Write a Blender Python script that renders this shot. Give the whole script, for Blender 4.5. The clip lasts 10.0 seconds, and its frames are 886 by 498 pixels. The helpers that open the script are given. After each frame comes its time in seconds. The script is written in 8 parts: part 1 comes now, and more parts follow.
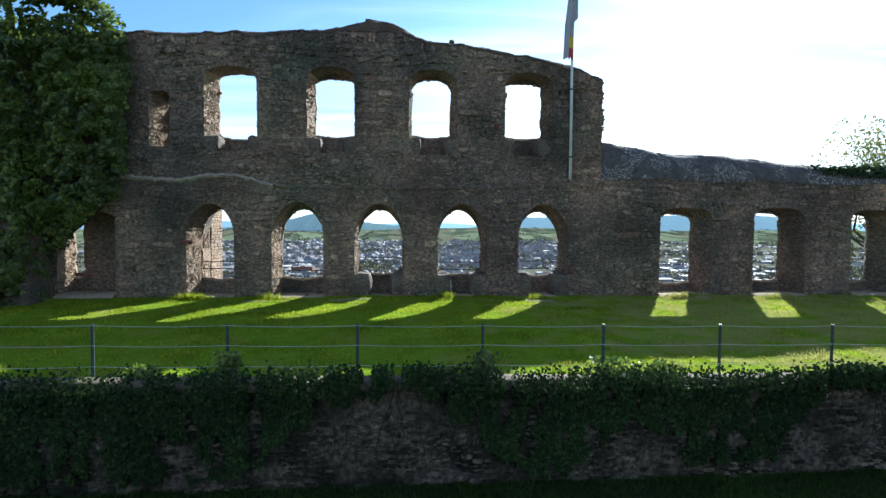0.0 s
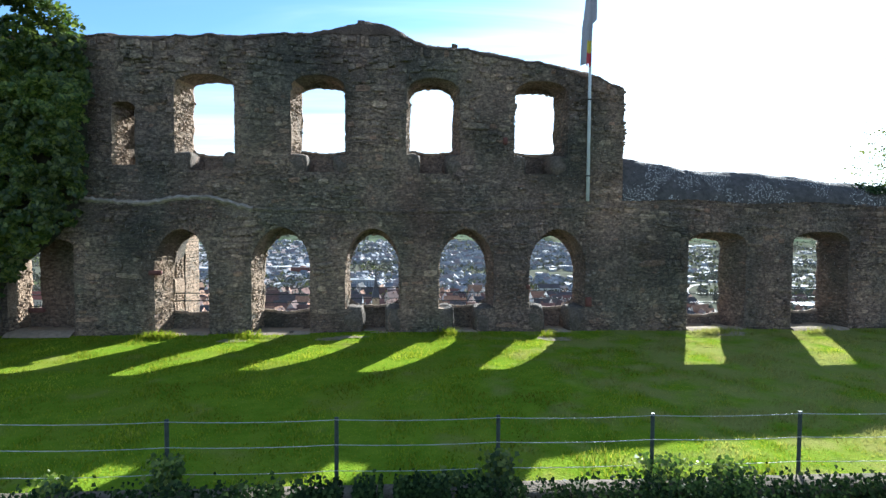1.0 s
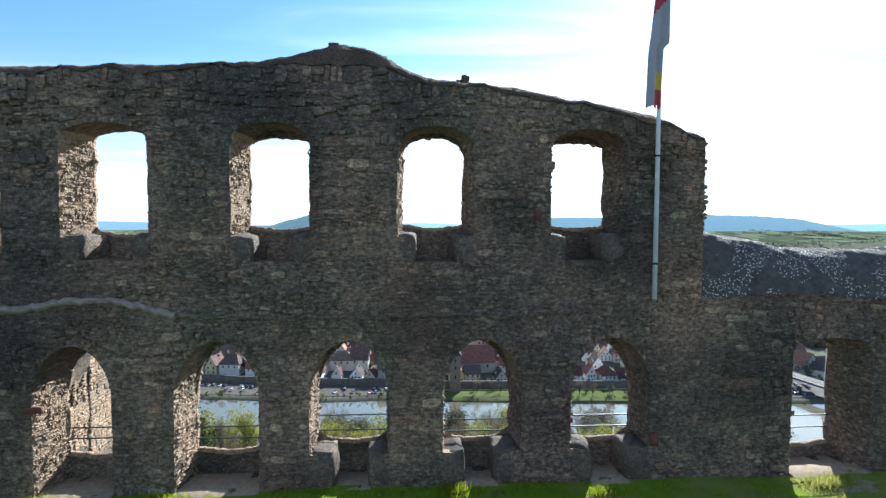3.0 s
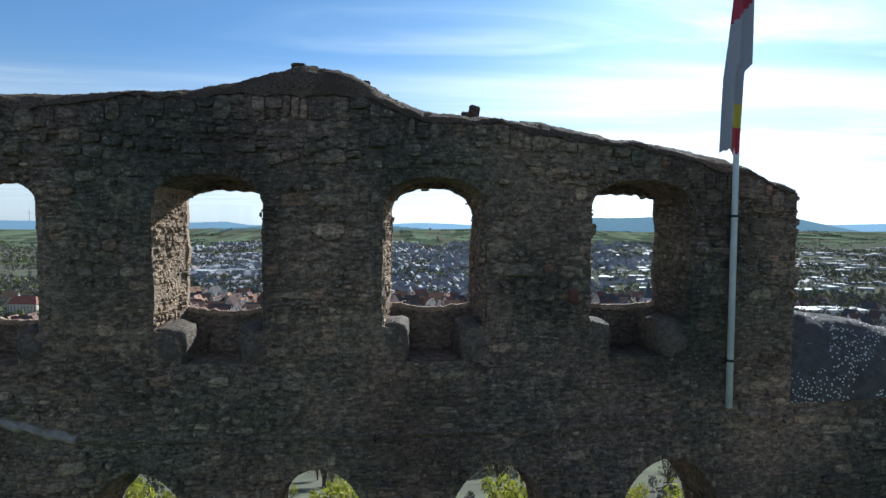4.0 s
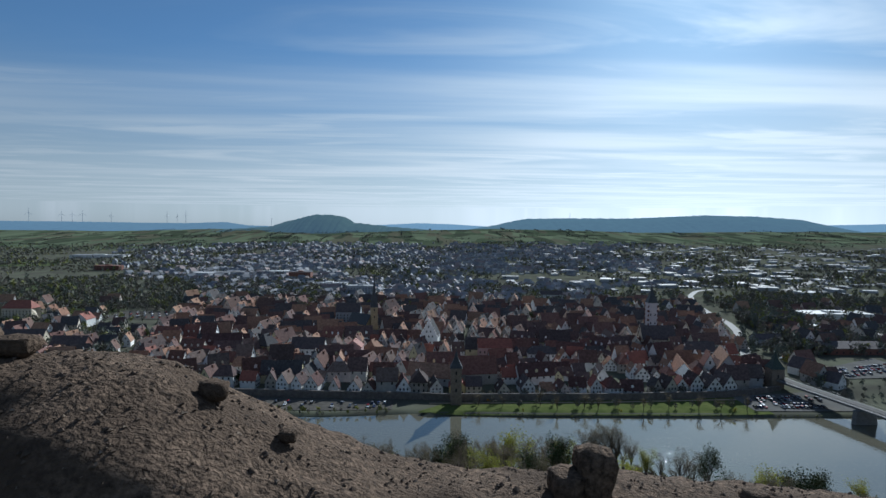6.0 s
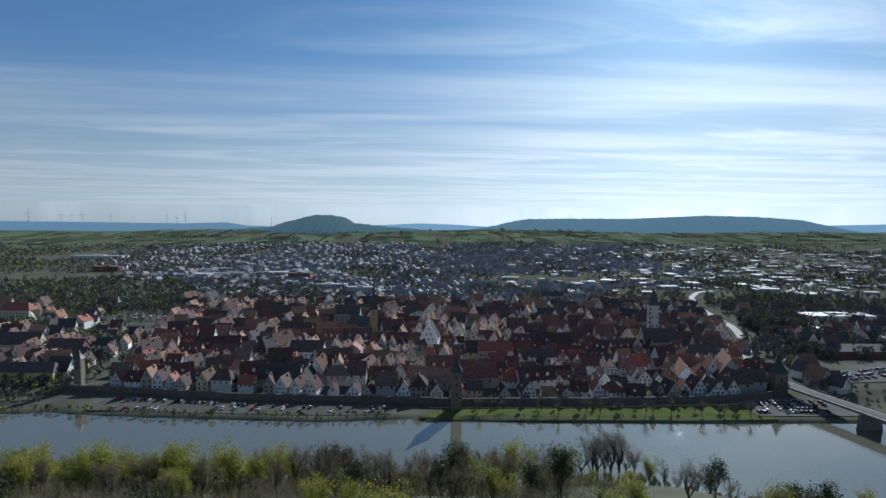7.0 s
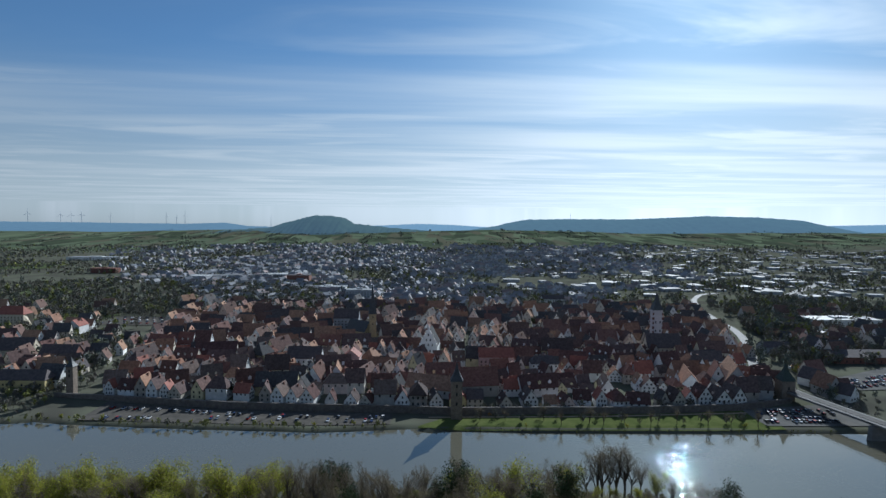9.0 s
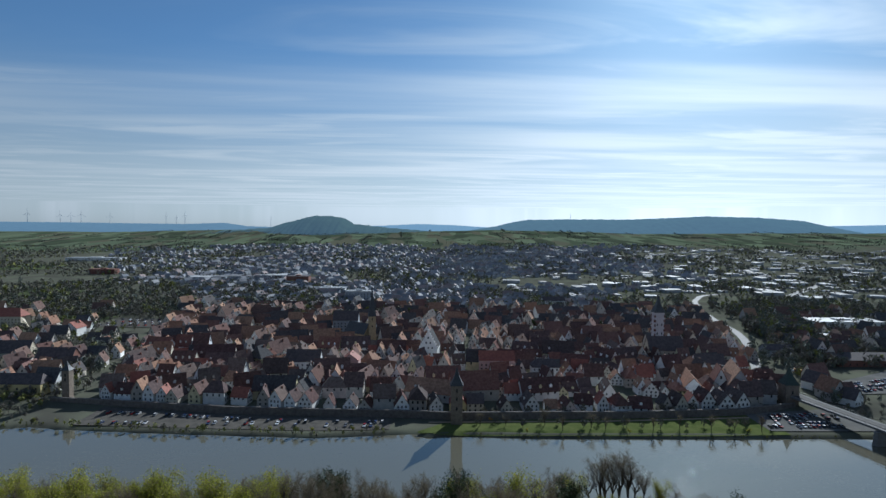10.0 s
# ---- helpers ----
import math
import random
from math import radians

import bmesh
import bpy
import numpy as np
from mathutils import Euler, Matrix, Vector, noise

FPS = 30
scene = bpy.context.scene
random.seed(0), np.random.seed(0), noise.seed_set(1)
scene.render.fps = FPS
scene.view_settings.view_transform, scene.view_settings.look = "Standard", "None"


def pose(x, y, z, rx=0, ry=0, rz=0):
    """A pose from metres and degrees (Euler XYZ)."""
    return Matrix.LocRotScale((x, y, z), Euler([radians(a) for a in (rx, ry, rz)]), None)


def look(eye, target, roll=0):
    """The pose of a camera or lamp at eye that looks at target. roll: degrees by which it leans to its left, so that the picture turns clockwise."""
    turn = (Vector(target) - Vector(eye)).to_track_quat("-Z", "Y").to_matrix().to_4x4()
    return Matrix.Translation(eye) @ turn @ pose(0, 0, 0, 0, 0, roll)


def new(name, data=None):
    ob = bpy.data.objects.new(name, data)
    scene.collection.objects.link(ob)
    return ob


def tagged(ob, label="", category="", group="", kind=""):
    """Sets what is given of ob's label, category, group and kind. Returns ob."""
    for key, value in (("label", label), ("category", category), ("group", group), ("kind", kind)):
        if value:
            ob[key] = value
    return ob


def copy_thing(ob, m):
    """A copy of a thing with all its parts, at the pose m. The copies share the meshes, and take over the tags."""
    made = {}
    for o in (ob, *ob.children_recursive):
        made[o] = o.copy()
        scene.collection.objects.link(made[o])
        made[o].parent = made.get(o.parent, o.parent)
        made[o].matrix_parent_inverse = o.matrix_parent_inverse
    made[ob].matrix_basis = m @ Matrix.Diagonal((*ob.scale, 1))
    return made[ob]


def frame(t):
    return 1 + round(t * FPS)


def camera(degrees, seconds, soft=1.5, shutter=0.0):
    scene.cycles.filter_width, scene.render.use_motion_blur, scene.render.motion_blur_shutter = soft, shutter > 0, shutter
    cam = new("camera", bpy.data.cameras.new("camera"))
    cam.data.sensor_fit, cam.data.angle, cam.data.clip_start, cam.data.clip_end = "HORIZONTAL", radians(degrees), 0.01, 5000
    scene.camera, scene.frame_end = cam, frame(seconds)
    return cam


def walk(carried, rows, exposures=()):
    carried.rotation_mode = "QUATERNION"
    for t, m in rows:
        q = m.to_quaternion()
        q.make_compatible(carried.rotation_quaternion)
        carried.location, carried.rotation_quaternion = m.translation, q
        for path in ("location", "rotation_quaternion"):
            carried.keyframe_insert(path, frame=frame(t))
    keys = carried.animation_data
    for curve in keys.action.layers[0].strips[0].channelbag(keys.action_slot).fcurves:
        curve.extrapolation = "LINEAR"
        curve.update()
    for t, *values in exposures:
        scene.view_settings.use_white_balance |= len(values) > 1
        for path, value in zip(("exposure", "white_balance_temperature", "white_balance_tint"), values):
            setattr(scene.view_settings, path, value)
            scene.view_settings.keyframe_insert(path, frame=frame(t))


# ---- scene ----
# ---- camera ----
cam = camera(76.8, 10.0)
YAW, PITCH, ROLL = -4.73, -2.5, -0.4
PATH = [
    (0.0, 0.00, 0.00, 3.00),
    (0.5, 0.06, 1.25, 3.47),
    (1.0, 0.14, 2.54, 3.97),
    (1.5, 0.20, 3.87, 4.47),
    (2.0, 0.28, 5.31, 5.11),
    (2.5, 0.36, 6.88, 5.90),
    (3.0, 0.46, 8.56, 6.69),
    (3.5, 0.59, 10.35, 7.46),
    (4.0, 0.72, 12.24, 8.25),
    (4.5, 0.83, 14.19, 9.15),
    (5.0, 0.87, 16.14, 10.18),
    (5.5, 0.98, 18.18, 11.03),
    (6.0, 1.10, 20.23, 11.87),
    (6.5, 1.24, 22.28, 12.70),
    (7.0, 1.38, 24.33, 13.52),
    (7.5, 1.54, 26.38, 14.35),
    (8.0, 1.70, 28.43, 15.16),
    (8.5, 1.87, 30.49, 15.98),
    (9.0, 2.05, 32.53, 16.79),
    (9.5, 2.23, 34.58, 17.59),
    (10.0, 2.41, 36.63, 18.40),
]
walk(cam, [(t, pose(x, y, z, 90 + PITCH, ROLL, YAW)) for t, x, y, z in PATH],
     exposures=[(0.0, 1.78, 5450, 5), (1.0, 1.98, 5450, 5), (2.0, 2.07, 5450, 5), (2.7, 2.0, 5450, 5), (4.0, 1.05, 5400, 5), (4.6, 0.95, 5400, 4), (5.5, 0.24, 5300, 5), (7.0, 0.32, 5300, 6), (10.0, 0.32, 5300, 6)])

# ---- world and sun ----
SUN_AZ, SUN_EL = 28.8, 27.6      # degrees from +y towards +x, and above the horizon
SKY_CLEAR = (0.378, 0.578, 0.66)
SKY_OFF = (3.0, 17.0, 9.0)
world = bpy.data.worlds.new("sky")
scene.world = world
world.use_nodes = True
wn, wl = world.node_tree.nodes, world.node_tree.links
wn.clear()
w_out = wn.new("ShaderNodeOutputWorld")
w_bg = wn.new("ShaderNodeBackground")
w_bg.inputs["Strength"].default_value = 0.077
w_sky = wn.new("ShaderNodeTexSky")
w_sky.sky_type = "NISHITA"
w_sky.sun_disc = False
w_sky.sun_elevation, w_sky.sun_rotation = radians(SUN_EL), radians(SUN_AZ)
w_sky.altitude, w_sky.air_density, w_sky.dust_density, w_sky.ozone_density = 250, 1.0, 0.42, 4.0
w_co = wn.new("ShaderNodeTexCoord")
# thin cirrus on a plane far above: long streaks, broad patches and a few swirls, over a faint even veil
def w_math(op, a, b=None, clamp=False):
    q = wn.new("ShaderNodeMath"); q.operation = op; q.use_clamp = clamp
    for k, v in enumerate((a, b)):
        if v is None:
            continue
        if isinstance(v, (int, float)):
            q.inputs[k].default_value = v
        else:
            wl.new(v, q.inputs[k])
    return q.outputs[0]


def w_mul(colour, factor):
    q = wn.new("ShaderNodeMix"); q.data_type = "RGBA"; q.blend_type = "MULTIPLY"
    q.inputs["Factor"].default_value = 1.0
    wl.new(colour, q.inputs["A"])
    q.inputs["B"].default_value = (*factor, 1)
    return q.outputs["Result"]


def w_blend(fac, a, b):
    q = wn.new("ShaderNodeMix"); q.data_type = "RGBA"
    wl.new(fac, q.inputs["Factor"]); wl.new(a, q.inputs["A"]); wl.new(b, q.inputs["B"])
    return q.outputs["Result"]


def w_range(v, a, b, c, d):
    q = wn.new("ShaderNodeMapRange"); q.interpolation_type = "SMOOTHSTEP"
    for k, x in zip(("From Min", "From Max", "To Min", "To Max"), (a, b, c, d)):
        q.inputs[k].default_value = x
    wl.new(v, q.inputs["Value"])
    return q.outputs[0]


w_sep = wn.new("ShaderNodeSeparateXYZ")
wl.new(w_co.outputs["Generated"], w_sep.inputs[0])
w_up = w_math("MAXIMUM", w_sep.outputs["Z"], 0.03)
w_div = wn.new("ShaderNodeVectorMath"); w_div.operation = "DIVIDE"
wl.new(w_co.outputs["Generated"], w_div.inputs[0]); wl.new(w_up, w_div.inputs[1])


def w_noise(turn, sx, sy, off, detail, rough, twist):
    mp = wn.new("ShaderNodeMapping")
    mp.inputs["Location"].default_value = (off, off * 0.7, 0)
    mp.inputs["Rotation"].default_value = (0, 0, radians(turn))
    mp.inputs["Scale"].default_value = (sx, sy, 0.0)
    wl.new(w_div.outputs[0], mp.inputs[0])
    q = wn.new("ShaderNodeTexNoise")
    q.inputs["Scale"].default_value, q.inputs["Detail"].default_value = 1.0, detail
    q.inputs["Roughness"].default_value, q.inputs["Distortion"].default_value = rough, twist
    wl.new(mp.outputs[0], q.inputs["Vector"])
    return q.outputs["Fac"]


w_streak = w_range(w_noise(9, 0.13, 0.62, SKY_OFF[0], 6, 0.5, 0.5), 0.40, 0.68, 0.0, 0.75)
w_swirl = w_range(w_noise(-24, 0.35, 0.95, SKY_OFF[1], 5, 0.55, 0.8), 0.44, 0.72, 0.0, 0.85)
w_broad = w_range(w_noise(30, 0.14, 0.2, SKY_OFF[2], 3, 0.5, 0.3), 0.38, 0.62, 0.0, 1.0)
w_bw = wn.new("ShaderNodeRGBToBW")
wl.new(w_sky.outputs[0], w_bw.inputs[0])
# thin cloud shows more towards the sun
w_thick = w_math("ADD", w_math("MULTIPLY", w_broad, 0.45), w_range(w_bw.outputs[0], 3.0, 9.0, 0.0, 0.6), True)
w_cloud = w_math("MULTIPLY", w_math("MAXIMUM", w_streak, w_swirl), w_math("ADD", w_math("MULTIPLY", w_thick, 0.6), 0.4))
w_cloud = w_math("ADD", w_math("ADD", w_cloud, w_math("MULTIPLY", w_thick, 0.25)), 0.12, True)
w_clear = w_mul(w_sky.outputs[0], SKY_CLEAR)
w_white = w_mul(w_math("ADD", w_math("MULTIPLY", w_bw.outputs[0], 0.98), 2.4), (0.96, 1.0, 1.0))
w_full = w_blend(w_cloud, w_clear, w_white)
# pale veil towards the horizon
w_pale = w_mul(w_math("ADD", w_math("MULTIPLY", w_bw.outputs[0], 0.62), 1.0), (0.99, 1.0, 0.965))
w_mix2 = w_blend(w_range(w_sep.outputs["Z"], 0.0, 0.30, 0.8, 0.0), w_full, w_pale)
wl.new(w_mix2, w_bg.inputs["Color"])
wl.new(w_bg.outputs[0], w_out.inputs[0])

sun_data = bpy.data.lights.new("sun", "SUN")
sun_data.energy, sun_data.angle, sun_data.color = 5.0, radians(0.53), (1.0, 0.93, 0.82)
sun_dir = Vector((math.sin(radians(SUN_AZ)) * math.cos(radians(SUN_EL)),
                  math.cos(radians(SUN_AZ)) * math.cos(radians(SUN_EL)), math.sin(radians(SUN_EL))))
sun = new("sun", sun_data)
sun.matrix_world = look(sun_dir * 100, (0, 0, 0))


# ---- helpers of this scene ----
def part(name, bm, material, parent=None, label="", smooth=False):
    me = bpy.data.meshes.new(name)
    bm.to_mesh(me)
    bm.free()
    return part_mesh(name, me, material, parent, label, smooth)


def part_mesh(name, me, material, parent=None, label="", smooth=False):
    if material and not me.materials:
        me.materials.append(material)
    if smooth:
        for p in me.polygons:
            p.use_smooth = True
    ob = new(name, me)
    if parent:
        ob.parent = parent
    if label:
        ob["label"] = label
    return ob


def pydata(name, verts, faces, material, parent=None, label="", smooth=False):
    me = bpy.data.meshes.new(name)
    me.from_pydata(verts, [], faces)
    me.update()
    return part_mesh(name, me, material, parent, label, smooth)


def soup(name, pts, corners, material, parent=None, label="", smooth=False):
    """One mesh from an array of separate polygons: pts (n, corners, 3)."""
    n = len(pts)
    me = bpy.data.meshes.new(name)
    me.vertices.add(n * corners)
    me.vertices.foreach_set("co", np.asarray(pts, dtype=np.float32).ravel())
    me.loops.add(n * corners)
    me.loops.foreach_set("vertex_index", np.arange(n * corners, dtype=np.int32))
    me.polygons.add(n)
    me.polygons.foreach_set("loop_start", np.arange(0, n * corners, corners, dtype=np.int32))
    me.update(calc_edges=True)
    return part_mesh(name, me, material, parent, label, smooth)


def box(bm, x0, x1, y0, y1, z0, z1):
    vs = [bm.verts.new(p) for p in ((x0, y0, z0), (x1, y0, z0), (x1, y1, z0), (x0, y1, z0),
                                    (x0, y0, z1), (x1, y0, z1), (x1, y1, z1), (x0, y1, z1))]
    for f in ((3, 2, 1, 0), (4, 5, 6, 7), (0, 1, 5, 4), (1, 2, 6, 5), (2, 3, 7, 6), (3, 0, 4, 7)):
        bm.faces.new([vs[i] for i in f])
    return vs


def tube(bm, points, radii, sides=8, cap=True):
    """A round bar through points, with a radius at each."""
    rings = []
    for i, p in enumerate(points):
        p = Vector(p)
        a = Vector(points[max(i - 1, 0)])
        b = Vector(points[min(i + 1, len(points) - 1)])
        d = (b - a).normalized()
        s = d.cross(Vector((0, 0, 1)) if abs(d.z) < 0.9 else Vector((1, 0, 0))).normalized()
        u = s.cross(d)
        rings.append([bm.verts.new(p + radii[i] * (math.cos(k * math.tau / sides) * s + math.sin(k * math.tau / sides) * u))
                      for k in range(sides)])
    for r0, r1 in zip(rings, rings[1:]):
        for k in range(sides):
            bm.faces.new((r0[k], r0[(k + 1) % sides], r1[(k + 1) % sides], r1[k]))
    if cap:
        bm.faces.new(rings[0][::-1])
        bm.faces.new(rings[-1])
    return rings


def curve_of(points):
    """Linear interpolation through (x, value) pairs."""
    xs, vs = [p[0] for p in points], [p[1] for p in points]
    return lambda x: float(np.interp(x, xs, vs))


def fbm(x, y, z=0.0, octaves=4):
    return noise.fractal(Vector((x, y, z)), 0.9, 2.0, octaves)


# ---- materials ----
def material(name, colour_a, colour_b, scale=3.0, rough=0.9, bump=0.0, bump_scale=40.0, metal=0.0,
             island=0.0, per_object=0.0, stain=None, stain_scale=0.6, stain_at=(0.5, 0.7), detail=6, spec=0.2):
    """A surface of two colours mixed by noise, with an optional second, larger stain, a random shift of value and fine relief."""
    m = bpy.data.materials.new(name)
    m.use_nodes = True
    n, l = m.node_tree.nodes, m.node_tree.links
    b = n["Principled BSDF"]
    b.inputs["Roughness"].default_value, b.inputs["Metallic"].default_value = rough, metal
    b.inputs["Specular IOR Level"].default_value = spec
    co = n.new("ShaderNodeTexCoord")
    geo = n.new("ShaderNodeNewGeometry")
    n1 = n.new("ShaderNodeTexNoise")
    n1.inputs["Scale"].default_value, n1.inputs["Detail"].default_value = scale, detail
    n1.inputs["Roughness"].default_value = 0.65
    l.new(geo.outputs["Position"], n1.inputs["Vector"])
    r1 = n.new("ShaderNodeValToRGB")
    r1.color_ramp.elements[0].position, r1.color_ramp.elements[1].position = 0.33, 0.67
    r1.color_ramp.elements[0].color, r1.color_ramp.elements[1].color = (*colour_a, 1), (*colour_b, 1)
    l.new(n1.outputs["Fac"], r1.inputs[0])
    out = r1.outputs[0]
    if stain:
        n2 = n.new("ShaderNodeTexNoise")
        n2.inputs["Scale"].default_value, n2.inputs["Detail"].default_value = stain_scale, 5
        l.new(geo.outputs["Position"], n2.inputs["Vector"])
        r2 = n.new("ShaderNodeMapRange")
        r2.inputs["From Min"].default_value, r2.inputs["From Max"].default_value = stain_at
        l.new(n2.outputs["Fac"], r2.inputs["Value"])
        mx = n.new("ShaderNodeMix")
        mx.data_type = "RGBA"
        l.new(r2.outputs[0], mx.inputs["Factor"])
        l.new(out, mx.inputs["A"])
        mx.inputs["B"].default_value = (*stain, 1)
        out = mx.outputs["Result"]
    if island or per_object:
        src = geo.outputs["Random Per Island"] if island else n.new("ShaderNodeObjectInfo").outputs["Random"]
        amount = island or per_object
        mr = n.new("ShaderNodeMapRange")
        mr.inputs["To Min"].default_value, mr.inputs["To Max"].default_value = 1 - amount, 1 + amount
        l.new(src, mr.inputs["Value"])
        hs = n.new("ShaderNodeHueSaturation")
        l.new(mr.outputs[0], hs.inputs["Value"])
        l.new(out, hs.inputs["Color"])
        out = hs.outputs[0]
    l.new(out, b.inputs["Base Color"])
    if bump:
        n3 = n.new("ShaderNodeTexNoise")
        n3.inputs["Scale"].default_value, n3.inputs["Detail"].default_value = bump_scale, 5
        l.new(geo.outputs["Position"], n3.inputs["Vector"])
        bp = n.new("ShaderNodeBump")
        bp.inputs["Strength"].default_value, bp.inputs["Distance"].default_value = min(bump, 1.0), 1.2 / bump_scale
        l.new(n3.outputs["Fac"], bp.inputs["Height"])
        l.new(bp.outputs[0], b.inputs["Normal"])
    return m


def palette(name, colours, rough=0.85, island=True, noise_scale=0.4, value=0.25, translucent=0.0, spec=None):
    """Each island, or each object, takes one of several colours, with a little grain over it."""
    m = bpy.data.materials.new(name)
    m.use_nodes = True
    n, l = m.node_tree.nodes, m.node_tree.links
    b = n["Principled BSDF"]
    b.inputs["Roughness"].default_value = rough
    b.inputs["Specular IOR Level"].default_value = spec if spec is not None else 0.5 if rough < 0.5 else 0.1
    geo = n.new("ShaderNodeNewGeometry")
    src = geo.outputs["Random Per Island"] if island else n.new("ShaderNodeObjectInfo").outputs["Random"]
    r = n.new("ShaderNodeValToRGB")
    r.color_ramp.interpolation = "CONSTANT"
    els = r.color_ramp.elements
    while len(els) < len(colours):
        els.new(0.5)
    for i, c in enumerate(colours):
        els[i].position, els[i].color = i / len(colours), (*c, 1)
    l.new(src, r.inputs[0])
    n1 = n.new("ShaderNodeTexNoise")
    n1.inputs["Scale"].default_value, n1.inputs["Detail"].default_value = noise_scale, 6
    l.new(geo.outputs["Position"], n1.inputs["Vector"])
    mr = n.new("ShaderNodeMapRange")
    mr.inputs["From Min"].default_value, mr.inputs["From Max"].default_value = 0.3, 0.7
    mr.inputs["To Min"].default_value, mr.inputs["To Max"].default_value = 1 - value, 1 + value
    l.new(n1.outputs["Fac"], mr.inputs["Value"])
    hs = n.new("ShaderNodeHueSaturation")
    l.new(r.outputs[0], hs.inputs["Color"])
    l.new(mr.outputs[0], hs.inputs["Value"])
    l.new(hs.outputs[0], b.inputs["Base Color"])
    if translucent:
        t = n.new("ShaderNodeBsdfTranslucent")
        l.new(hs.outputs[0], t.inputs["Color"])
        mx = n.new("ShaderNodeMixShader")
        mx.inputs[0].default_value = translucent
        l.new(b.outputs[0], mx.inputs[1])
        l.new(t.outputs[0], mx.inputs[2])
        l.new(mx.outputs[0], n["Material Output"].inputs["Surface"])
    return m




def stone_material(name, island, toned=True):
    """Weathered rubble: brown-grey stones, each of its own tone, a few of them pale or rusty, with grain, lichen flecks and grime."""
    m = material(name, (0.108, 0.092, 0.082), (0.275, 0.236, 0.208), 9, 0.93, 1.0, 30, stain=(0.10, 0.086, 0.078), stain_scale=0.42, stain_at=(0.46, 0.70), detail=9)
    n, l = m.node_tree.nodes, m.node_tree.links
    b = n["Principled BSDF"]
    old = b.inputs["Base Color"].links[0].from_socket
    geo = n.new("ShaderNodeNewGeometry")
    # broad damp and weathered zones, and fine grain
    for scale, tall, lo, hi in ((0.55, 0.7, (0.74, 0.82, 0.70, 1), (1.2, 1.06, 0.94, 1)), (0.28, 0.6, (0.72, 0.72, 0.77, 1), (1.26, 1.2, 1.12, 1)), (7.0, 2.6, (0.64, 0.64, 0.66, 1), (1.42, 1.4, 1.35, 1)), (38.0, 1.6, (0.66, 0.66, 0.66, 1), (1.36, 1.36, 1.34, 1))):
        mp = n.new("ShaderNodeMapping")
        mp.inputs["Scale"].default_value = (1, 1, tall)
        l.new(geo.outputs["Position"], mp.inputs[0])
        nb = n.new("ShaderNodeTexNoise")
        nb.inputs["Scale"].default_value, nb.inputs["Detail"].default_value = scale, 5
        l.new(mp.outputs[0], nb.inputs["Vector"])
        rb_ = n.new("ShaderNodeValToRGB")
        rb_.color_ramp.elements[0].position, rb_.color_ramp.elements[0].color = 0.36, lo
        rb_.color_ramp.elements[1].position, rb_.color_ramp.elements[1].color = 0.64, hi
        l.new(nb.outputs["Fac"], rb_.inputs[0])
        mb = n.new("ShaderNodeMix"); mb.data_type = "RGBA"; mb.blend_type = "MULTIPLY"
        mb.inputs["Factor"].default_value = 1.0
        l.new(old, mb.inputs["A"]); l.new(rb_.outputs[0], mb.inputs["B"])
        old = mb.outputs["Result"]
    src = geo.outputs["Random Per Island"] if island else n.new("ShaderNodeObjectInfo").outputs["Random"]
    tone = n.new("ShaderNodeValToRGB")
    e = tone.color_ramp.elements
    e[0].position, e[0].color = 0.0, (0.6, 0.6, 0.62, 1)
    e[1].position, e[1].color = 1.0, (1.6, 1.53, 1.43, 1)
    for p, c in ((0.3, (0.86, 0.84, 0.84)), (0.6, (1.0, 0.97, 0.95)), (0.86, (1.13, 1.08, 1.03)), (0.92, (1.2, 0.95, 0.86)), (0.95, (1.4, 1.33, 1.25))):
        e.new(p).color = (*c, 1)
    l.new(src, tone.inputs[0])
    mu = n.new("ShaderNodeMix"); mu.data_type = "RGBA"; mu.blend_type = "MULTIPLY"
    mu.inputs["Factor"].default_value = 1.0
    mu.inputs["B"].default_value = (0.74, 0.72, 0.73, 1)
    l.new(old, mu.inputs["A"])
    if toned:
        l.new(tone.outputs[0], mu.inputs["B"])
    fl = n.new("ShaderNodeTexNoise")
    fl.inputs["Scale"].default_value, fl.inputs["Detail"].default_value = 17.0, 5
    l.new(geo.outputs["Position"], fl.inputs["Vector"])
    fr = n.new("ShaderNodeMapRange")
    fr.inputs["From Min"].default_value, fr.inputs["From Max"].default_value = 0.64, 0.69
    fr.inputs["To Max"].default_value = 0.5
    l.new(fl.outputs["Fac"], fr.inputs["Value"])
    mx = n.new("ShaderNodeMix"); mx.data_type = "RGBA"
    l.new(fr.outputs[0], mx.inputs["Factor"]); l.new(mu.outputs["Result"], mx.inputs["A"])
    mx.inputs["B"].default_value = (0.42, 0.4, 0.37, 1)
    l.new(mx.outputs["Result"], b.inputs["Base Color"])
    return m


M_MORTAR = stone_material("lime_mortar", False, False)
M_STONE = stone_material("rubble_stone", True)
M_STONE_OB = stone_material("rubble_stone_single", False)
# Retaining wall: damp stone, darkened further in colour for the shade there.
M_STONE_DARK = material("damp_shaded_stone", (0.018, 0.016, 0.012), (0.23, 0.19, 0.14), 9, 0.9, 1.0, 34, island=0.6, stain=(0.018, 0.02, 0.012), stain_scale=0.8, stain_at=(0.44, 0.6))
M_MORTAR_DARK = material("damp_shaded_mortar", (0.012, 0.011, 0.008), (0.17, 0.14, 0.105), 9, 0.95, 1.0, 22, stain=(0.014, 0.013, 0.009), stain_scale=1.1, stain_at=(0.44, 0.6), detail=9)
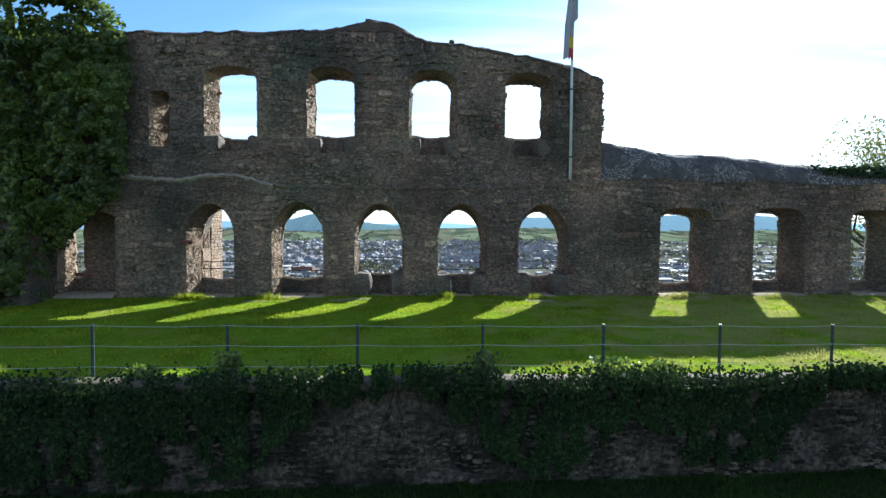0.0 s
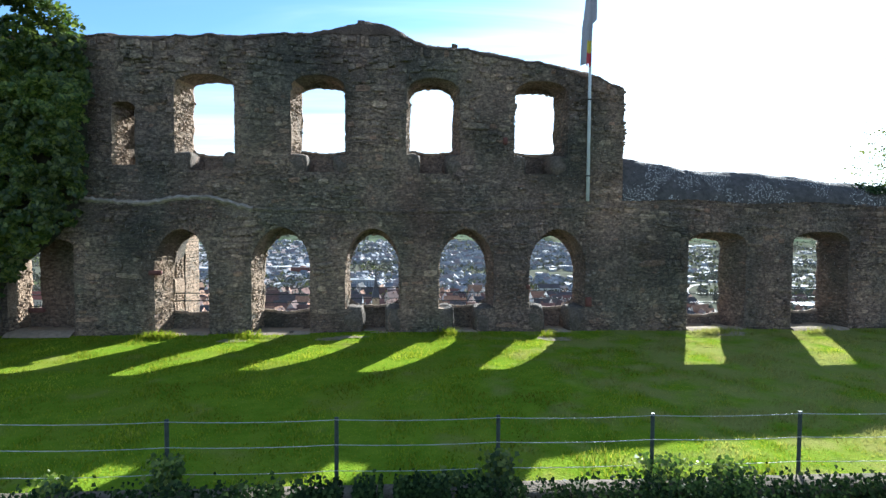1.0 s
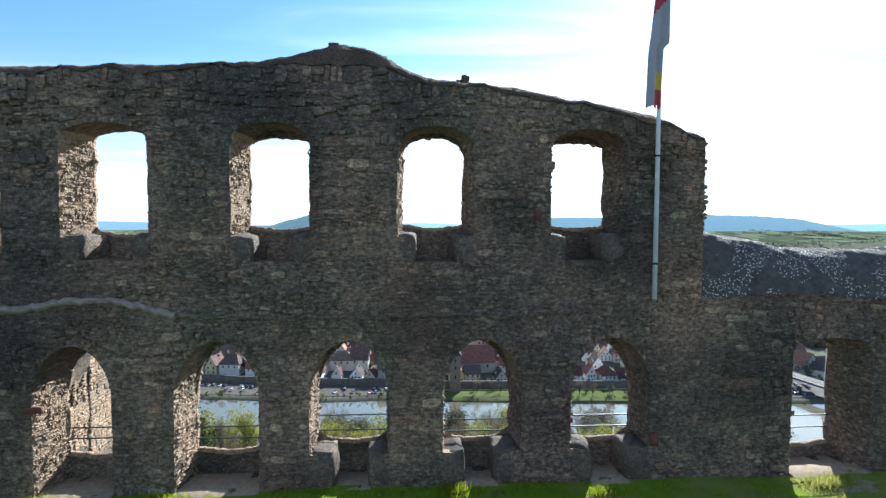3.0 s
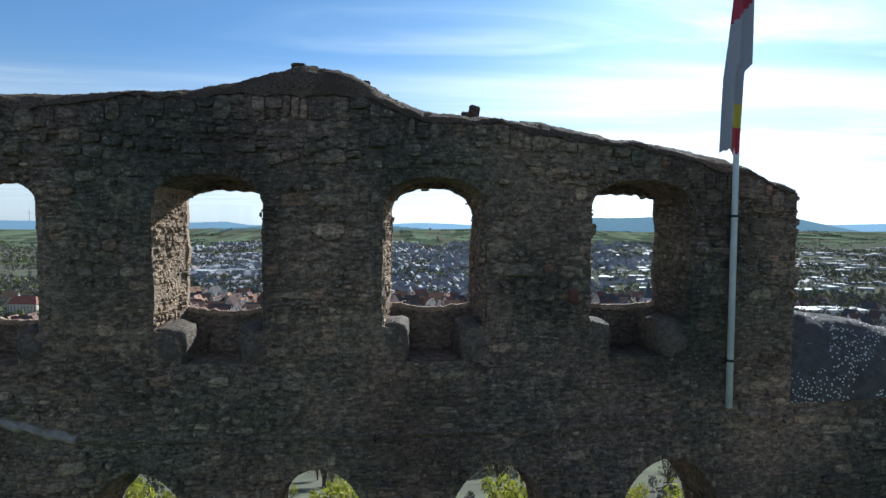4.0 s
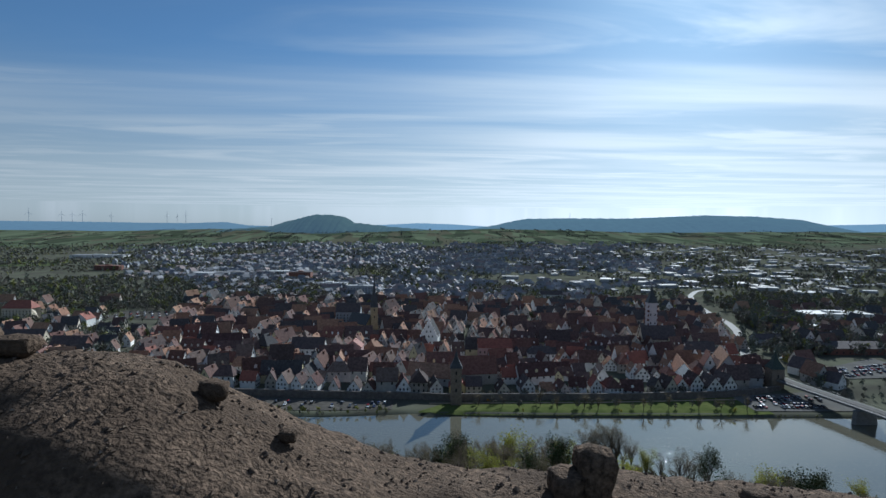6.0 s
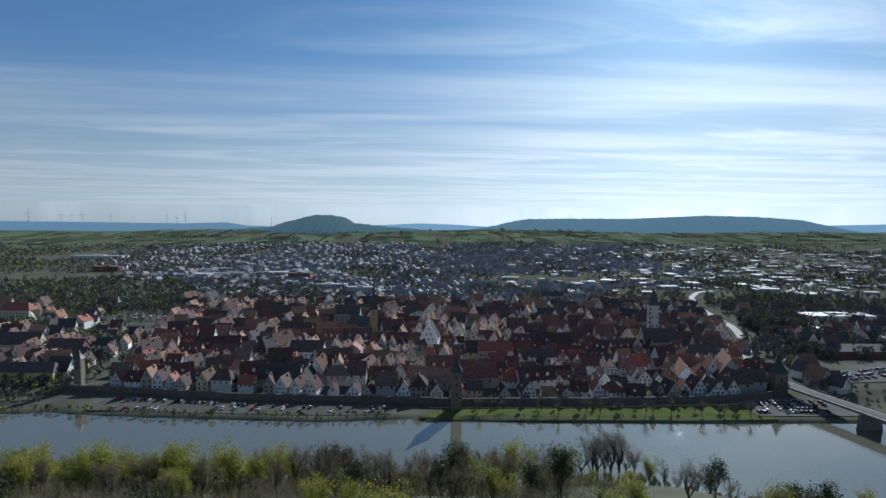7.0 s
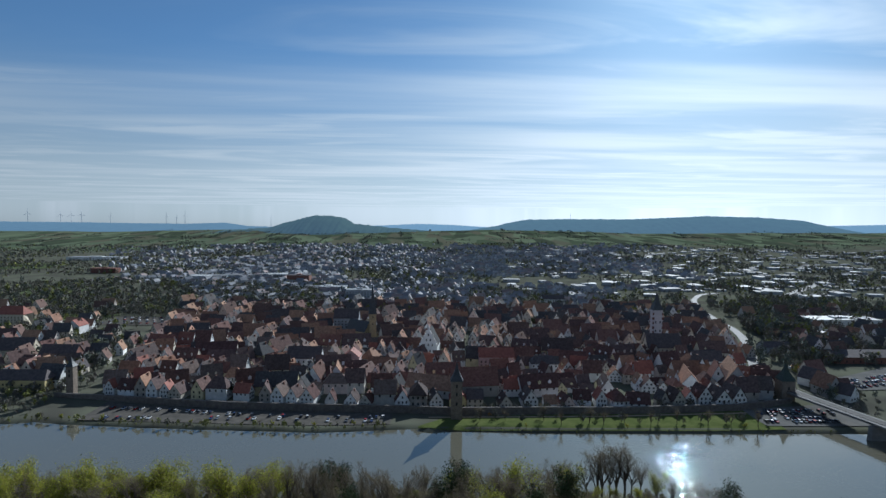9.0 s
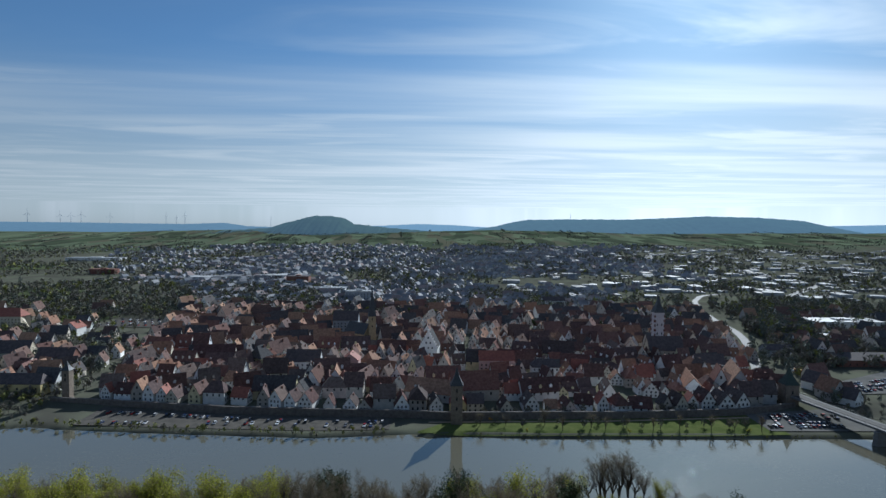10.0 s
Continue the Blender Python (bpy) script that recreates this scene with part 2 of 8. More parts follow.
# Stone copy paled and warmed: sunlight put into the reveals' colour.
M_JAMB_LIT = material("lit_jamb_stone", (0.165, 0.115, 0.078), (0.43, 0.315, 0.215), 17, 0.93, 1.0, 22, island=0.14, stain=(0.12, 0.10, 0.075), stain_scale=1.2)
M_CAP = material("cap_mortar", (0.026, 0.02, 0.016), (0.19, 0.135, 0.095), 26, 0.97, 1.0, 42, stain=(0.07, 0.05, 0.036), stain_scale=1.6, stain_at=(0.45, 0.66), detail=9, spec=0.06)
M_RED = material("red_sandstone", (0.10, 0.042, 0.035), (0.16, 0.072, 0.056), 8, 0.9, 0.6, 40)
M_BENCH = material("bench_mortar", (0.062, 0.05, 0.04), (0.185, 0.148, 0.115), 13, 0.92, 1.0, 30, stain=(0.055, 0.047, 0.04), stain_scale=0.9)
M_LEDGE = material("pale_ledge_mortar", (0.21, 0.18, 0.15), (0.42, 0.36, 0.30), 6, 0.95, 0.7, 25)
M_COPING = material("weathered_coping", (0.07, 0.058, 0.044), (0.17, 0.14, 0.105), 8, 0.95, 0.8, 25, stain=(0.05, 0.055, 0.025), stain_scale=1.5)
M_SEAT = material("worn_seat_stone", (0.13, 0.112, 0.092), (0.32, 0.275, 0.225), 8, 0.85, 0.6, 25)
M_LAWN_SOIL = material("lawn_turf", (0.11, 0.185, 0.012), (0.17, 0.24, 0.02), 2.5, 0.95, 0.8, 25, stain=(0.17, 0.205, 0.026), stain_scale=0.45, spec=0.0)
M_BLADE = palette("grass_blades", [(0.135, 0.195, 0.009), (0.195, 0.255, 0.012), (0.265, 0.305, 0.016), (0.33, 0.325, 0.036)], 0.9, True, 0.5, 0.4, 0.5, spec=0.0)
# Lower grass: darker copy of the turf, its shade put into the colour.
M_GRASS_SHADE = material("grass_shade_tone", (0.012, 0.022, 0.006), (0.035, 0.055, 0.014), 5, 0.95, 0.8, 25, stain=(0.028, 0.026, 0.014), stain_scale=0.7, spec=0.05)
M_BLADE_SHADE = palette("blade_shade_tone", [(0.03, 0.06, 0.01), (0.045, 0.075, 0.014), (0.06, 0.09, 0.02)], 0.8, True, 0.5, 0.4, 0.3, spec=0.1)


def dry_patches(m, colour):
    """Dry, straw-coloured turf in uneven patches, mostly over the eastern half of the terrace."""
    n, l = m.node_tree.nodes, m.node_tree.links
    b = n["Principled BSDF"]
    old = b.inputs["Base Color"].links[0].from_socket
    geo = n.new("ShaderNodeNewGeometry")
    sp = n.new("ShaderNodeSeparateXYZ"); l.new(geo.outputs["Position"], sp.inputs[0])
    east = n.new("ShaderNodeMapRange")
    for k, x in zip(("From Min", "From Max", "To Min", "To Max"), (0.0, 9.0, -0.12, 0.16)):
        east.inputs[k].default_value = x
    l.new(sp.outputs["X"], east.inputs["Value"])
    ns = n.new("ShaderNodeTexNoise"); ns.inputs["Scale"].default_value, ns.inputs["Detail"].default_value = 0.9, 7
    l.new(geo.outputs["Position"], ns.inputs["Vector"])
    ad = n.new("ShaderNodeMath"); l.new(ns.outputs["Fac"], ad.inputs[0]); l.new(east.outputs[0], ad.inputs[1])
    rg = n.new("ShaderNodeMapRange")
    for k, x in zip(("From Min", "From Max", "To Min", "To Max"), (0.50, 0.70, 0.0, 0.6)):
        rg.inputs[k].default_value = x
    l.new(ad.outputs[0], rg.inputs["Value"])
    mx = n.new("ShaderNodeMix"); mx.data_type = "RGBA"
    l.new(rg.outputs[0], mx.inputs["Factor"]); l.new(old, mx.inputs["A"])
    mx.inputs["B"].default_value = (*colour, 1)
    l.new(mx.outputs["Result"], b.inputs["Base Color"])
    for q in [k for k in n if k.type == "BSDF_TRANSLUCENT"]:
        l.new(mx.outputs["Result"], q.inputs["Color"])


dry_patches(M_LAWN_SOIL, (0.24, 0.225, 0.08))
dry_patches(M_BLADE, (0.34, 0.30, 0.12))
M_EARTH = material("trodden_earth", (0.2, 0.16, 0.095), (0.36, 0.29, 0.19), 9, 0.95, 0.8, 30, stain=(0.12, 0.15, 0.03), stain_scale=3.0)
M_IVY = palette("ivy_leaves", [(0.04, 0.075, 0.012), (0.065, 0.11, 0.016), (0.11, 0.155, 0.02), (0.18, 0.22, 0.035)], 0.4, True, 0.6, 0.4, 0.45)
# Darker copy of the ivy leaves, with shade put into its greens.
M_IVY_SHADE = palette("shade_ivy_leaves", [(0.01, 0.022, 0.007), (0.015, 0.03, 0.009), (0.022, 0.042, 0.011), (0.045, 0.07, 0.02)], 0.6, True, 0.6, 0.35, 0.2)
M_IVY_DARK = material("ivy_stems", (0.02, 0.022, 0.012), (0.05, 0.045, 0.03), 4, 0.95)
M_STEEL = material("painted_steel", (0.03, 0.035, 0.035), (0.06, 0.065, 0.06), 12, 0.5, metal=0.4)
M_WIRE = material("galvanised_wire", (0.42, 0.42, 0.4), (0.55, 0.55, 0.52), 20, 0.45, metal=0.5)
M_POST = material("grey_post_paint", (0.03, 0.042, 0.038), (0.055, 0.068, 0.06), 12, 0.6)
M_POLE = material("white_pole_paint", (0.5, 0.53, 0.55), (0.62, 0.64, 0.65), 6, 0.4)
M_PAVE = material("sandy_paving", (0.25, 0.19, 0.13), (0.40, 0.31, 0.22), 6, 0.95, 0.5, 40)

# ---- the ruined wall ----
FRONT, FRAME, BACK = 22.3, 23.35, 24.1
crest_high = curve_of([(-16, 10.3), (-10.7, 10.36), (-8.9, 10.43), (-6.75, 10.50), (-4.56, 10.61), (-2.9, 10.72), (-2.36, 10.83), (-1.63, 11.08),
                       (-1.1, 11.21), (-0.4, 11.21), (-0.1, 11.1), (0.1, 10.95), (0.57, 10.68), (1.1, 10.46), (1.6, 10.36), (2.5, 10.32), (3.6, 10.23),
                       (4.75, 10.0), (5.7, 9.87), (7.0, 9.66), (7.6, 9.42), (8.3, 9.12)])
edge_high = lambda x: min(crest_high(x) - 0.30 - 0.06 * math.sin(x * 2.1), 10.52 - 0.03 * abs(x + 0.9)) + 0.09 * fbm(x * 1.7, 4.0, 2.0)
crest_low = curve_of([(8.2, 6.65), (9.5, 6.47), (11, 6.2), (12, 6.11), (14, 6.08), (15.6, 5.93), (17.1, 5.74), (19.3, 5.62), (21.6, 5.54), (30, 5.3)])
edge_low = lambda x: 4.95 - 0.01 * (x - 8) + 0.05 * math.sin(x * 1.3)
WALL_L, WALL_M, WALL_R = -16.0, 8.3, 27.0

rng = random.Random(7)


def arch_loop(x0, x1, z0, spring, apex, power, seat=None, n_arc=18, wob=0.02):
    """Outline of an opening as (x, z), from the lower left up, over and down; seat = (height, inset left, inset right)."""
    out = []
    zl = z0
    if seat:
        h, il, ir = seat
        out += [(x0 + il, z0), (x0 + il, z0 + 0.6 * (h - z0)), (x0 + il * 0.75, h - 0.04), (x0, h)]
        zl = h
    else:
        out += [(x0, z0)]
    k = max(2, int((spring - zl) / 0.22))
    out += [(x0 + rng.uniform(-wob, wob), zl + (spring - zl) * i / k) for i in range(1, k + 1)]
    mid, half, rise = (x0 + x1) / 2, (x1 - x0) / 2, apex - spring
    for i in range(1, n_arc):
        a = math.pi * (1 - i / n_arc)
        c, s = math.cos(a), math.sin(a)
        out.append((mid + half * c, spring + rise * (1 - abs(c) ** power) ** (1 / power) if power else spring + rise * s))
    out += [(x1 + rng.uniform(-wob, wob), zl + (spring - zl) * i / k) for i in range(k, 0, -1)]
    if seat:
        out += [(x1, h), (x1 - ir * 0.75, h - 0.04), (x1 - ir, z0 + 0.6 * (h - z0)), (x1 - ir, z0)]
    else:
        out += [(x1, z0)]
    return out


# left, right, floor, springing, crown, roundness, seats, sill, inset of the frame left and right, its springing and crown, rails
OPENINGS = {
    "upper_1": (-7.37, -5.39, 5.78, 8.55, 9.02, 2.2, (6.34, 0.42, 0.35), 6.38, 0.27, 0.06, 8.80, 8.98, ()),
    "upper_2": (-3.50, -1.64, 5.76, 8.60, 9.10, 2.2, (6.34, 0.45, 0.36), 6.53, 0.20, 0.05, 8.68, 8.87, ()),
    "upper_3": (0.47, 2.36, 5.76, 8.55, 9.10, 2.2, (6.40, 0.40, 0.40), 6.59, 0.14, 0.15, 8.45, 8.96, ()),
    "upper_4": (4.30, 6.26, 5.80, 8.55, 9.10, 2.2, (6.40, 0.36, 0.50), 6.61, 0.12, 0.22, 8.72, 8.89, ()),
    "lower_1": (-8.10, -6.29, 0.14, 2.45, 3.76, 1.9, None, 0.72, 0.26, 0.02, 2.30, 3.53, (1.15, 1.43)),
    "lower_2": (-4.87, -2.86, 0.14, 2.45, 3.84, 1.9, None, 0.75, 0.20, 0.08, 2.30, 3.59, (1.07, 1.38)),
    "lower_3": (-1.66, 0.28, 0.14, 2.45, 3.82, 1.9, (0.98, 0.55, 0.45), 0.96, 0.08, 0.04, 2.25, 3.58, (1.22, 1.62)),
    "lower_4": (1.63, 3.62, 0.14, 2.45, 3.83, 1.9, (0.98, 0.50, 0.60), 0.93, 0.06, 0.10, 2.25, 3.60, (1.12, 1.43)),
    "lower_5": (4.91, 6.98, 0.14, 2.45, 3.84, 1.9, (0.98, 0.52, 0.55), 0.86, 0.10, 0.10, 2.25, 3.56, (1.17, 1.48)),
    "right_1": (10.85, 13.10, 0.16, 3.30, 3.76, 2.6, None, 0.52, 0.30, 0.36, 3.20, 3.50, (1.0, 1.34)),
    "right_2": (14.93, 17.20, 0.16, 3.30, 3.80, 2.6, None, 0.64, 0.45, 0.38, 3.25, 3.60, (1.2, 1.52)),
    "right_3": (19.30, 21.40, 0.16, 3.30, 3.75, 2.6, None, 0.60, 0.30, 0.40, 3.20, 3.55, (1.1, 1.45)),
    "left_end": (-12.85, -10.70, 0.25, 3.05, 3.42, 2.6, None, 0.78, 0.10, 1.70, 3.0, 3.15, (0.97, 1.38)),
    "slit": (-9.41, -8.66, 5.91, 7.85, 8.02, 2.2, None, 5.95, 0.46, 0.02, 7.8, 7.95, ()),
}
LOOPS = {}


def resample(loop, n):
    pick = np.linspace(0, len(loop) - 1, n)
    return [(float(np.interp(i, range(len(loop)), [p[0] for p in loop])), float(np.interp(i, range(len(loop)), [p[1] for p in loop]))) for i in pick]


splay = lambda inset: min(inset, 0.4)
for key, (x0, x1, z0, spring, apex, power, seat, sill, il, ir, spring_b, apex_b, rails) in OPENINGS.items():
    front = arch_loop(x0, x1, z0, spring, apex, power, seat)
    mid = [(x + rng.uniform(-0.006, 0.006), z + 0.02) for x, z in arch_loop(x0 + 0.9 * splay(il), x1 - 0.9 * splay(ir), z0, spring - 0.02, apex - 0.05, power, seat)]
    back = arch_loop(x0 + il, x1 - ir, sill, spring_b, apex_b, power, (seat[0] + 0.28, 0.02, 0.02) if seat else None, wob=0.05)
    back = [(x + rng.uniform(-0.025, 0.025), z + rng.uniform(-0.025, 0.025)) for x, z in back]
    # the outer loop must have as many points as the inner one
    mid, back = resample(mid, len(front)), resample(back, len(front))
    # behind the frame the opening widens to the outer face
    cx = (x0 + il + x1 - ir) / 2
    outer = [(x + ((0.58 if sill > 3 else 0.5) if x > cx else (0.06 if key == "lower_1" else -0.72 if sill > 3 and key != "slit" else -0.42 if key != "slit" else 0.0)), z + ((0.55 if sill > 3 else 0.25) if z > (sill + spring_b) / 2 + 0.5 else (-0.9 if z < sill + 0.3 and sill > 3 else -0.25 if z < sill + 0.3 else 0.0))) for x, z in back]
    LOOPS[key] = (front, mid, back, outer)


def fill(bm, loops, y, flip):
    """A flat face with holes at depth y; returns the vertex rings."""
    rings, edges = [], []
    for loop in loops:
        ring = [bm.verts.new((x, y, z)) for x, z in loop]
        edges += [bm.edges.new((a, b)) for a, b in zip(ring, ring[1:] + ring[:1])]
        rings.append(ring)
    bmesh.ops.triangle_fill(bm, edges=edges, use_beauty=True, use_dissolve=False, normal=(0, 1 if flip else -1, 0))
    return rings


def frange(a, b, step):
    n = max(1, round((b - a) / step))
    return [a + (b - a) * i / n for i in range(n + 1)]


def wall_bay(name, x0, x1, edge, crest, keys, profile, label):
    """A length of the wall with its openings: faces, reveals, ends and a domed mortar cap."""
    wall = tagged(new(name), label, "wall", kind="structure")
    bm = bmesh.new()
    xs = frange(x0, x1, 0.3)
    outline = [(x0, -0.6), *[(x0, z) for z in frange(0.5, edge(x0) - 0.2, 0.6)], *[(x, edge(x)) for x in xs], *[(x1, z) for z in reversed(frange(0.5, edge(x1) - 0.2, 0.6))], (x1, -0.6)]
    front = fill(bm, [outline] + [LOOPS[k][0] for k in keys], FRONT, False)
    back = fill(bm, [outline] + [LOOPS[k][3] for k in keys], BACK, True)
    n_end = len(frange(0.5, edge(x0) - 0.2, 0.6)) + 1
    o_f, o_b = front[0], back[0]
    for i in list(range(0, n_end)) + list(range(n_end + len(xs) - 1, len(o_f))):
        j = (i + 1) % len(o_f)
        bm.faces.new((o_f[i], o_b[i], o_b[j], o_f[j]))
    for k, rf, rb in zip(keys, front[1:], back[1:]):
        loop_m, loop_b = LOOPS[k][1], LOOPS[k][2]
        deep = FRAME - 0.06
        m1 = [bm.verts.new((x, deep, z)) for x, z in loop_m]
        m2 = [bm.verts.new((x, FRAME, z)) for x, z in loop_b]
        m3 = [bm.verts.new((x, FRAME + 0.12, z)) for x, z in loop_b]
        for a, b in ((rf, m1), (m1, m2), (m2, m3), (m3, rb)):
            for i in range(len(a)):
                j = (i + 1) % len(a)
                f = bm.faces.new((a[i], a[j], b[j], b[i]))
                # sunlight painted as paler stone on the left jamb only, mortar elsewhere
                lit_side = max(q.co.x for q in f.verts) < (OPENINGS[k][0] + OPENINGS[k][1]) / 2 and min(q.co.z for q in f.verts) > OPENINGS[k][7] - 0.1
                f.material_index = 1 if lit_side and max(q.co.z for q in f.verts) < OPENINGS[k][3] + 0.3 else 0
    bmesh.ops.recalc_face_normals(bm, faces=bm.faces)
    part("wall_core", bm, M_MORTAR, wall).data.materials.append(M_JAMB_LIT)
    # cap
    bm = bmesh.new()
    rows = []
    pd, ph = [q[0] for q in profile], [q[1] for q in profile]
    ts = np.linspace(0, len(profile) - 1, 33)
    profile = [(float(np.interp(t, range(len(pd)), pd)), float(np.interp(t, range(len(ph)), ph))) for t in ts]
    steps = len(profile)
    fine = frange(x0, x1, 0.07)
    for x in fine:
        e, c = edge(x), crest(x)
        row = []
        for k, (d, h) in enumerate(profile):
            lump = 0.05 * fbm(x * 1.3, d * 3, 3.0) + 0.024 * fbm(x * 4.5, d * 9, 6.0) + 0.02 * fbm(x * 13, d * 24, 2.0, 2) if 0 < k < steps - 1 else 0
            row.append(bm.verts.new((x, FRONT - 0.05 + 0.03 * fbm(x * 3, 2, 5) * (k < 3) + d * (BACK - FRONT + 0.08), e - 0.02 + h * (c - e) + lump + (0.03 * fbm(x * 5, 1, 0) if k == 0 else 0))))
        rows.append(row)
    for r0, r1 in zip(rows, rows[1:]):
        for k in range(steps - 1):
            bm.faces.new((r0[k], r1[k], r1[k + 1], r0[k + 1]))
    for r in (rows[0], rows[-1]):
        bm.faces.new(r)
    bmesh.ops.recalc_face_normals(bm, faces=bm.faces)
    part("wall_cap", bm, M_CAP if name == "wall_high" else M_CAP_LICHEN, wall, "weathered rounded mortar capping", smooth=True)
    return wall


def lichen_material():
    m = material("lichen_cap", (0.055, 0.05, 0.05), (0.11, 0.10, 0.095), 5, 0.95, 0.7, 30)
    n, l = m.node_tree.nodes, m.node_tree.links
    b = n["Principled BSDF"]
    old = b.inputs["Base Color"].links[0].from_socket
    geo = n.new("ShaderNodeNewGeometry")
    vo = n.new("ShaderNodeTexVoronoi")
    vo.inputs["Scale"].default_value = 15.0
    l.new(geo.outputs["Position"], vo.inputs["Vector"])
    lt = n.new("ShaderNodeMath"); lt.operation = "LESS_THAN"; lt.inputs[1].default_value = 0.27
    l.new(vo.outputs["Distance"], lt.inputs[0])
    ns = n.new("ShaderNodeTexNoise"); ns.inputs["Scale"].default_value = 0.9; ns.inputs["Detail"].default_value = 5
    l.new(geo.outputs["Position"], ns.inputs["Vector"])
    gt = n.new("ShaderNodeMath"); gt.operation = "GREATER_THAN"; gt.inputs[1].default_value = 0.46
    l.new(ns.outputs["Fac"], gt.inputs[0])
    mu = n.new("ShaderNodeMath"); mu.operation = "MULTIPLY"
    l.new(lt.outputs[0], mu.inputs[0]); l.new(gt.outputs[0], mu.inputs[1])
    mx = n.new("ShaderNodeMix"); mx.data_type = "RGBA"
    l.new(mu.outputs[0], mx.inputs["Factor"]); l.new(old, mx.inputs["A"])
    mx.inputs["B"].default_value = (0.62, 0.6, 0.56, 1)
    l.new(mx.outputs["Result"], b.inputs["Base Color"])
    return m


M_CAP_LICHEN = lichen_material()
KEYS_HIGH = [k for k in OPENINGS if not k.startswith("right")]
KEYS_LOW = [k for k in OPENINGS if k.startswith("right")]
PROFILE_HIGH = [(0.0, 0.0), (0.06, 0.35), (0.2, 0.72), (0.36, 0.93), (0.5, 1.0), (0.66, 0.93), (0.84, 0.7), (0.95, 0.35), (1.0, 0.0)]
PROFILE_LOW = [(0.0, 0.0), (0.02, 0.22), (0.1, 0.52), (0.25, 0.8), (0.42, 0.95), (0.6, 1.0), (0.8, 0.9), (0.96, 0.5), (1.0, 0.0)]
wall_high = wall_bay("wall_high", WALL_L, WALL_M, edge_high, crest_high, KEYS_HIGH, PROFILE_HIGH, "two-storey ruined rubble stone castle wall with arched openings")
wall_low = wall_bay("wall_low", WALL_M + 0.004, WALL_R, edge_low, crest_low, KEYS_LOW, PROFILE_LOW, "low ruined stone wall with a dark lichen-spotted rounded cap")


# ---- stones of the wall ----
def stone_faces(p, u, v, w, du, dv, depth, r):
    """One stone standing out of a face along w; p is its lower left corner. Larger stones get chipped corners and a shoulder."""
    j = lambda q: r.uniform(-q, q)
    g = 0.008
    k = [(g + j(.02), g + j(.012)), (du - g + j(.02), g + j(.012)), (du - g + j(.02), dv - g + j(.012)), (g + j(.02), dv - g + j(.012))]
    tilt = j(0.10)
    k = [(a - (b - dv / 2) * tilt, b + (a - du / 2) * tilt) for a, b in k]
    cu, cv = du / 2, dv / 2
    mid = p + u * (du * r.uniform(.3, .7)) + v * (dv * r.uniform(.3, .7)) + w * depth * r.uniform(0.85, 1.3)
    if dv < 0.085 or du < 0.085:
        base = [p + u * a + v * b for a, b in k]
        top = [p + u * (cu + (a - cu) * r.uniform(0.72, 0.98)) + v * (cv + (b - cv) * r.uniform(0.66, 0.97)) + w * (depth * r.uniform(0.35, 1.1)) for a, b in k]
        return base + top + [mid]
    cut = []
    for i in range(4):
        a, b, c = k[i - 1], k[i], k[(i + 1) % 4]
        t0, t1 = r.uniform(0.06, 0.34), r.uniform(0.06, 0.34)
        cut.append((b[0] + (a[0] - b[0]) * t0, b[1] + (a[1] - b[1]) * t0))
        cut.append((b[0] + (c[0] - b[0]) * t1, b[1] + (c[1] - b[1]) * t1))
    base = [p + u * a + v * b for a, b in cut]
    shoulder = [p + u * (cu + (a - cu) * 0.98) + v * (cv + (b - cv) * 0.97) + w * (depth * r.uniform(0.45, 0.8)) for a, b in cut]
    q = r.uniform(0.6, 0.88)
    top = [p + u * (cu + (a - cu) * (q + j(.05))) + v * (cv + (b - cv) * (q + j(.07))) + w * (depth * r.uniform(0.8, 1.12)) for a, b in cut]
    return base + shoulder + top + [mid]


SMALL_FACES = [(4, 5, 8), (5, 6, 8), (6, 7, 8), (7, 4, 8), (0, 1, 5, 4), (1, 2, 6, 5), (2, 3, 7, 6), (3, 0, 4, 7)]
LARGE_FACES = [(a, (a + 1) % 8, 8 + (a + 1) % 8, 8 + a) for a in range(8)] + [(8 + a, 8 + (a + 1) % 8, 16 + (a + 1) % 8, 16 + a) for a in range(8)] + [(16 + a, 16 + (a + 1) % 8, 24) for a in range(8)]
faces_of = lambda verts: LARGE_FACES if len(verts) == 25 else SMALL_FACES


class StoneHeap:
    def __init__(self):
        self.v, self.f = [], []

    def add(self, verts):
        o = len(self.v)
        self.v += [tuple(q) for q in verts]
        self.f += [tuple(o + i for i in f) for f in faces_of(verts)]


def inside(poly, x, z):
    c = False
    for (x0, z0), (x1, z1) in zip(poly, poly[1:] + poly[:1]):
        if (z0 > z) != (z1 > z) and x < (x1 - x0) * (z - z0) / (z1 - z0) + x0:
            c = not c
    return c


def ring_of(key, grow):
    """The front outline of an opening, widened over its arch for the ring of voussoirs."""
    x0, x1, z0, spring, apex, power, seat = OPENINGS[key][:7]
    return arch_loop(x0 - 0.03, x1 + 0.03, z0 - 0.02, spring, apex + grow, power, None, wob=0)


heap_high, heap_low, singles = StoneHeap(), StoneHeap(), []
U, V, W = Vector((1, 0, 0)), Vector((0, 0, 1)), Vector((0, -1, 0))
BOXES = {k: (min(p[0] for p in LOOPS[k][0]) - 0.1, max(p[0] for p in LOOPS[k][0]) + 0.1, OPENINGS[k][2] - 0.1, OPENINGS[k][4] + 0.35) for k in OPENINGS}
RINGS = {k: ring_of(k, 0.10) for k in OPENINGS}
r = random.Random(21)


def bend(x, z):
    """The courses rise and fall a little along the wall."""
    return 0.22 * fbm(x * 0.25, z * 0.4, 12.0) + 0.10 * fbm(x * 0.8, z * 0.9, 4.0) + 0.05 * fbm(x * 2.6, z * 2.0, 8.0)


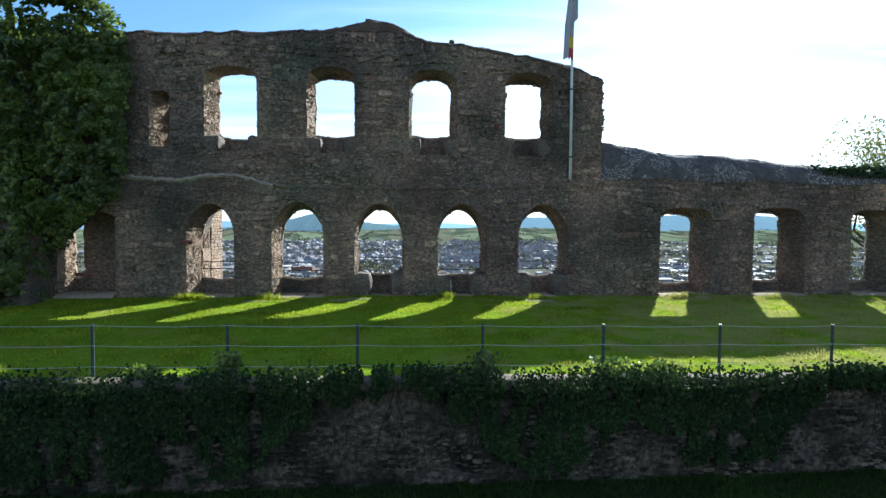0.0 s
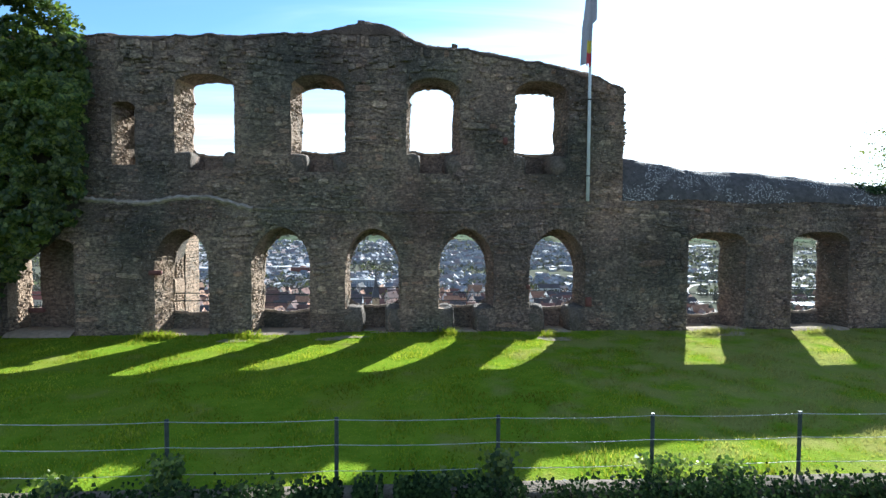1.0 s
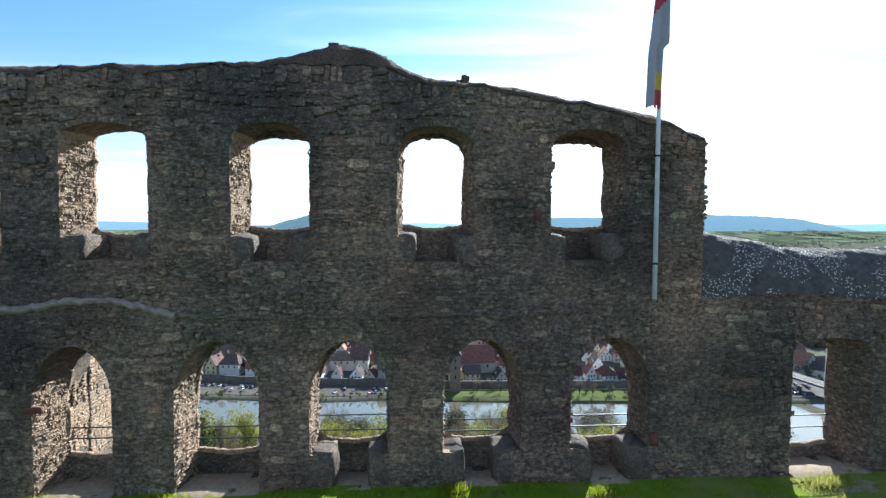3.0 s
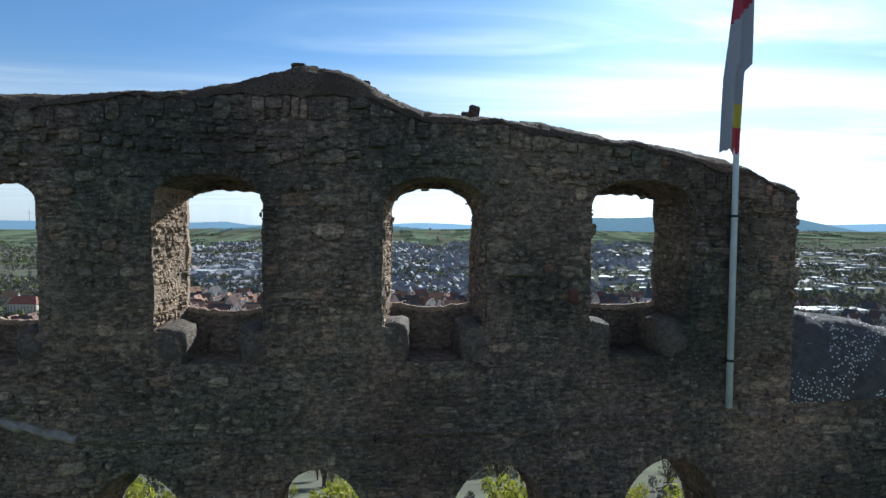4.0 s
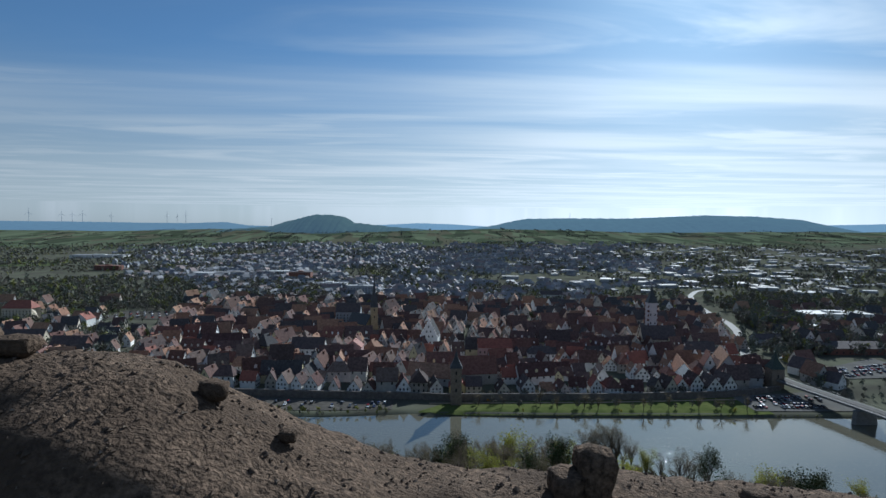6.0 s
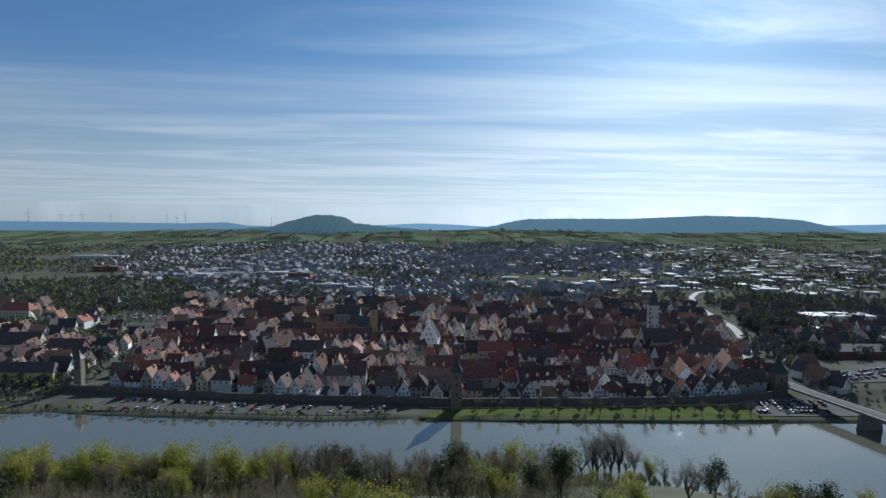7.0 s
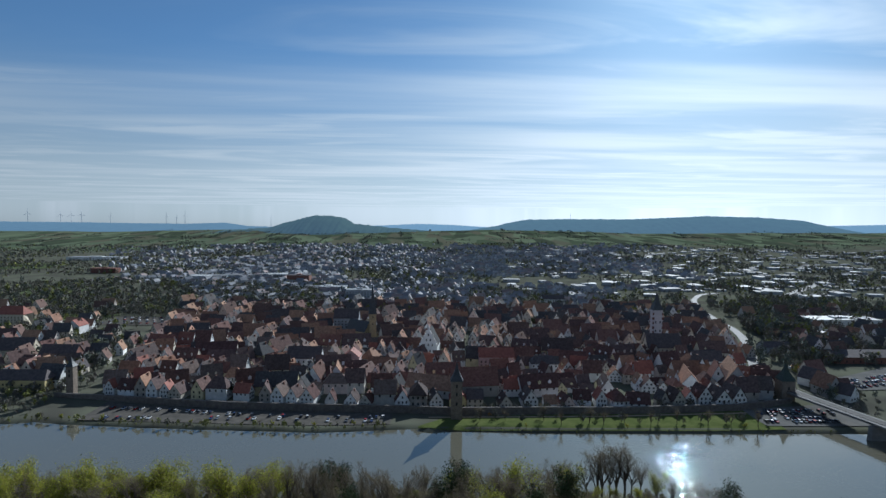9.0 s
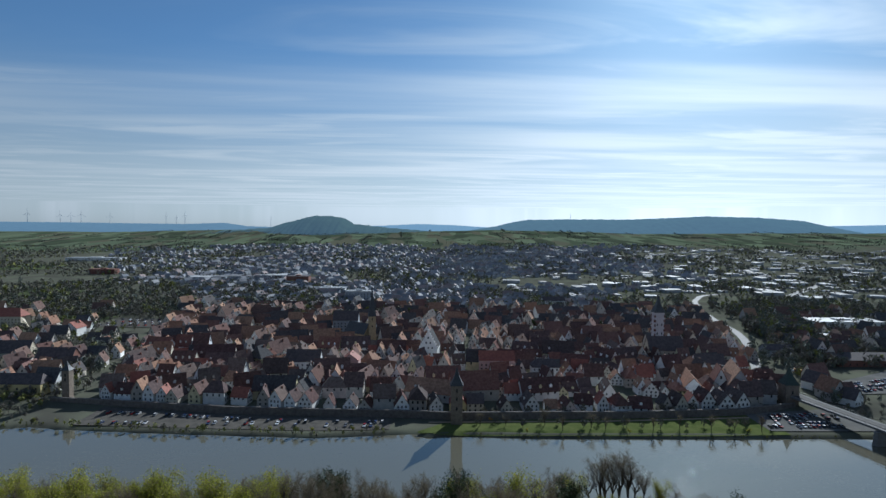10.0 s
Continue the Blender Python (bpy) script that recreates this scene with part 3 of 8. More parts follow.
def lay(x_from, x_to, z_from, z_to, edge, keys, heights, keep):
    z = z_from
    while z < z_to:
        h = r.choice(heights)
        x = x_from + r.uniform(0, 0.3)
        while x < x_to:
            hh = h * r.uniform(0.42, 1.08)
            d = hh * r.uniform(0.9, 2.4) if r.random() < 0.8 else (hh * r.uniform(0.6, 1.1) if r.random() < 0.6 else hh * r.uniform(3.0, 4.5))
            zz = z + bend(x, z) + r.uniform(0, h - hh)
            if x + d > x_to:
                d = x_to - x
            blocked = None
            for k in keys:
                b = BOXES[k]
                if b[0] < x + d and b[1] > x and b[2] < zz + hh and b[3] > zz:
                    for t in (0.0, 0.35, 0.7, 1.0):
                        if inside(RINGS[k], x + d * t, zz + hh * 0.1) or inside(RINGS[k], x + d * t, zz + hh * 0.9):
                            blocked = t if blocked is None else min(blocked, t)
            if blocked is not None and blocked > 0.5:
                d *= 0.6
                blocked = None
            if blocked is None and zz + hh < min(edge(x), edge(x + d)) + 0.02 and d > 0.05 and zz > -0.25:
                if fbm(x * 0.55, zz * 0.8, 20.0) > 0.12 and r.random() < 0.5:
                    x += d
                    continue
                deep = (r.uniform(0.012, 0.04) if r.random() < 0.72 else r.uniform(0.04, 0.085)) * (1.5 if zz > 8.9 else 1.2) * min(1.5, max(0.3, 0.85 + 1.3 * fbm(x * 0.7, zz * 0.9, 41.0)))
                keep(x, zz, stone_faces(Vector((x, FRONT - 0.001, zz)), U, V, W, d, hh, deep, r))
                # small chips above stones that do not fill the course
                if h - hh > 0.045 and r.random() < 0.7:
                    keep(x, zz, stone_faces(Vector((x + 0.01, FRONT - 0.001, zz + hh)), U, V, W, d * r.uniform(0.4, 0.9), h - hh, deep * 0.8, r))
                x += d
            else:
                x += 0.06 if blocked is not None else d
        z += h


def keep_high(x, z, verts):
    if -2.2 < x < 4.4 and z > 9.3 and len(singles) < 300:
        singles.append(verts)
    else:
        heap_high.add(verts)


HEIGHTS = (0.055, 0.07, 0.085, 0.10, 0.12, 0.15, 0.19, 0.24)
lay(WALL_L + 2.6, WALL_M - 0.01, -0.2, 10.7, lambda x: edge_high(x) - 0.28, KEYS_HIGH, HEIGHTS, keep_high)
lay(WALL_M + 0.02, WALL_R - 0.4, -0.2, 5.2, edge_low, KEYS_LOW, HEIGHTS, lambda x, z, verts: heap_low.add(verts))
# larger upright blocks under the cap
x = WALL_L + 2.6
while x < WALL_M - 0.3:
    d, h = r.uniform(0.10, 0.36), r.uniform(0.16, 0.42)
    keep_high(x, 9.5, stone_faces(Vector((x, FRONT - 0.001, min(edge_high(x), edge_high(x + d)) - h - r.uniform(-0.02, 0.05))), U, V, W, d, h, r.uniform(0.03, 0.075), r))
    x += d + (r.uniform(0.05, 0.3) if r.random() < 0.22 else 0)

# rings of thin stones over the openings, and the rough stones of their reveals
jamb_high, jamb_low = StoneHeap(), StoneHeap()
for key in OPENINGS:
    x0, x1, z0, spring, apex, power, seat = OPENINGS[key][:7]
    heap, jambs = (heap_low, jamb_low) if key.startswith("right") else (heap_high, jamb_high)
    arc = [p for p in LOOPS[key][0] if p[1] >= spring - 0.02]
    mid = Vector(((x0 + x1) / 2, 0, spring - 0.6))
    for (xa, za), (xb, zb) in zip(arc, arc[1:]):
        a, b = Vector((xa, FRONT - 0.001, za)), Vector((xb, FRONT - 0.001, zb))
        for t0, t1 in ((0.0, 0.5), (0.5, 1.0)):
            p, q = a.lerp(b, t0), a.lerp(b, t1)
            if (q - p).length < 0.03:
                continue
            out = ((p + q) / 2 - mid)
            out.y = 0
            out.normalize()
            along = (q - p).normalized()
            if r.random() < 0.8:
                heap.add(stone_faces(p + out * 0.005, along, out, W, (q - p).length, r.uniform(0.08, 0.2), r.uniform(0.008, 0.03), r))
    low = seat[0] if seat else z0
    for side in (0, 1):
        zz = low + 0.01
        top = spring + 0.25 * (apex - spring)
        while zz < top:
            h = r.choice((0.035, 0.05, 0.07, 0.1))
            yy = FRONT + 0.005 + r.uniform(0, 0.1)
            while yy < FRAME - 0.04:
                d = min(r.choice((0.05, 0.08, 0.12, 0.2)) * r.uniform(0.8, 1.3), FRAME - yy)
                if d > 0.04 and r.random() < 0.7:
                    depth = r.uniform(0.0, 0.015) if r.random() < 0.75 else r.uniform(0.015, 0.05)
                    xx = (x0, x1)[side]
                    if zz > spring:
                        c = (1 - ((zz + h - spring) / max(apex - spring, 0.1)) ** power) ** (1 / power) if zz + h < apex else 0
                        xx = (x0 + x1) / 2 + (-1, 1)[side] * (x1 - x0) / 2 * c
                    il_, ir_ = OPENINGS[key][8], OPENINGS[key][9]
                    xx += (yy + d / 2 - FRONT) / (FRAME - FRONT) * 0.9 * (splay(il_) if side == 0 else -splay(ir_))
                    slope = 0.9 * splay(il_ if side == 0 else ir_) / (FRAME - FRONT)
                    lie = Vector((slope if side == 0 else -slope, 1, 0)).normalized()
                    # left stones get the sunlit tone, right ones the plain rubble
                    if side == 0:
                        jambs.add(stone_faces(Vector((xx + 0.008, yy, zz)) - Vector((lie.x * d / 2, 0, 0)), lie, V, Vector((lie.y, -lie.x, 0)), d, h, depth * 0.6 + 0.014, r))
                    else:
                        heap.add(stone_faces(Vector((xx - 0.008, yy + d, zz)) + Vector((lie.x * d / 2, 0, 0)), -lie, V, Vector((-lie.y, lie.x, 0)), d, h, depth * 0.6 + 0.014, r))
                yy += d
            zz += h
    # ragged stones at the outer edge
    for x, zb in LOOPS[key][2][::1]:
        if r.random() < 0.6 and zb > z0 + 0.7:
            s = r.choice((0.02, 0.03, 0.04, 0.05, 0.06, 0.09))
            toward = Vector(((x0 + x1) / 2 - x, 0, (spring + z0) / 2 + 0.4 - zb)).normalized()
            sx, sz = s * r.uniform(0.8, 2.2), s * r.uniform(0.6, 1.6)
            jambs.add(stone_faces(Vector((x - sx / 2, FRAME + r.uniform(0.0, 0.12), zb - sz / 2)) + toward * r.uniform(-0.035, 0.0), U, V, W, sx, sz, 0.10, r))
# broken right end of the high wall
zz = 6.4
while zz < 9.0:
    h = r.uniform(0.09, 0.2)
    yy = FRONT
    while yy < BACK - 0.1:
        d = min(r.uniform(0.15, 0.45), BACK - yy)
        if zz + h < edge_high(WALL_M) + 0.05:
            heap_high.add(stone_faces(Vector((WALL_M - 0.01, yy, zz)), Vector((0, 1, 0)), V, Vector((1, 0, 0)), d, h, r.uniform(0.02, 0.16), r))
        yy += d
    zz += h
tagged(pydata("rubble_stones", heap_high.v, heap_high.f, M_STONE, wall_high), kind="stuff")
tagged(pydata("rubble_stones", heap_low.v, heap_low.f, M_STONE, wall_low), kind="stuff")
tagged(pydata("jamb_stones", jamb_high.v, jamb_high.f, M_JAMB_LIT, wall_high, "rough stones of the window reveals, coloured pale as if sunlit"), kind="stuff")
tagged(pydata("jamb_stones", jamb_low.v, jamb_low.f, M_JAMB_LIT, wall_low), kind="stuff")


def lump(name, centre, size, mat, parent=None, seed=0, rough=0.18, cuts=2, flat_bottom=True, smooth=True, label="", soft=0.32):
    """A worn block: a rounded box with uneven faces."""
    bm = bmesh.new()
    bmesh.ops.create_cube(bm, size=1.0)
    bmesh.ops.subdivide_edges(bm, edges=bm.edges, cuts=cuts, use_grid_fill=True)
    for v in bm.verts:
        c = v.co.copy()
        n = c.normalized() * 0.62
        c = c.lerp(n, soft)
        c += Vector((fbm(c.x * 2 + seed, c.y * 2, c.z * 2), fbm(c.x * 2, c.y * 2 + seed, c.z * 2), fbm(c.x * 2, c.y * 2, c.z * 2 + seed))) * rough * 0.5
        if flat_bottom and v.co.z < -0.45:
            c.z = -0.5
        v.co = Vector((c.x * size[0], c.y * size[1], c.z * size[2])) + Vector(centre)
    return part(name, bm, mat, parent, label, smooth)


# worn stone benches in the niches, one on each side
seed = 0
for key, o in OPENINGS.items():
    x0, x1, z0, spring, apex, power, seat = o[:7]
    if not seat:
        continue
    h, il, ir = seat
    for side, wide in ((0, il), (1, ir)):
        seed += 3.7
        cx = x0 + wide / 2 + 0.02 if side == 0 else x1 - wide / 2 - 0.02
        hb = h - z0 + 0.06
        lump("bench", (cx, 22.8, z0 + hb / 2 - 0.02), (wide + 0.12, 1.0, hb + 0.02), M_BENCH, wall_high, seed, 0.17, 5, label="rounded, worn stone window seat", soft=0.5)
# sill stones and floors of the niches
for key, o in OPENINGS.items():
    if key == "slit":
        continue
    x0, x1, z0, sill = o[0], o[1], o[2], o[7]
    wall = wall_low if key.startswith("right") else wall_high
    bm = bmesh.new()
    n = 26
    rows = []
    for i in range(n + 1):
        x = x0 + o[8] + 0.01 + (x1 - x0 - o[8] - o[9] - 0.02) * i / n
        sag = 0.05 * math.cos((i / n - 0.5) * 5) - 0.03 + 0.03 * fbm(x * 3, 2, 0) + 0.04 * fbm(x * 8, 5, 0)
        rows.append([bm.verts.new((x, y, sill + dz - sag)) for y, dz in ((FRAME - 0.05, -0.06), (FRAME - 0.01, 0.02), (FRAME + 0.06, 0.03), (FRAME + 0.13, 0.01), (FRAME + 0.3, -0.1))])
    for a, b in zip(rows, rows[1:]):
        for k in range(4):
            bm.faces.new((a[k], b[k], b[k + 1], a[k + 1]))
    bmesh.ops.recalc_face_normals(bm, faces=bm.faces)
    part("sill", bm, M_JAMB_LIT, wall, "pale worn sill of the parapet", smooth=True)
    if key.startswith(("lower", "right", "left")):
        bm = bmesh.new()
        rows = []
        il = o[6][1] if o[6] else 0.0
        ir = o[6][2] if o[6] else 0.0
        for i in range(9):
            x = x0 + il + (x1 - x0 - il - ir) * i / 8
            rows.append([bm.verts.new((x, y, z0 + 0.02 + dz + 0.015 * fbm(x * 3, y, 0))) for y, dz in ((FRONT - 0.35 + 0.12 * fbm(x * 2, 5, 1), -0.14), (FRONT - 0.1, 0.0), (22.8, 0.0), (FRAME - 0.05, 0.0))])
        for a, b in zip(rows, rows[1:]):
            for k in range(3):
                bm.faces.new((a[k], b[k], b[k + 1], a[k + 1]))
        part("niche_floor", bm, M_PAVE, wall, "sandy trodden floor of the niche", smooth=True)
# masonry behind the first arch, lit from the side
bm = bmesh.new()
box(bm, -9.2, -7.74, BACK + 0.004, 25.6, -0.8, 3.9)
part("buttress", bm, M_MORTAR, wall_high)
heap = StoneHeap()
zz = 0.2
while zz < 3.8:
    h = r.uniform(0.08, 0.2)
    yy = BACK + 0.02
    while yy < 25.5:
        d = min(r.uniform(0.15, 0.5), 25.6 - yy)
        heap.add(stone_faces(Vector((-7.745, yy, zz)), Vector((0, 1, 0)), V, Vector((1, 0, 0)), d, h, r.uniform(0.01, 0.04), r))
        yy += d
    zz += h
zz = 0.75
while zz < 3.0:
    h = r.uniform(0.06, 0.15)
    yy = FRAME + 0.12
    while yy < BACK - 0.03:
        d = min(r.uniform(0.1, 0.3), BACK - yy)
        heap.add(stone_faces(Vector((-7.85 + 0.09 * (yy - FRAME), yy, zz)), Vector((0, 1, 0)), V, Vector((1, 0, 0)), d, h, r.uniform(0.02, 0.06), r))
        yy += d
    zz += h
tagged(pydata("buttress_stones", heap.v, heap.f, M_JAMB_LIT, wall_high), kind="stuff")
# single red blocks and bright stones
for i, (x, zc, w, h) in enumerate(((-8.05, 2.26, 0.42, 0.16), (7.1, 1.2, 0.22, 0.34), (4.86, 1.75, 0.16, 0.14), (3.97, 6.95, 0.16, 0.25), (-11.9, 1.0, 0.5, 0.16))):
    lump("red_block", (x, FRONT - 0.02, zc), (w, 0.12, h), M_RED, wall_high if x < WALL_M else wall_low, 5.1 * i, 0.1, 2, False, label="red sandstone block in the rubble")
for i, (x, zc, w) in enumerate(((7.1, 2.17, 0.15), (7.3, 2.25, 0.12), (7.05, 1.97, 0.13))):
    lump("pale_stone", (x, FRONT - 0.03, zc), (w, 0.08, 0.07), M_SEAT, wall_high, 2.2 * i, 0.1, 1, False)

# broken string course between the storeys
ledge_z = curve_of([(-11.5, 4.78), (-9.5, 4.72), (-8.4, 4.62), (-7.2, 4.86), (-6.2, 4.85), (-5.4, 4.66), (-4.9, 4.52), (-4.4, 4.45), (0, 4.42), (4, 4.52), (6, 4.6), (8.2, 4.7)])
bm = bmesh.new()
rows = []
for x in frange(-11.5, 8.2, 0.12):
    out = (0.13 if x < -4.7 else 0.06) + 0.07 * fbm(x * 3.7, 8, 0)
    zc = ledge_z(x) + 0.06 * fbm(x * 2.2, 3, 0) + 0.05 * fbm(x * 7, 3, 0)
    rows.append([bm.verts.new((x, FRONT - dy, zc + dz)) for dy, dz in ((-0.02, 0.08 + 0.03 * fbm(x * 5, 1, 1)), (out * 0.5, 0.05), (out, 0.0), (out * 0.8, -0.05), (-0.02, -0.13))])
for a, b in zip(rows, rows[1:]):
    for k in range(4):
        bm.faces.new((a[k], b[k], b[k + 1], a[k + 1]))
course = part("string_course", bm, M_MORTAR, wall_high, "broken ledge between the two storeys")
course.data.materials.append(M_LEDGE)
for p in course.data.polygons:
    p.material_index = 1 if p.center.x < -4.75 else 0

# loose stones on the cap
for i, (x, y, zc, s) in enumerate(((-1.15, 23.3, 11.23, (0.25, 0.24, 0.15)), (-0.9, 23.32, 11.22, (0.2, 0.2, 0.09)), (0.12, 23.3, 10.97, (0.13, 0.14, 0.09)), (0.52, 23.25, 10.73, (0.09, 0.1, 0.06)),
                                   (2.24, 23.3, 10.44, (0.19, 0.2, 0.30)), (2.07, 23.3, 10.38, (0.18, 0.2, 0.17)), (3.22, 23.3, 10.28, (0.14, 0.13, 0.06)))):
    tagged(lump("loose_stone", (x, y, zc), s, M_CAP, None, 3.3 * i + 1, 0.3, 3, False, smooth=True, soft=0.4), "dark loose stone lying on the wall's mortar cap", "stone", "stones on the wall")

# coarse gravel bedded in the mortar of the high cap
M_GRIT = palette("cap_gravel", [(0.07, 0.054, 0.042), (0.10, 0.076, 0.058), (0.135, 0.10, 0.074), (0.19, 0.15, 0.115), (0.085, 0.066, 0.053)], 0.95, True, 30.0, 0.3, 0.0, 0.05)
g = np.random.default_rng(90)
pd, ph = [q[0] for q in PROFILE_HIGH], [q[1] for q in PROFILE_HIGH]
rings = []
for k in range(6000):
    x, t = g.uniform(-7.5, WALL_M - 0.1), g.uniform(0.5, 6.5)
    d, h = float(np.interp(t, range(9), pd)), float(np.interp(t, range(9), ph))
    e, c = edge_high(x), crest_high(x)
    centre = np.array([x, FRONT - 0.05 + d * (BACK - FRONT + 0.08), e - 0.02 + h * (c - e) + 0.05 * fbm(x * 1.3, d * 3, 3.0) + 0.024 * fbm(x * 4.5, d * 9, 6.0)])
    size = g.uniform(0.006, 0.015) * (1.7 if g.random() < 0.05 else 1.0)
    p = g.normal(0, 1, (6, 3)) * 0.18 + np.array([(1, 0, 0), (-1, 0, 0), (0, 1, 0), (0, -1, 0), (0, 0, 0.8), (0, 0, -0.8)])
    p = centre + p * size
    rings += [[p[i] for i in f] for f in ((0, 2, 4), (2, 1, 4), (1, 3, 4), (3, 0, 4), (2, 0, 5), (1, 2, 5), (3, 1, 5), (0, 3, 5))]
grit = bpy.data.meshes.new("cap_gravel")
grit.from_pydata([tuple(q) for f in rings for q in f], [], [(3 * i, 3 * i + 1, 3 * i + 2) for i in range(len(rings))])
tagged(part_mesh("cap_gravel", grit, M_GRIT, wall_high, "coarse gravel bedded in the mortar cap"), kind="stuff")

# iron rails across the lower openings
for key, o in OPENINGS.items():
    if not o[12]:
        continue
    rail = tagged(new("railing"), "two thin dark iron bars across a wall opening", "railing", "railings in the openings")
    for zr in o[12]:
        bm = bmesh.new()
        tube(bm, [(o[0] + o[8] - 0.05, FRAME + 0.02, zr), (o[1] - o[9] + 0.05, FRAME + 0.02, zr)], [0.018, 0.018], 6)
        part("bar", bm, M_STEEL, rail)

# ---- the terrace ----
lawn_z = lambda x, y: 0.1 - 0.02 * max(0, 20 - y) + 0.04 * fbm(x * 0.35, y * 0.35, 0) - 0.06 * max(0.0, min(1.0, (22.3 - y) / 2)) + 0.12 * max(0, min(1, (y - 21.6) / 0.7)) * 0.4
EDGE_Y = 10.55
edge_fall = lambda x: 0.02 - 0.0083 * x
level_lawn = lawn_z
lawn_z = lambda x, y: level_lawn(x, y) + (edge_fall(x) - 0.02) * max(0.0, min(1.0, (14.5 - y) / 3.5))
bm = bmesh.new()
xs, ys = frange(-30, 34, 0.4), frange(EDGE_Y - 0.1, 22.4, 0.3)
grid = [[bm.verts.new((x, y, lawn_z(x, y))) for x in xs] for y in ys]
for a, b in zip(grid, grid[1:]):
    for i in range(len(xs) - 1):
        bm.faces.new((a[i], a[i + 1], b[i + 1], b[i]))
lawn = tagged(part("lawn", bm, M_LAWN_SOIL, smooth=True), "green mown lawn of the castle terrace", "lawn", kind="structure")


def blades(name, count, area, height, mat, seed, keep=None):
    g = np.random.default_rng(seed)
    x = g.uniform(area[0], area[1], count)
    y = g.uniform(area[2], area[3], count)
    if keep:
        ok = np.array([keep(a, b) for a, b in zip(x, y)])
        x, y = x[ok], y[ok]
    n = len(x)
    z0 = np.array([lawn_z(a, b) for a, b in zip(x, y)]) - 0.01
    tall = np.array([0.45 + 1.3 * max(0.0, 0.3 + fbm(a * 0.9, b * 0.9, 4)) for a, b in zip(x, y)])
    h = g.uniform(0.5, 1.0, n) * height * tall
    a = g.uniform(0, np.pi, n)
    w = g.uniform(0.008, 0.016, n)
    lean = g.normal(0, 0.35, (n, 2)) * h[:, None]
    dx, dy = np.cos(a) * w, np.sin(a) * w
    pts = np.stack([np.stack([x - dx, y - dy, z0], 1), np.stack([x + dx, y + dy, z0], 1), np.stack([x + lean[:, 0], y + lean[:, 1], z0 + h], 1)], 1)
    return soup(name, pts, 3, mat)


tagged(blades("grass", 150000, (-15, 24, EDGE_Y, 22.25), 0.08, M_BLADE, 3), "short green grass blades on the terrace", "grass", kind="stuff")


def leaves(centres, normals, size, seed, droop=0.5):
    """Five-cornered leaf polygons at centres, facing roughly along normals. Returns (n, 5, 3)."""
    g = np.random.default_rng(seed)
    n = len(centres)
    nor = normals + g.normal(0, 0.45, (n, 3))
    nor /= np.linalg.norm(nor, axis=1)[:, None]
    down = np.tile(np.array([0, 0, -1.0]), (n, 1)) * droop + g.normal(0, 0.5, (n, 3))
    t = down - nor * (down * nor).sum(1)[:, None]
    t /= np.linalg.norm(t, axis=1)[:, None] + 1e-9
    s = np.cross(nor, t)
    sz = (size * g.uniform(0.6, 1.3, n))[:, None]
    shape = ((-0.5, 0.0), (-0.15, 0.55), (0.75, 0.0), (-0.15, -0.55), (-0.35, -0.2))
    return np.stack([centres + t * (a * sz) + s * (b * sz) + nor * (abs(b) * -0.15 * sz) for a, b in shape], 1)


# retaining wall
ret = tagged(new("retaining_wall"), "dark stone retaining wall under the fence, partly overgrown", "wall", kind="structure")
LOWER = -2.05
bm = bmesh.new()
box(bm, -32, 36, EDGE_Y + 0.02, EDGE_Y + 0.5, LOWER - 0.5, -0.12)
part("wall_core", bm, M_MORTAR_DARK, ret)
bm = bmesh.new()
rows = [[bm.verts.new((x, EDGE_Y + dy + 0.02 * fbm(x, dy, 0), edge_fall(x) + dz + 0.02 * fbm(x * 2, dz, 2))) for dy, dz in ((-0.06, -0.16), (-0.09, -0.04), (0.0, 0.02), (0.3, 0.03), (0.42, -0.06))] for x in frange(-32, 36, 0.35)]
for a, b in zip(rows, rows[1:]):
    for k in range(4):
        bm.faces.new((a[k], b[k], b[k + 1], a[k + 1]))
part("coping", bm, M_COPING, ret, smooth=True)
heap = StoneHeap()
ret_single = []
r = random.Random(5)
z = LOWER
while z < -0.2:
    h = r.choice((0.05, 0.065, 0.08, 0.10, 0.14))
    x = -13 + r.uniform(0, .3)
    while x < 15:
        d = h * r.uniform(0.8, 2.6)
        if fbm(x * 0.9, z * 1.3, 31.0) > 0.1 and r.random() < 0.8:
            x += d
            continue
        vs = stone_faces(Vector((x, EDGE_Y + 0.019, z + 0.3 * fbm(x * 0.6, z, 3) + r.uniform(-0.03, 0.03))), U, V, W, d, h * r.uniform(.5, 1.05), r.uniform(0.01, 0.09), r)
        if -2.2 < x < 1.6 and len(ret_single) < 150:
            ret_single.append(vs)
        else:
            heap.add(vs)
        x += d
    z += h
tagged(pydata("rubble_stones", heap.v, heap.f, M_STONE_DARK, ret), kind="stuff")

bm = bmesh.new()
rows = [[bm.verts.new((x, y, LOWER + 0.03 + 0.05 * fbm(x * 0.7, y * 0.7, 5))) for y in (-45, -20, -4, 4, 8, 10, EDGE_Y + 0.1)] for x in frange(-60, 64, 1.0)]
for a, b in zip(rows, rows[1:]):
    for k in range(6):
        bm.faces.new((a[k], b[k], b[k + 1], a[k + 1]))
tagged(part("lower_lawn", bm, M_GRASS_SHADE, smooth=True), "dark shaded grass below the retaining wall", "lawn", kind="structure")
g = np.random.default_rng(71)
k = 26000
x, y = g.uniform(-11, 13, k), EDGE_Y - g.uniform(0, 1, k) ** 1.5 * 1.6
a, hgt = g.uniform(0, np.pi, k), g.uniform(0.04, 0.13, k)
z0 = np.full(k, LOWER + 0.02)
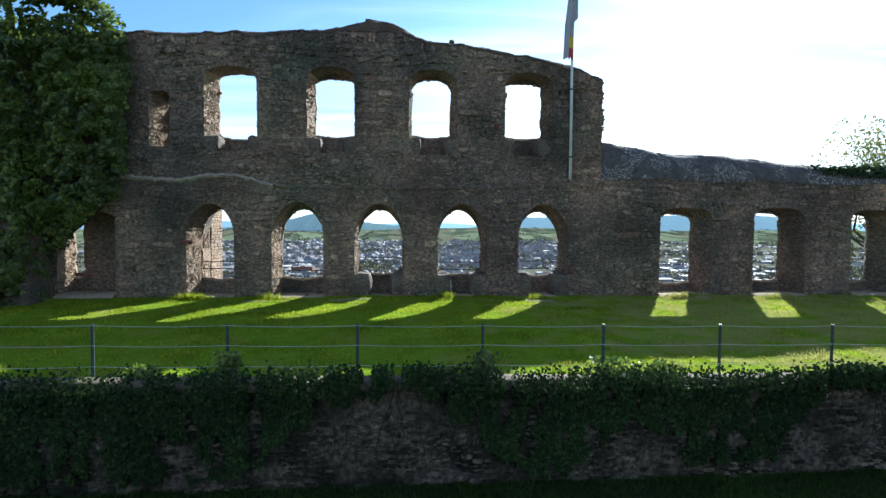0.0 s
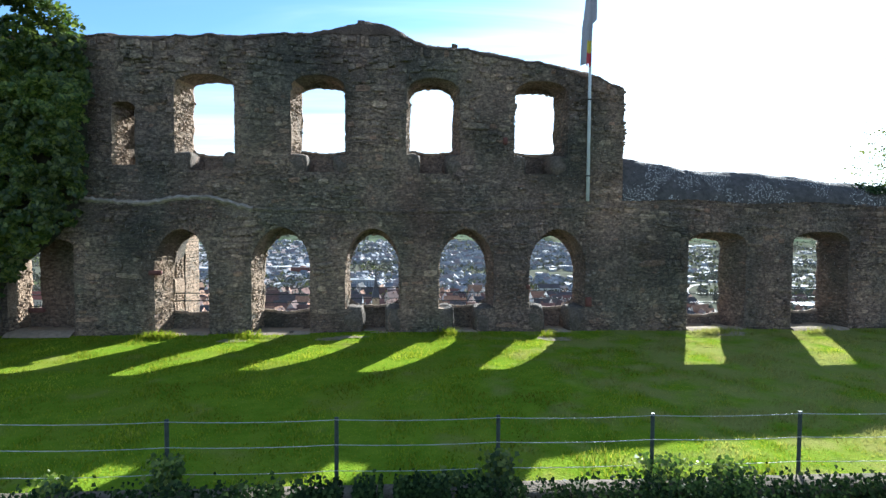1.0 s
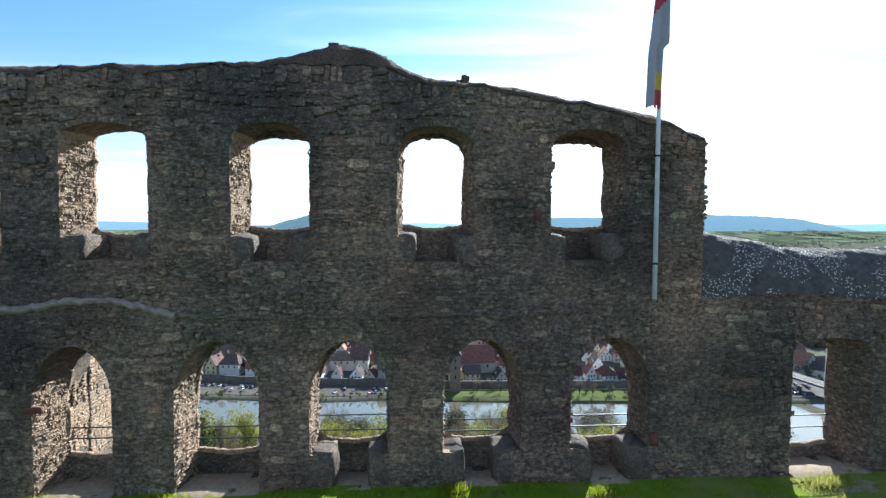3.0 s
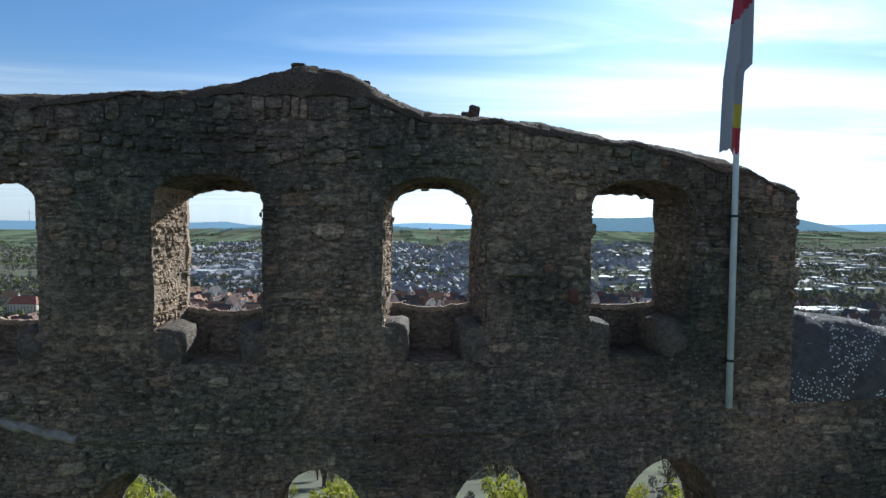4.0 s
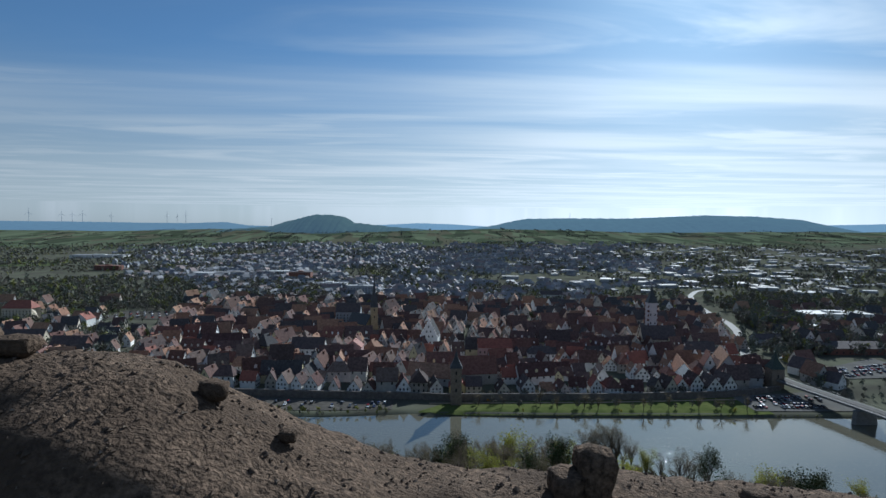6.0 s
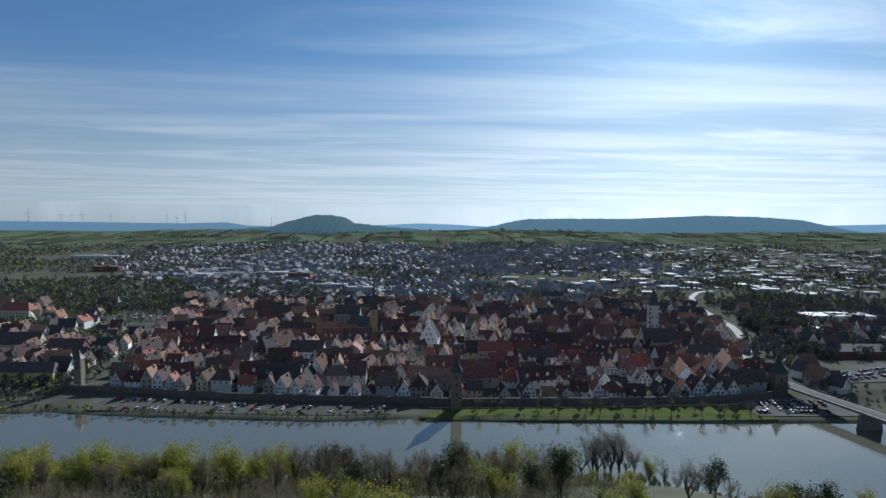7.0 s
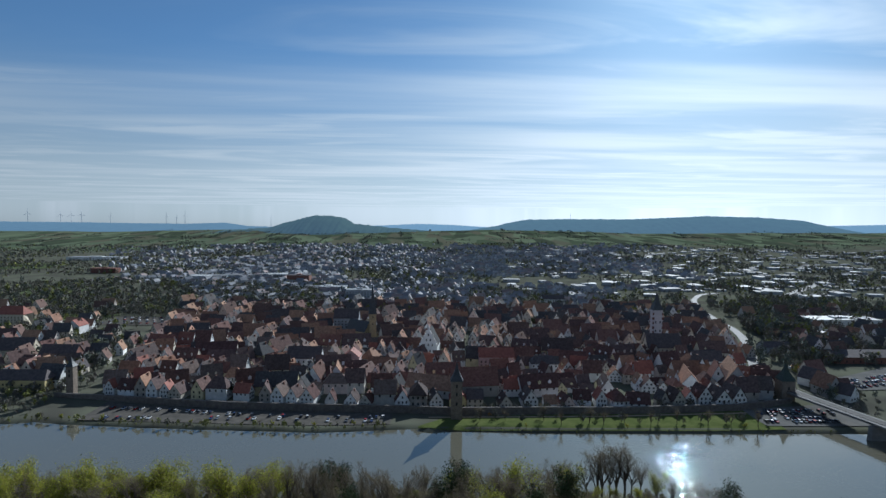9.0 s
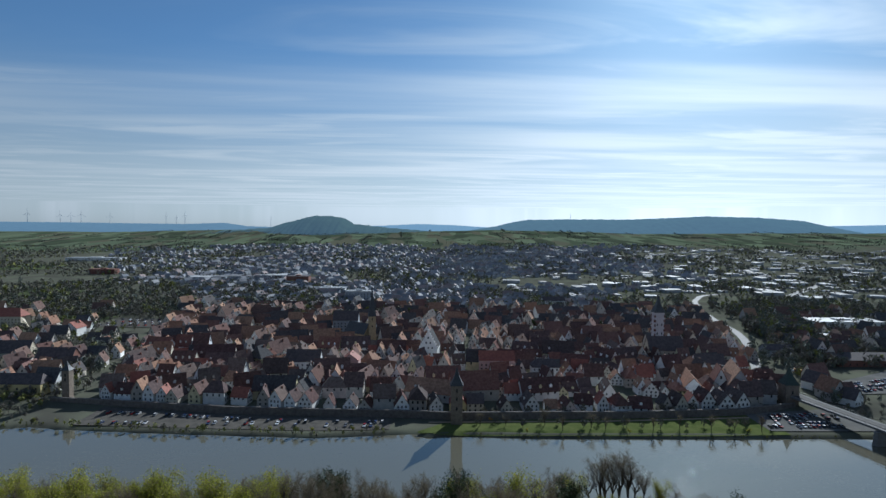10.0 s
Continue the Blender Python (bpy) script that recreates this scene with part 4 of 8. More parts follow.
tagged(soup("lower_grass", np.stack([np.stack([x - np.cos(a) * .01, y - np.sin(a) * .01, z0], 1), np.stack([x + np.cos(a) * .01, y + np.sin(a) * .01, z0], 1), np.stack([x + g.normal(0, .04, k), y + g.normal(0, .04, k), z0 + hgt], 1)], 1), 3, M_BLADE_SHADE), "short shaded grass under the retaining wall", "grass", kind="stuff")

# ivy over the retaining wall
g = np.random.default_rng(11)
n = 150000
x = g.uniform(-13, 16, n)
reach_at = ([-13, -7.2, -6.2, -5.0, -3.3, -2.4, -1.7, -0.9, -0.3, 0.0, 0.35, 1.0, 1.7, 2.1, 3.3, 3.9, 4.5, 5.3, 5.8, 7.6, 8.1, 9.0, 16],
            [2.2, 2.1, 1.75, 2.0, 1.9, 1.55, 0.8, 0.5, 0.3, 0.03, 0.35, 0.7, 1.25, 1.85, 1.95, 1.35, 1.0, 1.2, 1.8, 1.7, 0.8, 0.25, 0.2])
hang = np.interp(x, *reach_at) + np.array([0.32 * fbm(a * 1.6, 9.0, 3) + 0.22 * fbm(a * 5.0, 4.0, 3) for a in x])
reach = np.clip(hang, 0.0, 2.2)
u = g.uniform(0, 1, n) ** 0.8
z = 0.12 - u * reach
ok = (reach > 0.12) & (np.array([fbm(a * 2.5, b * 1.1, 5) for a, b in zip(x, z)]) > -0.42 + 0.3 * u)
x, z, u = x[ok], z[ok], u[ok]
thick = 0.10 + 0.28 * np.clip(1 - (0.15 - z) * 1.4, 0, 1)
y = EDGE_Y - 0.05 - g.uniform(0, 1, len(x)) * thick + np.clip((z + 0.05) * 2.0, 0, 1) * g.uniform(-0.1, 0.5, len(x))
z = z + np.clip(g.normal(0.07, 0.09, len(x)), 0, 0.35) * (z > -0.05)
pts = leaves(np.stack([x, y, z + edge_fall(x)], 1), np.tile(np.array([0.0, -1.0, 0.45]), (len(x), 1)), 0.055, 12)
ivy_ret = tagged(new("ivy_hedge"), "dark green ivy hanging over the retaining wall", "ivy")
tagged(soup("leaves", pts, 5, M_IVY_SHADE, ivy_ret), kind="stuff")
bm = bmesh.new()
r = random.Random(9)
for i in range(90):
    x0 = r.uniform(-13, 15)
    p = [(x0, EDGE_Y - 0.12, 0.02)]
    for k in range(7):
        p.append((p[-1][0] + r.uniform(-0.1, 0.1), EDGE_Y - 0.06 - r.uniform(0, 0.08), p[-1][2] - r.uniform(0.1, 0.3)))
    p = [q for q in p if q[2] > LOWER + 0.05]
    tube(bm, p, [0.012] * len(p), 4)
tagged(part("stem_tangle", bm, M_IVY_DARK, ivy_ret), kind="stuff")

# small shoots that climb the fence
# fence
POST_X = [-0.76 + 2.485 * k for k in range(-6, 9)]
fence = tagged(new("fence"), "low grey steel post fence with three wires", "fence")
bm = bmesh.new()
for k in range(1):
    tube(bm, [(0, 0, -0.15), (0, 0, 1.0)], [0.032, 0.032], 10)
    tube(bm, [(0, 0, 1.0), (0, 0, 1.012)], [0.036, 0.03], 10)
post_me = bpy.data.meshes.new("post")
bm.to_mesh(post_me); bm.free()
for x in POST_X:
    po = part_mesh("post", post_me, M_POST, fence)
    po.location = (x, 11.0, edge_fall(x))
for zw in (0.985, 0.6, 0.2):
    for xa, xb in zip(POST_X, POST_X[1:]):
        bm = bmesh.new()
        sag = 0.025
        tube(bm, [(xa + (xb - xa) * t, 10.97, zw + edge_fall(xa + (xb - xa) * t) - sag * 4 * t * (1 - t)) for t in (0, .2, .4, .6, .8, 1)], [0.005] * 6, 5)
        part("wire", bm, M_WIRE, fence)

# lawn-edge shoots
g = np.random.default_rng(17)
for xs_, hh, w_ in ((-3.2, 0.55, 0.25), (1.72, 0.5, 0.22), (-4.8, 0.3, 0.3), (4.3, 0.35, 0.5), (5.4, 0.25, 0.4), (0.9, 0.2, 0.4)):
    k = int(900 * hh)
    c = np.stack([xs_ + g.normal(0, w_ * 0.5, k), 10.85 + g.normal(0, 0.12, k), g.uniform(0, 1, k) ** 1.4 * hh], 1)
    shrub = tagged(new("ivy_shoot"), "leafy ivy shoot at the foot of the fence", "ivy", "ivy shoots at the fence")
    soup("leaves", leaves(c, np.tile(np.array([0.0, -0.8, 0.5]), (k, 1)), 0.07, int(1000 * hh) + k), 5, M_IVY, shrub)
    bm = bmesh.new()
    tube(bm, [(xs_, 10.85, -0.05), (xs_ + 0.03, 10.85, hh * 0.5), (xs_, 10.83, hh * 0.95)], [0.015, 0.01, 0.004], 5)
    part("stem", bm, M_IVY_DARK, shrub)
# trodden earth before the niches
for x0, y0, a, b_ in ((-5.3, 21.45, 0.55, 0.22), (-2.1, 21.45, 0.5, 0.2), (-1.4, 21.7, 0.6, 0.14), (5.6, 21.3, 0.6, 0.45), (12.1, 21.6, 0.7, 0.3)):
    bm = bmesh.new()
    ring = []
    for k in range(18):
        t = math.tau * k / 18
        s = 1 + 0.35 * fbm(x0 + math.cos(t) * 1.5, math.sin(t) * 1.5, 3)
        px, py = x0 + a * s * math.cos(t), y0 + b_ * s * math.sin(t)
        ring.append(bm.verts.new((px, py, lawn_z(px, py) + 0.006)))
    mid = bm.verts.new((x0, y0, lawn_z(x0, y0) + 0.02))
    for k in range(18):
        bm.faces.new((ring[k], ring[(k + 1) % 18], mid))
    tagged(part("bare_earth", bm, M_EARTH, smooth=True), "trodden sandy patch in the lawn", "earth", kind="structure")
# tufts at the foot of the wall
for xt, yt, k, s in ((-7.75, 21.85, 700, 0.28), (1.9, 21.9, 260, 0.2), (5.5, 21.6, 200, 0.15), (11.6, 21.7, 400, 0.35), (-5.0, 21.9, 200, 0.3), (15.6, 21.8, 150, 0.3)):
    x = xt + g.normal(0, s, k)
    y = yt + g.normal(0, 0.12, k)
    h = g.uniform(0.1, 0.3, k)
    a = g.uniform(0, np.pi, k)
    z0 = np.full(k, lawn_z(xt, yt))
    pts = np.stack([np.stack([x - np.cos(a) * .012, y - np.sin(a) * .012, z0], 1), np.stack([x + np.cos(a) * .012, y + np.sin(a) * .012, z0], 1), np.stack([x + g.normal(0, .07, k), y + g.normal(0, .07, k), z0 + h], 1)], 1)
    tagged(soup("grass_tuft", pts, 3, M_BLADE), "tuft of long bright grass at the wall's foot", "grass", "grass tufts", kind="stuff")

# ---- ivy-grown stub of the side wall ----
stub = tagged(new("ivy_tower"), "tall stump of side wall smothered in thick green ivy", "ivy")


def ivy_shape(px, pz):
    """Half depth of the ivy mass at (x, z), or 0 outside it."""
    right = np.interp(pz, [0.3, 1.9, 2.4, 3.2, 3.9, 5.3, 6.9, 9.0, 10.0, 10.6, 11.2, 11.8], [-12.9, -12.7, -12.3, -11.3, -10.5, -9.95, -9.95, -9.9, -10.1, -10.8, -11.8, -12.6])
    left_ = np.interp(pz, [0.0, 4.5, 5.5, 11.8], [-19.0, -18.0, -14.6, -14.3])
    return right, left_


g = np.random.default_rng(31)
n = 95000
z = g.uniform(0.0, 11.7, n)
rx, lx = ivy_shape(None, z)
wob = np.array([fbm(0.0, b * 0.8, 2) for b in z])
x = lx + (rx + 0.35 * wob - lx) * g.uniform(0, 1, n)
t = np.clip(np.minimum((rx + 0.35 * wob) - x, x - lx) / 0.9, 0, 1)
lobes = np.array([fbm(a * 0.8, b * 0.8, 1.5) for a, b in zip(x, z)])
clump = np.array([fbm(a * 2.4, b * 2.4, 7.5, 2) for a, b in zip(x, z)])
keep = (clump + 0.25 * lobes > g.uniform(-0.5, 0.0, n)) & ((z < 9.3) | (g.uniform(0, 1, n) < 0.4))
x, z, t, rx, lobes, clump = x[keep], z[keep], t[keep], rx[keep], lobes[keep], clump[keep]
n = len(x)
bulge = 0.4 + 1.0 * np.sqrt(t) + 0.75 * lobes + 0.45 * clump
front_y = 22.3 - np.clip(bulge, 0.1, 2.2) * np.where(x < -12.9, 1.25, 1.0)
y = front_y + g.uniform(0, 0.35, n) ** 1.5
lean_n = np.stack([np.where(x > rx - 0.8, 0.5, 0.0), np.full(n, -1.0), np.where(z > 10, 0.9, 0.35)], 1)
pts = leaves(np.stack([x, y, z], 1), lean_n, 0.14, 33)
tagged(soup("leaves", pts, 5, M_IVY, stub), kind="stuff")
k = 26000
x = g.uniform(-19, -13.05, k)
z = g.uniform(-0.1, 4.4, k)
dense = np.array([fbm(a * 1.6, b * 1.6, 3.5) for a, b in zip(x, z)])
edge_x = -13.05 - 0.25 * np.sin(z * 3) - 0.3 * (z < 1.0)
ok = (dense > g.uniform(-0.7, 0.0, k)) & (x < edge_x)
c = np.stack([x, 20.75 - 0.45 * np.clip(dense, -0.6, 0.8) + g.uniform(-0.1, 0.15, k), z], 1)[ok]
soup("low_leaves", leaves(c, np.tile(np.array([0.2, -1.0, 0.4]), (len(c), 1)), 0.15, 36), 5, M_IVY, stub)
# top and back tufts
k = 1600
x = g.uniform(-14.3, -10.3, k)
z = np.interp(x, [-14.3, -13.0, -12.4, -11.5, -10.6, -10.0], [11.5, 11.8, 11.6, 11.2, 10.7, 10.2]) + g.normal(0, 0.16, k)
y = g.uniform(20.7, 22.6, k)
soup("top_leaves", leaves(np.stack([x, y, z], 1), np.tile(np.array([0, -0.3, 1.0]), (k, 1)), 0.15, 35), 5, M_IVY, stub)
# Dark hull added inside the ivy: blocks light and darkens the gaps.
bm = bmesh.new()
rows = []
for zz in frange(-0.3, 9.6, 0.4):
    rr, ll = ivy_shape(None, zz)
    row = []
    for i in range(13):
        a = math.pi * i / 12
        xx = (rr + ll) / 2 - (rr - 0.4 - ll) / 2 * math.cos(a)
        row.append(bm.verts.new((xx, 22.4 - 0.9 * math.sin(a) ** 0.5 - 0.2 * fbm(xx, zz, 6), zz)))
    rows.append(row)
for a, b in zip(rows, rows[1:]):
    for i in range(12):
        bm.faces.new((a[i], a[i + 1], b[i + 1], b[i]))
bm.faces.new(rows[-1])
part("ivy_hull", bm, M_IVY_DARK, stub, "dark hull inside the ivy that blocks light, for masonry and stems", smooth=True)
bm = bmesh.new()
box(bm, -19, -13.0, 20.9, 22.28, -0.4, 3.2)
part("stone_foot", bm, M_MORTAR, stub)

# ---- flagpole and flag ----
pole = tagged(new("flagpole"), "white metal flagpole strapped to the ruin, with a torn flag", "flagpole")
bm = bmesh.new()
tube(bm, [(6.96, 22.14, 4.85), (6.96, 22.14, 9.0), (6.96, 22.14, 14.2)], [0.062, 0.055, 0.042], 12)
part("pole", bm, M_POLE, pole, smooth=True)
for zc in (5.72, 8.42):
    bm = bmesh.new()
    tube(bm, [(6.96, 22.14, zc), (6.96, 22.14, zc + 0.05)], [0.075, 0.075], 12)
    box(bm, 6.94, 6.98, 22.16, 22.32, zc + 0.005, zc + 0.045)
    part("bracket", bm, M_STEEL, pole)
for k, (colour, cells) in enumerate((((0.34, 0.33, 0.36), lambda a, b: b < 0.53 + 0.1 * a and not (b < 0.10 and a > 0.5) and not (0.10 <= b < 0.2 and a > 0.5)),
                                     ((0.36, 0.05, 0.075), lambda a, b: b >= 0.53 + 0.1 * a),
                                     ((0.5, 0.4, 0.06), lambda a, b: 0.10 <= b < 0.2 and a > 0.5),
                                     ((0.38, 0.05, 0.06), lambda a, b: b < 0.10 and a > 0.5))):
    mat = material(("flag_white", "flag_red", "flag_yellow", "flag_red_end")[k], colour, tuple(c * 0.9 for c in colour), 10, 0.8)
    bm = bmesh.new()
    NA, NB = 16, 60
    vs = {}
    for i in range(NA + 1):
        for j in range(NB + 1):
            a, b = i / NA, j / NB
            ragged = 0.12 * fbm(a * 6, 1, 2) if j == 0 else 0
            xl = np.interp(b, [0, 0.3, 0.45, 0.7, 1.0], [-0.40, -0.34, -0.26, -0.15, -0.07])
            xr = np.interp(b, [0, 0.3, 0.34, 0.36, 0.6, 1.0], [0.0, 0.02, 0.03, 0.17, 0.16, 0.1])
            vs[i, j] = (6.96 + xl + (xr - xl) * a, 22.03 + 0.05 * math.sin(a * 9 + b * 3), 9.62 + ragged + b * 4.3)
    used = {}
    for i in range(NA):
        for j in range(NB):
            if cells((i + .5) / NA, (j + .5) / NB):
                q = []
                for key in ((i, j), (i + 1, j), (i + 1, j + 1), (i, j + 1)):
                    if key not in used:
                        used[key] = bm.verts.new(vs[key])
                    q.append(used[key])
                bm.faces.new(q)
    flag = part("flag_cloth", bm, mat, pole, ("limp white flag cloth", "red top of the flag", "yellow flag stripe", "torn red flag end")[k], smooth=True)

# ---- the valley: a frame of its own, u to the right and v straight ahead of the flight ----
TURN_V = radians(4.73)
CT, ST = math.cos(TURN_V), math.sin(TURN_V)
WATER = -105.0


def at(u, v, z=0.0):
    return Vector((1.7 + u * CT + v * ST, 28.43 - u * ST + v * CT, z))


def placed(u, v, z, turn=0.0, scale=1.0):
    return Matrix.LocRotScale(at(u, v, z), Euler((0, 0, -TURN_V + turn)), (scale, scale, scale))


SHORE = [(-400, 336), (-268, 335), (-249, 339), (-223, 335), (-177, 331), (-128, 328), (-74, 325), (-31, 330), (-16, 332), (-12, 325), (6, 329), (56, 326), (157, 327), (243, 329), (420, 324)]
shore_far = curve_of(SHORE)
shore_near = curve_of([(-400, 236), (-120, 240), (20, 240), (45, 250), (85, 254), (92, 246), (108, 234), (130, 222), (170, 214), (400, 205)])
rise = curve_of([(-200, -2.05), (-17, -2.05), (-7, -2.05), (-3.5, -1.2), (10, -8), (40, -23), (100, -50), (180, -79), (215, -96), (235, -104.2), (238, -104.6)])
plain = curve_of([(300, -103.5), (352, -103.5), (368, -103.2), (376, -101.6), (700, -101), (1000, -99.5), (1500, -90), (2000, -73), (2500, -44), (2900, -20), (3400, -22), (4900, -40)])


def ground_z(u, v):
    near, far = shore_near(u), shore_far(u)
    if v <= near:
        k = 100 + (v - 100) * 138.0 / (near - 100) if v > 100 else v
        z = rise(min(k, 238))
        if v > 6:
            z += 1.2 * fbm(u * 0.03, v * 0.03, 0)
        return max(z, WATER + 0.4) if v > 6 else z
    if v < far:
        d = min(v - near, far - v)
        return WATER + 0.4 - min(3.0, d * 0.9)
    z = plain(v) - max(0, 1.6 - (v - far) * 0.5)
    if v > 800:
        z += min(1, (v - 800) / 1500) * (9 * fbm(u * 0.0012, v * 0.0012, 5) + 2.0)
        if v > 1500:
            z -= 20 * min(1.0, max(0.0, (-u / v - 0.30) / 0.3)) * min(1.0, (v - 1500) / 1200)
    return z


def field_material():
    """Meadow and ploughed strips in blocks, their own colours greyed to stand for haze."""
    m = material("valley_ground", (0.03, 0.045, 0.018), (0.065, 0.075, 0.032), 0.02, 1.0, spec=0.0)
    n, l = m.node_tree.nodes, m.node_tree.links
    b = n["Principled BSDF"]
    old = b.inputs["Base Color"].links[0].from_socket
    geo = n.new("ShaderNodeNewGeometry")
    mp = n.new("ShaderNodeMapping")
    mp.inputs["Scale"].default_value = (0.02, 0.006, 0.0)
    mp.inputs["Rotation"].default_value = (0, 0, radians(20))
    l.new(geo.outputs["Position"], mp.inputs[0])
    vo = n.new("ShaderNodeTexVoronoi")
    vo.inputs["Scale"].default_value = 1.0
    l.new(mp.outputs[0], vo.inputs["Vector"])
    bw = n.new("ShaderNodeSeparateColor")
    l.new(vo.outputs["Color"], bw.inputs[0])
    rp = n.new("ShaderNodeValToRGB")
    rp.color_ramp.interpolation = "CONSTANT"
    e = rp.color_ramp.elements
    for p, c in ((0.0, (0.07, 0.09, 0.06)), (0.25, (0.15, 0.182, 0.118)), (0.45, (0.055, 0.066, 0.05)), (0.6, (0.12, 0.115, 0.085)), (0.78, (0.122, 0.148, 0.10))):
        if p == 0.0:
            e[0].position, e[0].color = p, (*c, 1)
        else:
            k = e.new(p)
            k.color = (*c, 1)
    l.new(bw.outputs[0], rp.inputs[0])
    mx = n.new("ShaderNodeMix")
    mx.data_type = "RGBA"
    mx.inputs["Factor"].default_value = 0.75
    l.new(old, mx.inputs["A"])
    l.new(rp.outputs[0], mx.inputs["B"])
    sp = n.new("ShaderNodeSeparateXYZ")
    l.new(geo.outputs["Position"], sp.inputs[0])
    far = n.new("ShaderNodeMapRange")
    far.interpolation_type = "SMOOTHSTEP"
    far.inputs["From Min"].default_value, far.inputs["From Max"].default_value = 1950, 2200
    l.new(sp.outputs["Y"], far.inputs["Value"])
    # ground before the fields, lightened to soften its contrast as haze would
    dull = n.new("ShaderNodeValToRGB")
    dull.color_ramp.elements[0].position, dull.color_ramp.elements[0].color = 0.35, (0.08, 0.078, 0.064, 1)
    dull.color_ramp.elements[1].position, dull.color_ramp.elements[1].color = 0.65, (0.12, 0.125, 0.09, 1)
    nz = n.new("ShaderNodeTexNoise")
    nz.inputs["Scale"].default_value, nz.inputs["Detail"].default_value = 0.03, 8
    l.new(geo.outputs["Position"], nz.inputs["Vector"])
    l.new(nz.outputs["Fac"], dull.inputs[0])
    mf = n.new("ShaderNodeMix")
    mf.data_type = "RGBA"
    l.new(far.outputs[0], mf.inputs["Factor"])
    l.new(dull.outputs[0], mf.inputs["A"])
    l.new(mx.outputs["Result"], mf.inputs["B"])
    l.new(mf.outputs["Result"], b.inputs["Base Color"])
    return m


M_FIELD = field_material()
vs_rows = [-200, -120, -60, -30, -17, -10, -7, -3.5, 0, 4] + list(range(8, 236, 6)) + [235, 238, 242, 246, 250, 254, 258, 266] + list(range(280, 322, 12)) + [322, 325, 327, 329, 331, 333, 336, 340, 346, 352, 360, 368, 376, 390, 420] + list(range(460, 1000, 45)) + list(range(1000, 3000, 90)) + [3100, 3400, 3900, 4950]
us_unit = np.linspace(-1, 1, 121)
verts, faces = [], []
for v in vs_rows:
    half = 90 + 1.02 * max(v, 0) + 60 * (v > 100)
    for s in us_unit:
        u = s * half
        verts.append(tuple(at(u, v, ground_z(u, v))))
for i in range(len(vs_rows) - 1):
    for j in range(120):
        a = i * 121 + j
        faces.append((a, a + 1, a + 122, a + 121))
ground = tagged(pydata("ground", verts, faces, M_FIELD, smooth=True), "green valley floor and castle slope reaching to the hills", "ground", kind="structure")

# river
m = bpy.data.materials.new("river_water")
m.use_nodes = True
n, l = m.node_tree.nodes, m.node_tree.links
b = n["Principled BSDF"]
b.inputs["Base Color"].default_value = (0.115, 0.11, 0.082, 1)
b.inputs["Roughness"].default_value = 0.015
b.inputs["IOR"].default_value = 2.15
b.inputs["Specular Tint"].default_value = (1.0, 0.93, 0.81, 1)
geo = n.new("ShaderNodeNewGeometry")
mp = n.new("ShaderNodeMapping"); mp.inputs["Scale"].default_value = (0.5, 0.9, 1)
l.new(geo.outputs["Position"], mp.inputs[0])
n1 = n.new("ShaderNodeTexNoise"); n1.inputs["Scale"].default_value = 1.0; n1.inputs["Detail"].default_value = 1.5
l.new(mp.outputs[0], n1.inputs["Vector"])
n2 = n.new("ShaderNodeTexNoise"); n2.inputs["Scale"].default_value = 0.9; n2.inputs["Detail"].default_value = 3
mp2 = n.new("ShaderNodeMapping"); mp2.inputs["Scale"].default_value = (0.6, 1.4, 1)
l.new(geo.outputs["Position"], mp2.inputs[0]); l.new(mp2.outputs[0], n2.inputs["Vector"])
mr = n.new("ShaderNodeMapRange")
mr.inputs["From Min"].default_value, mr.inputs["From Max"].default_value = 0.56, 0.72
mr.inputs["To Min"].default_value, mr.inputs["To Max"].default_value = 0.018, 0.2
l.new(n2.outputs["Fac"], mr.inputs["Value"])
bp = n.new("ShaderNodeBump"); bp.inputs["Distance"].default_value = 0.8
l.new(mr.outputs[0], bp.inputs["Strength"])
l.new(n1.outputs["Fac"], bp.inputs["Height"])
l.new(bp.outputs[0], b.inputs["Normal"])
M_WATER = m
bm = bmesh.new()
bm.faces.new([bm.verts.new(at(u, v, WATER)) for u, v in ((-700, 195), (700, 195), (700, 345), (-700, 345))])
tagged(part("river", bm, M_WATER), "calm grey-green river between wooded banks", "river", kind="structure")


# hills behind the valley; a blue emission in them stands in for haze
def ridge(name, v, pts, depth, base, colour, label, haze_glow, rough_edge):
    line = curve_of(pts)
    u0, u1 = pts[0][0], pts[-1][0]
    verts, faces = [], []
    nu, steps = 240, (0.0, 0.12, 0.3, 0.55, 0.8, 0.94, 1.0)
    for i in range(nu + 1):
        u = u0 + (u1 - u0) * i / nu
        top = line(u) + rough_edge * (0.6 * fbm(u * 0.02, v, 0) + 0.5 * fbm(u * 0.11, v, 3))
        for k, t in enumerate(steps):
            h = base + (top - base) * (1 - (1 - t) ** 1.7)
            verts.append(tuple(at(u, v - depth * (1 - t), max(h, base) + (rough_edge * fbm(u * 0.05, t * 20, 2) if 0 < t < 1 else 0))))
        verts.append(tuple(at(u, v + 200, base)))
    w = len(steps) + 1
    for i in range(nu):
        for k in range(w - 1):
            a = i * w + k
            faces.append((a, a + w, a + w + 1, a + 1))
    mat = material(name + "_hazed_wood", tuple(c * 0.8 for c in colour), tuple(c * 1.2 for c in colour), 0.02, 1.0, spec=0.0)
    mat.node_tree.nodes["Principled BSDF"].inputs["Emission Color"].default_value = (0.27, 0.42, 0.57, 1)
    mat.node_tree.nodes["Principled BSDF"].inputs["Emission Strength"].default_value = haze_glow
    return tagged(pydata(name, verts, faces, mat, smooth=True), label, "hill", kind="structure")


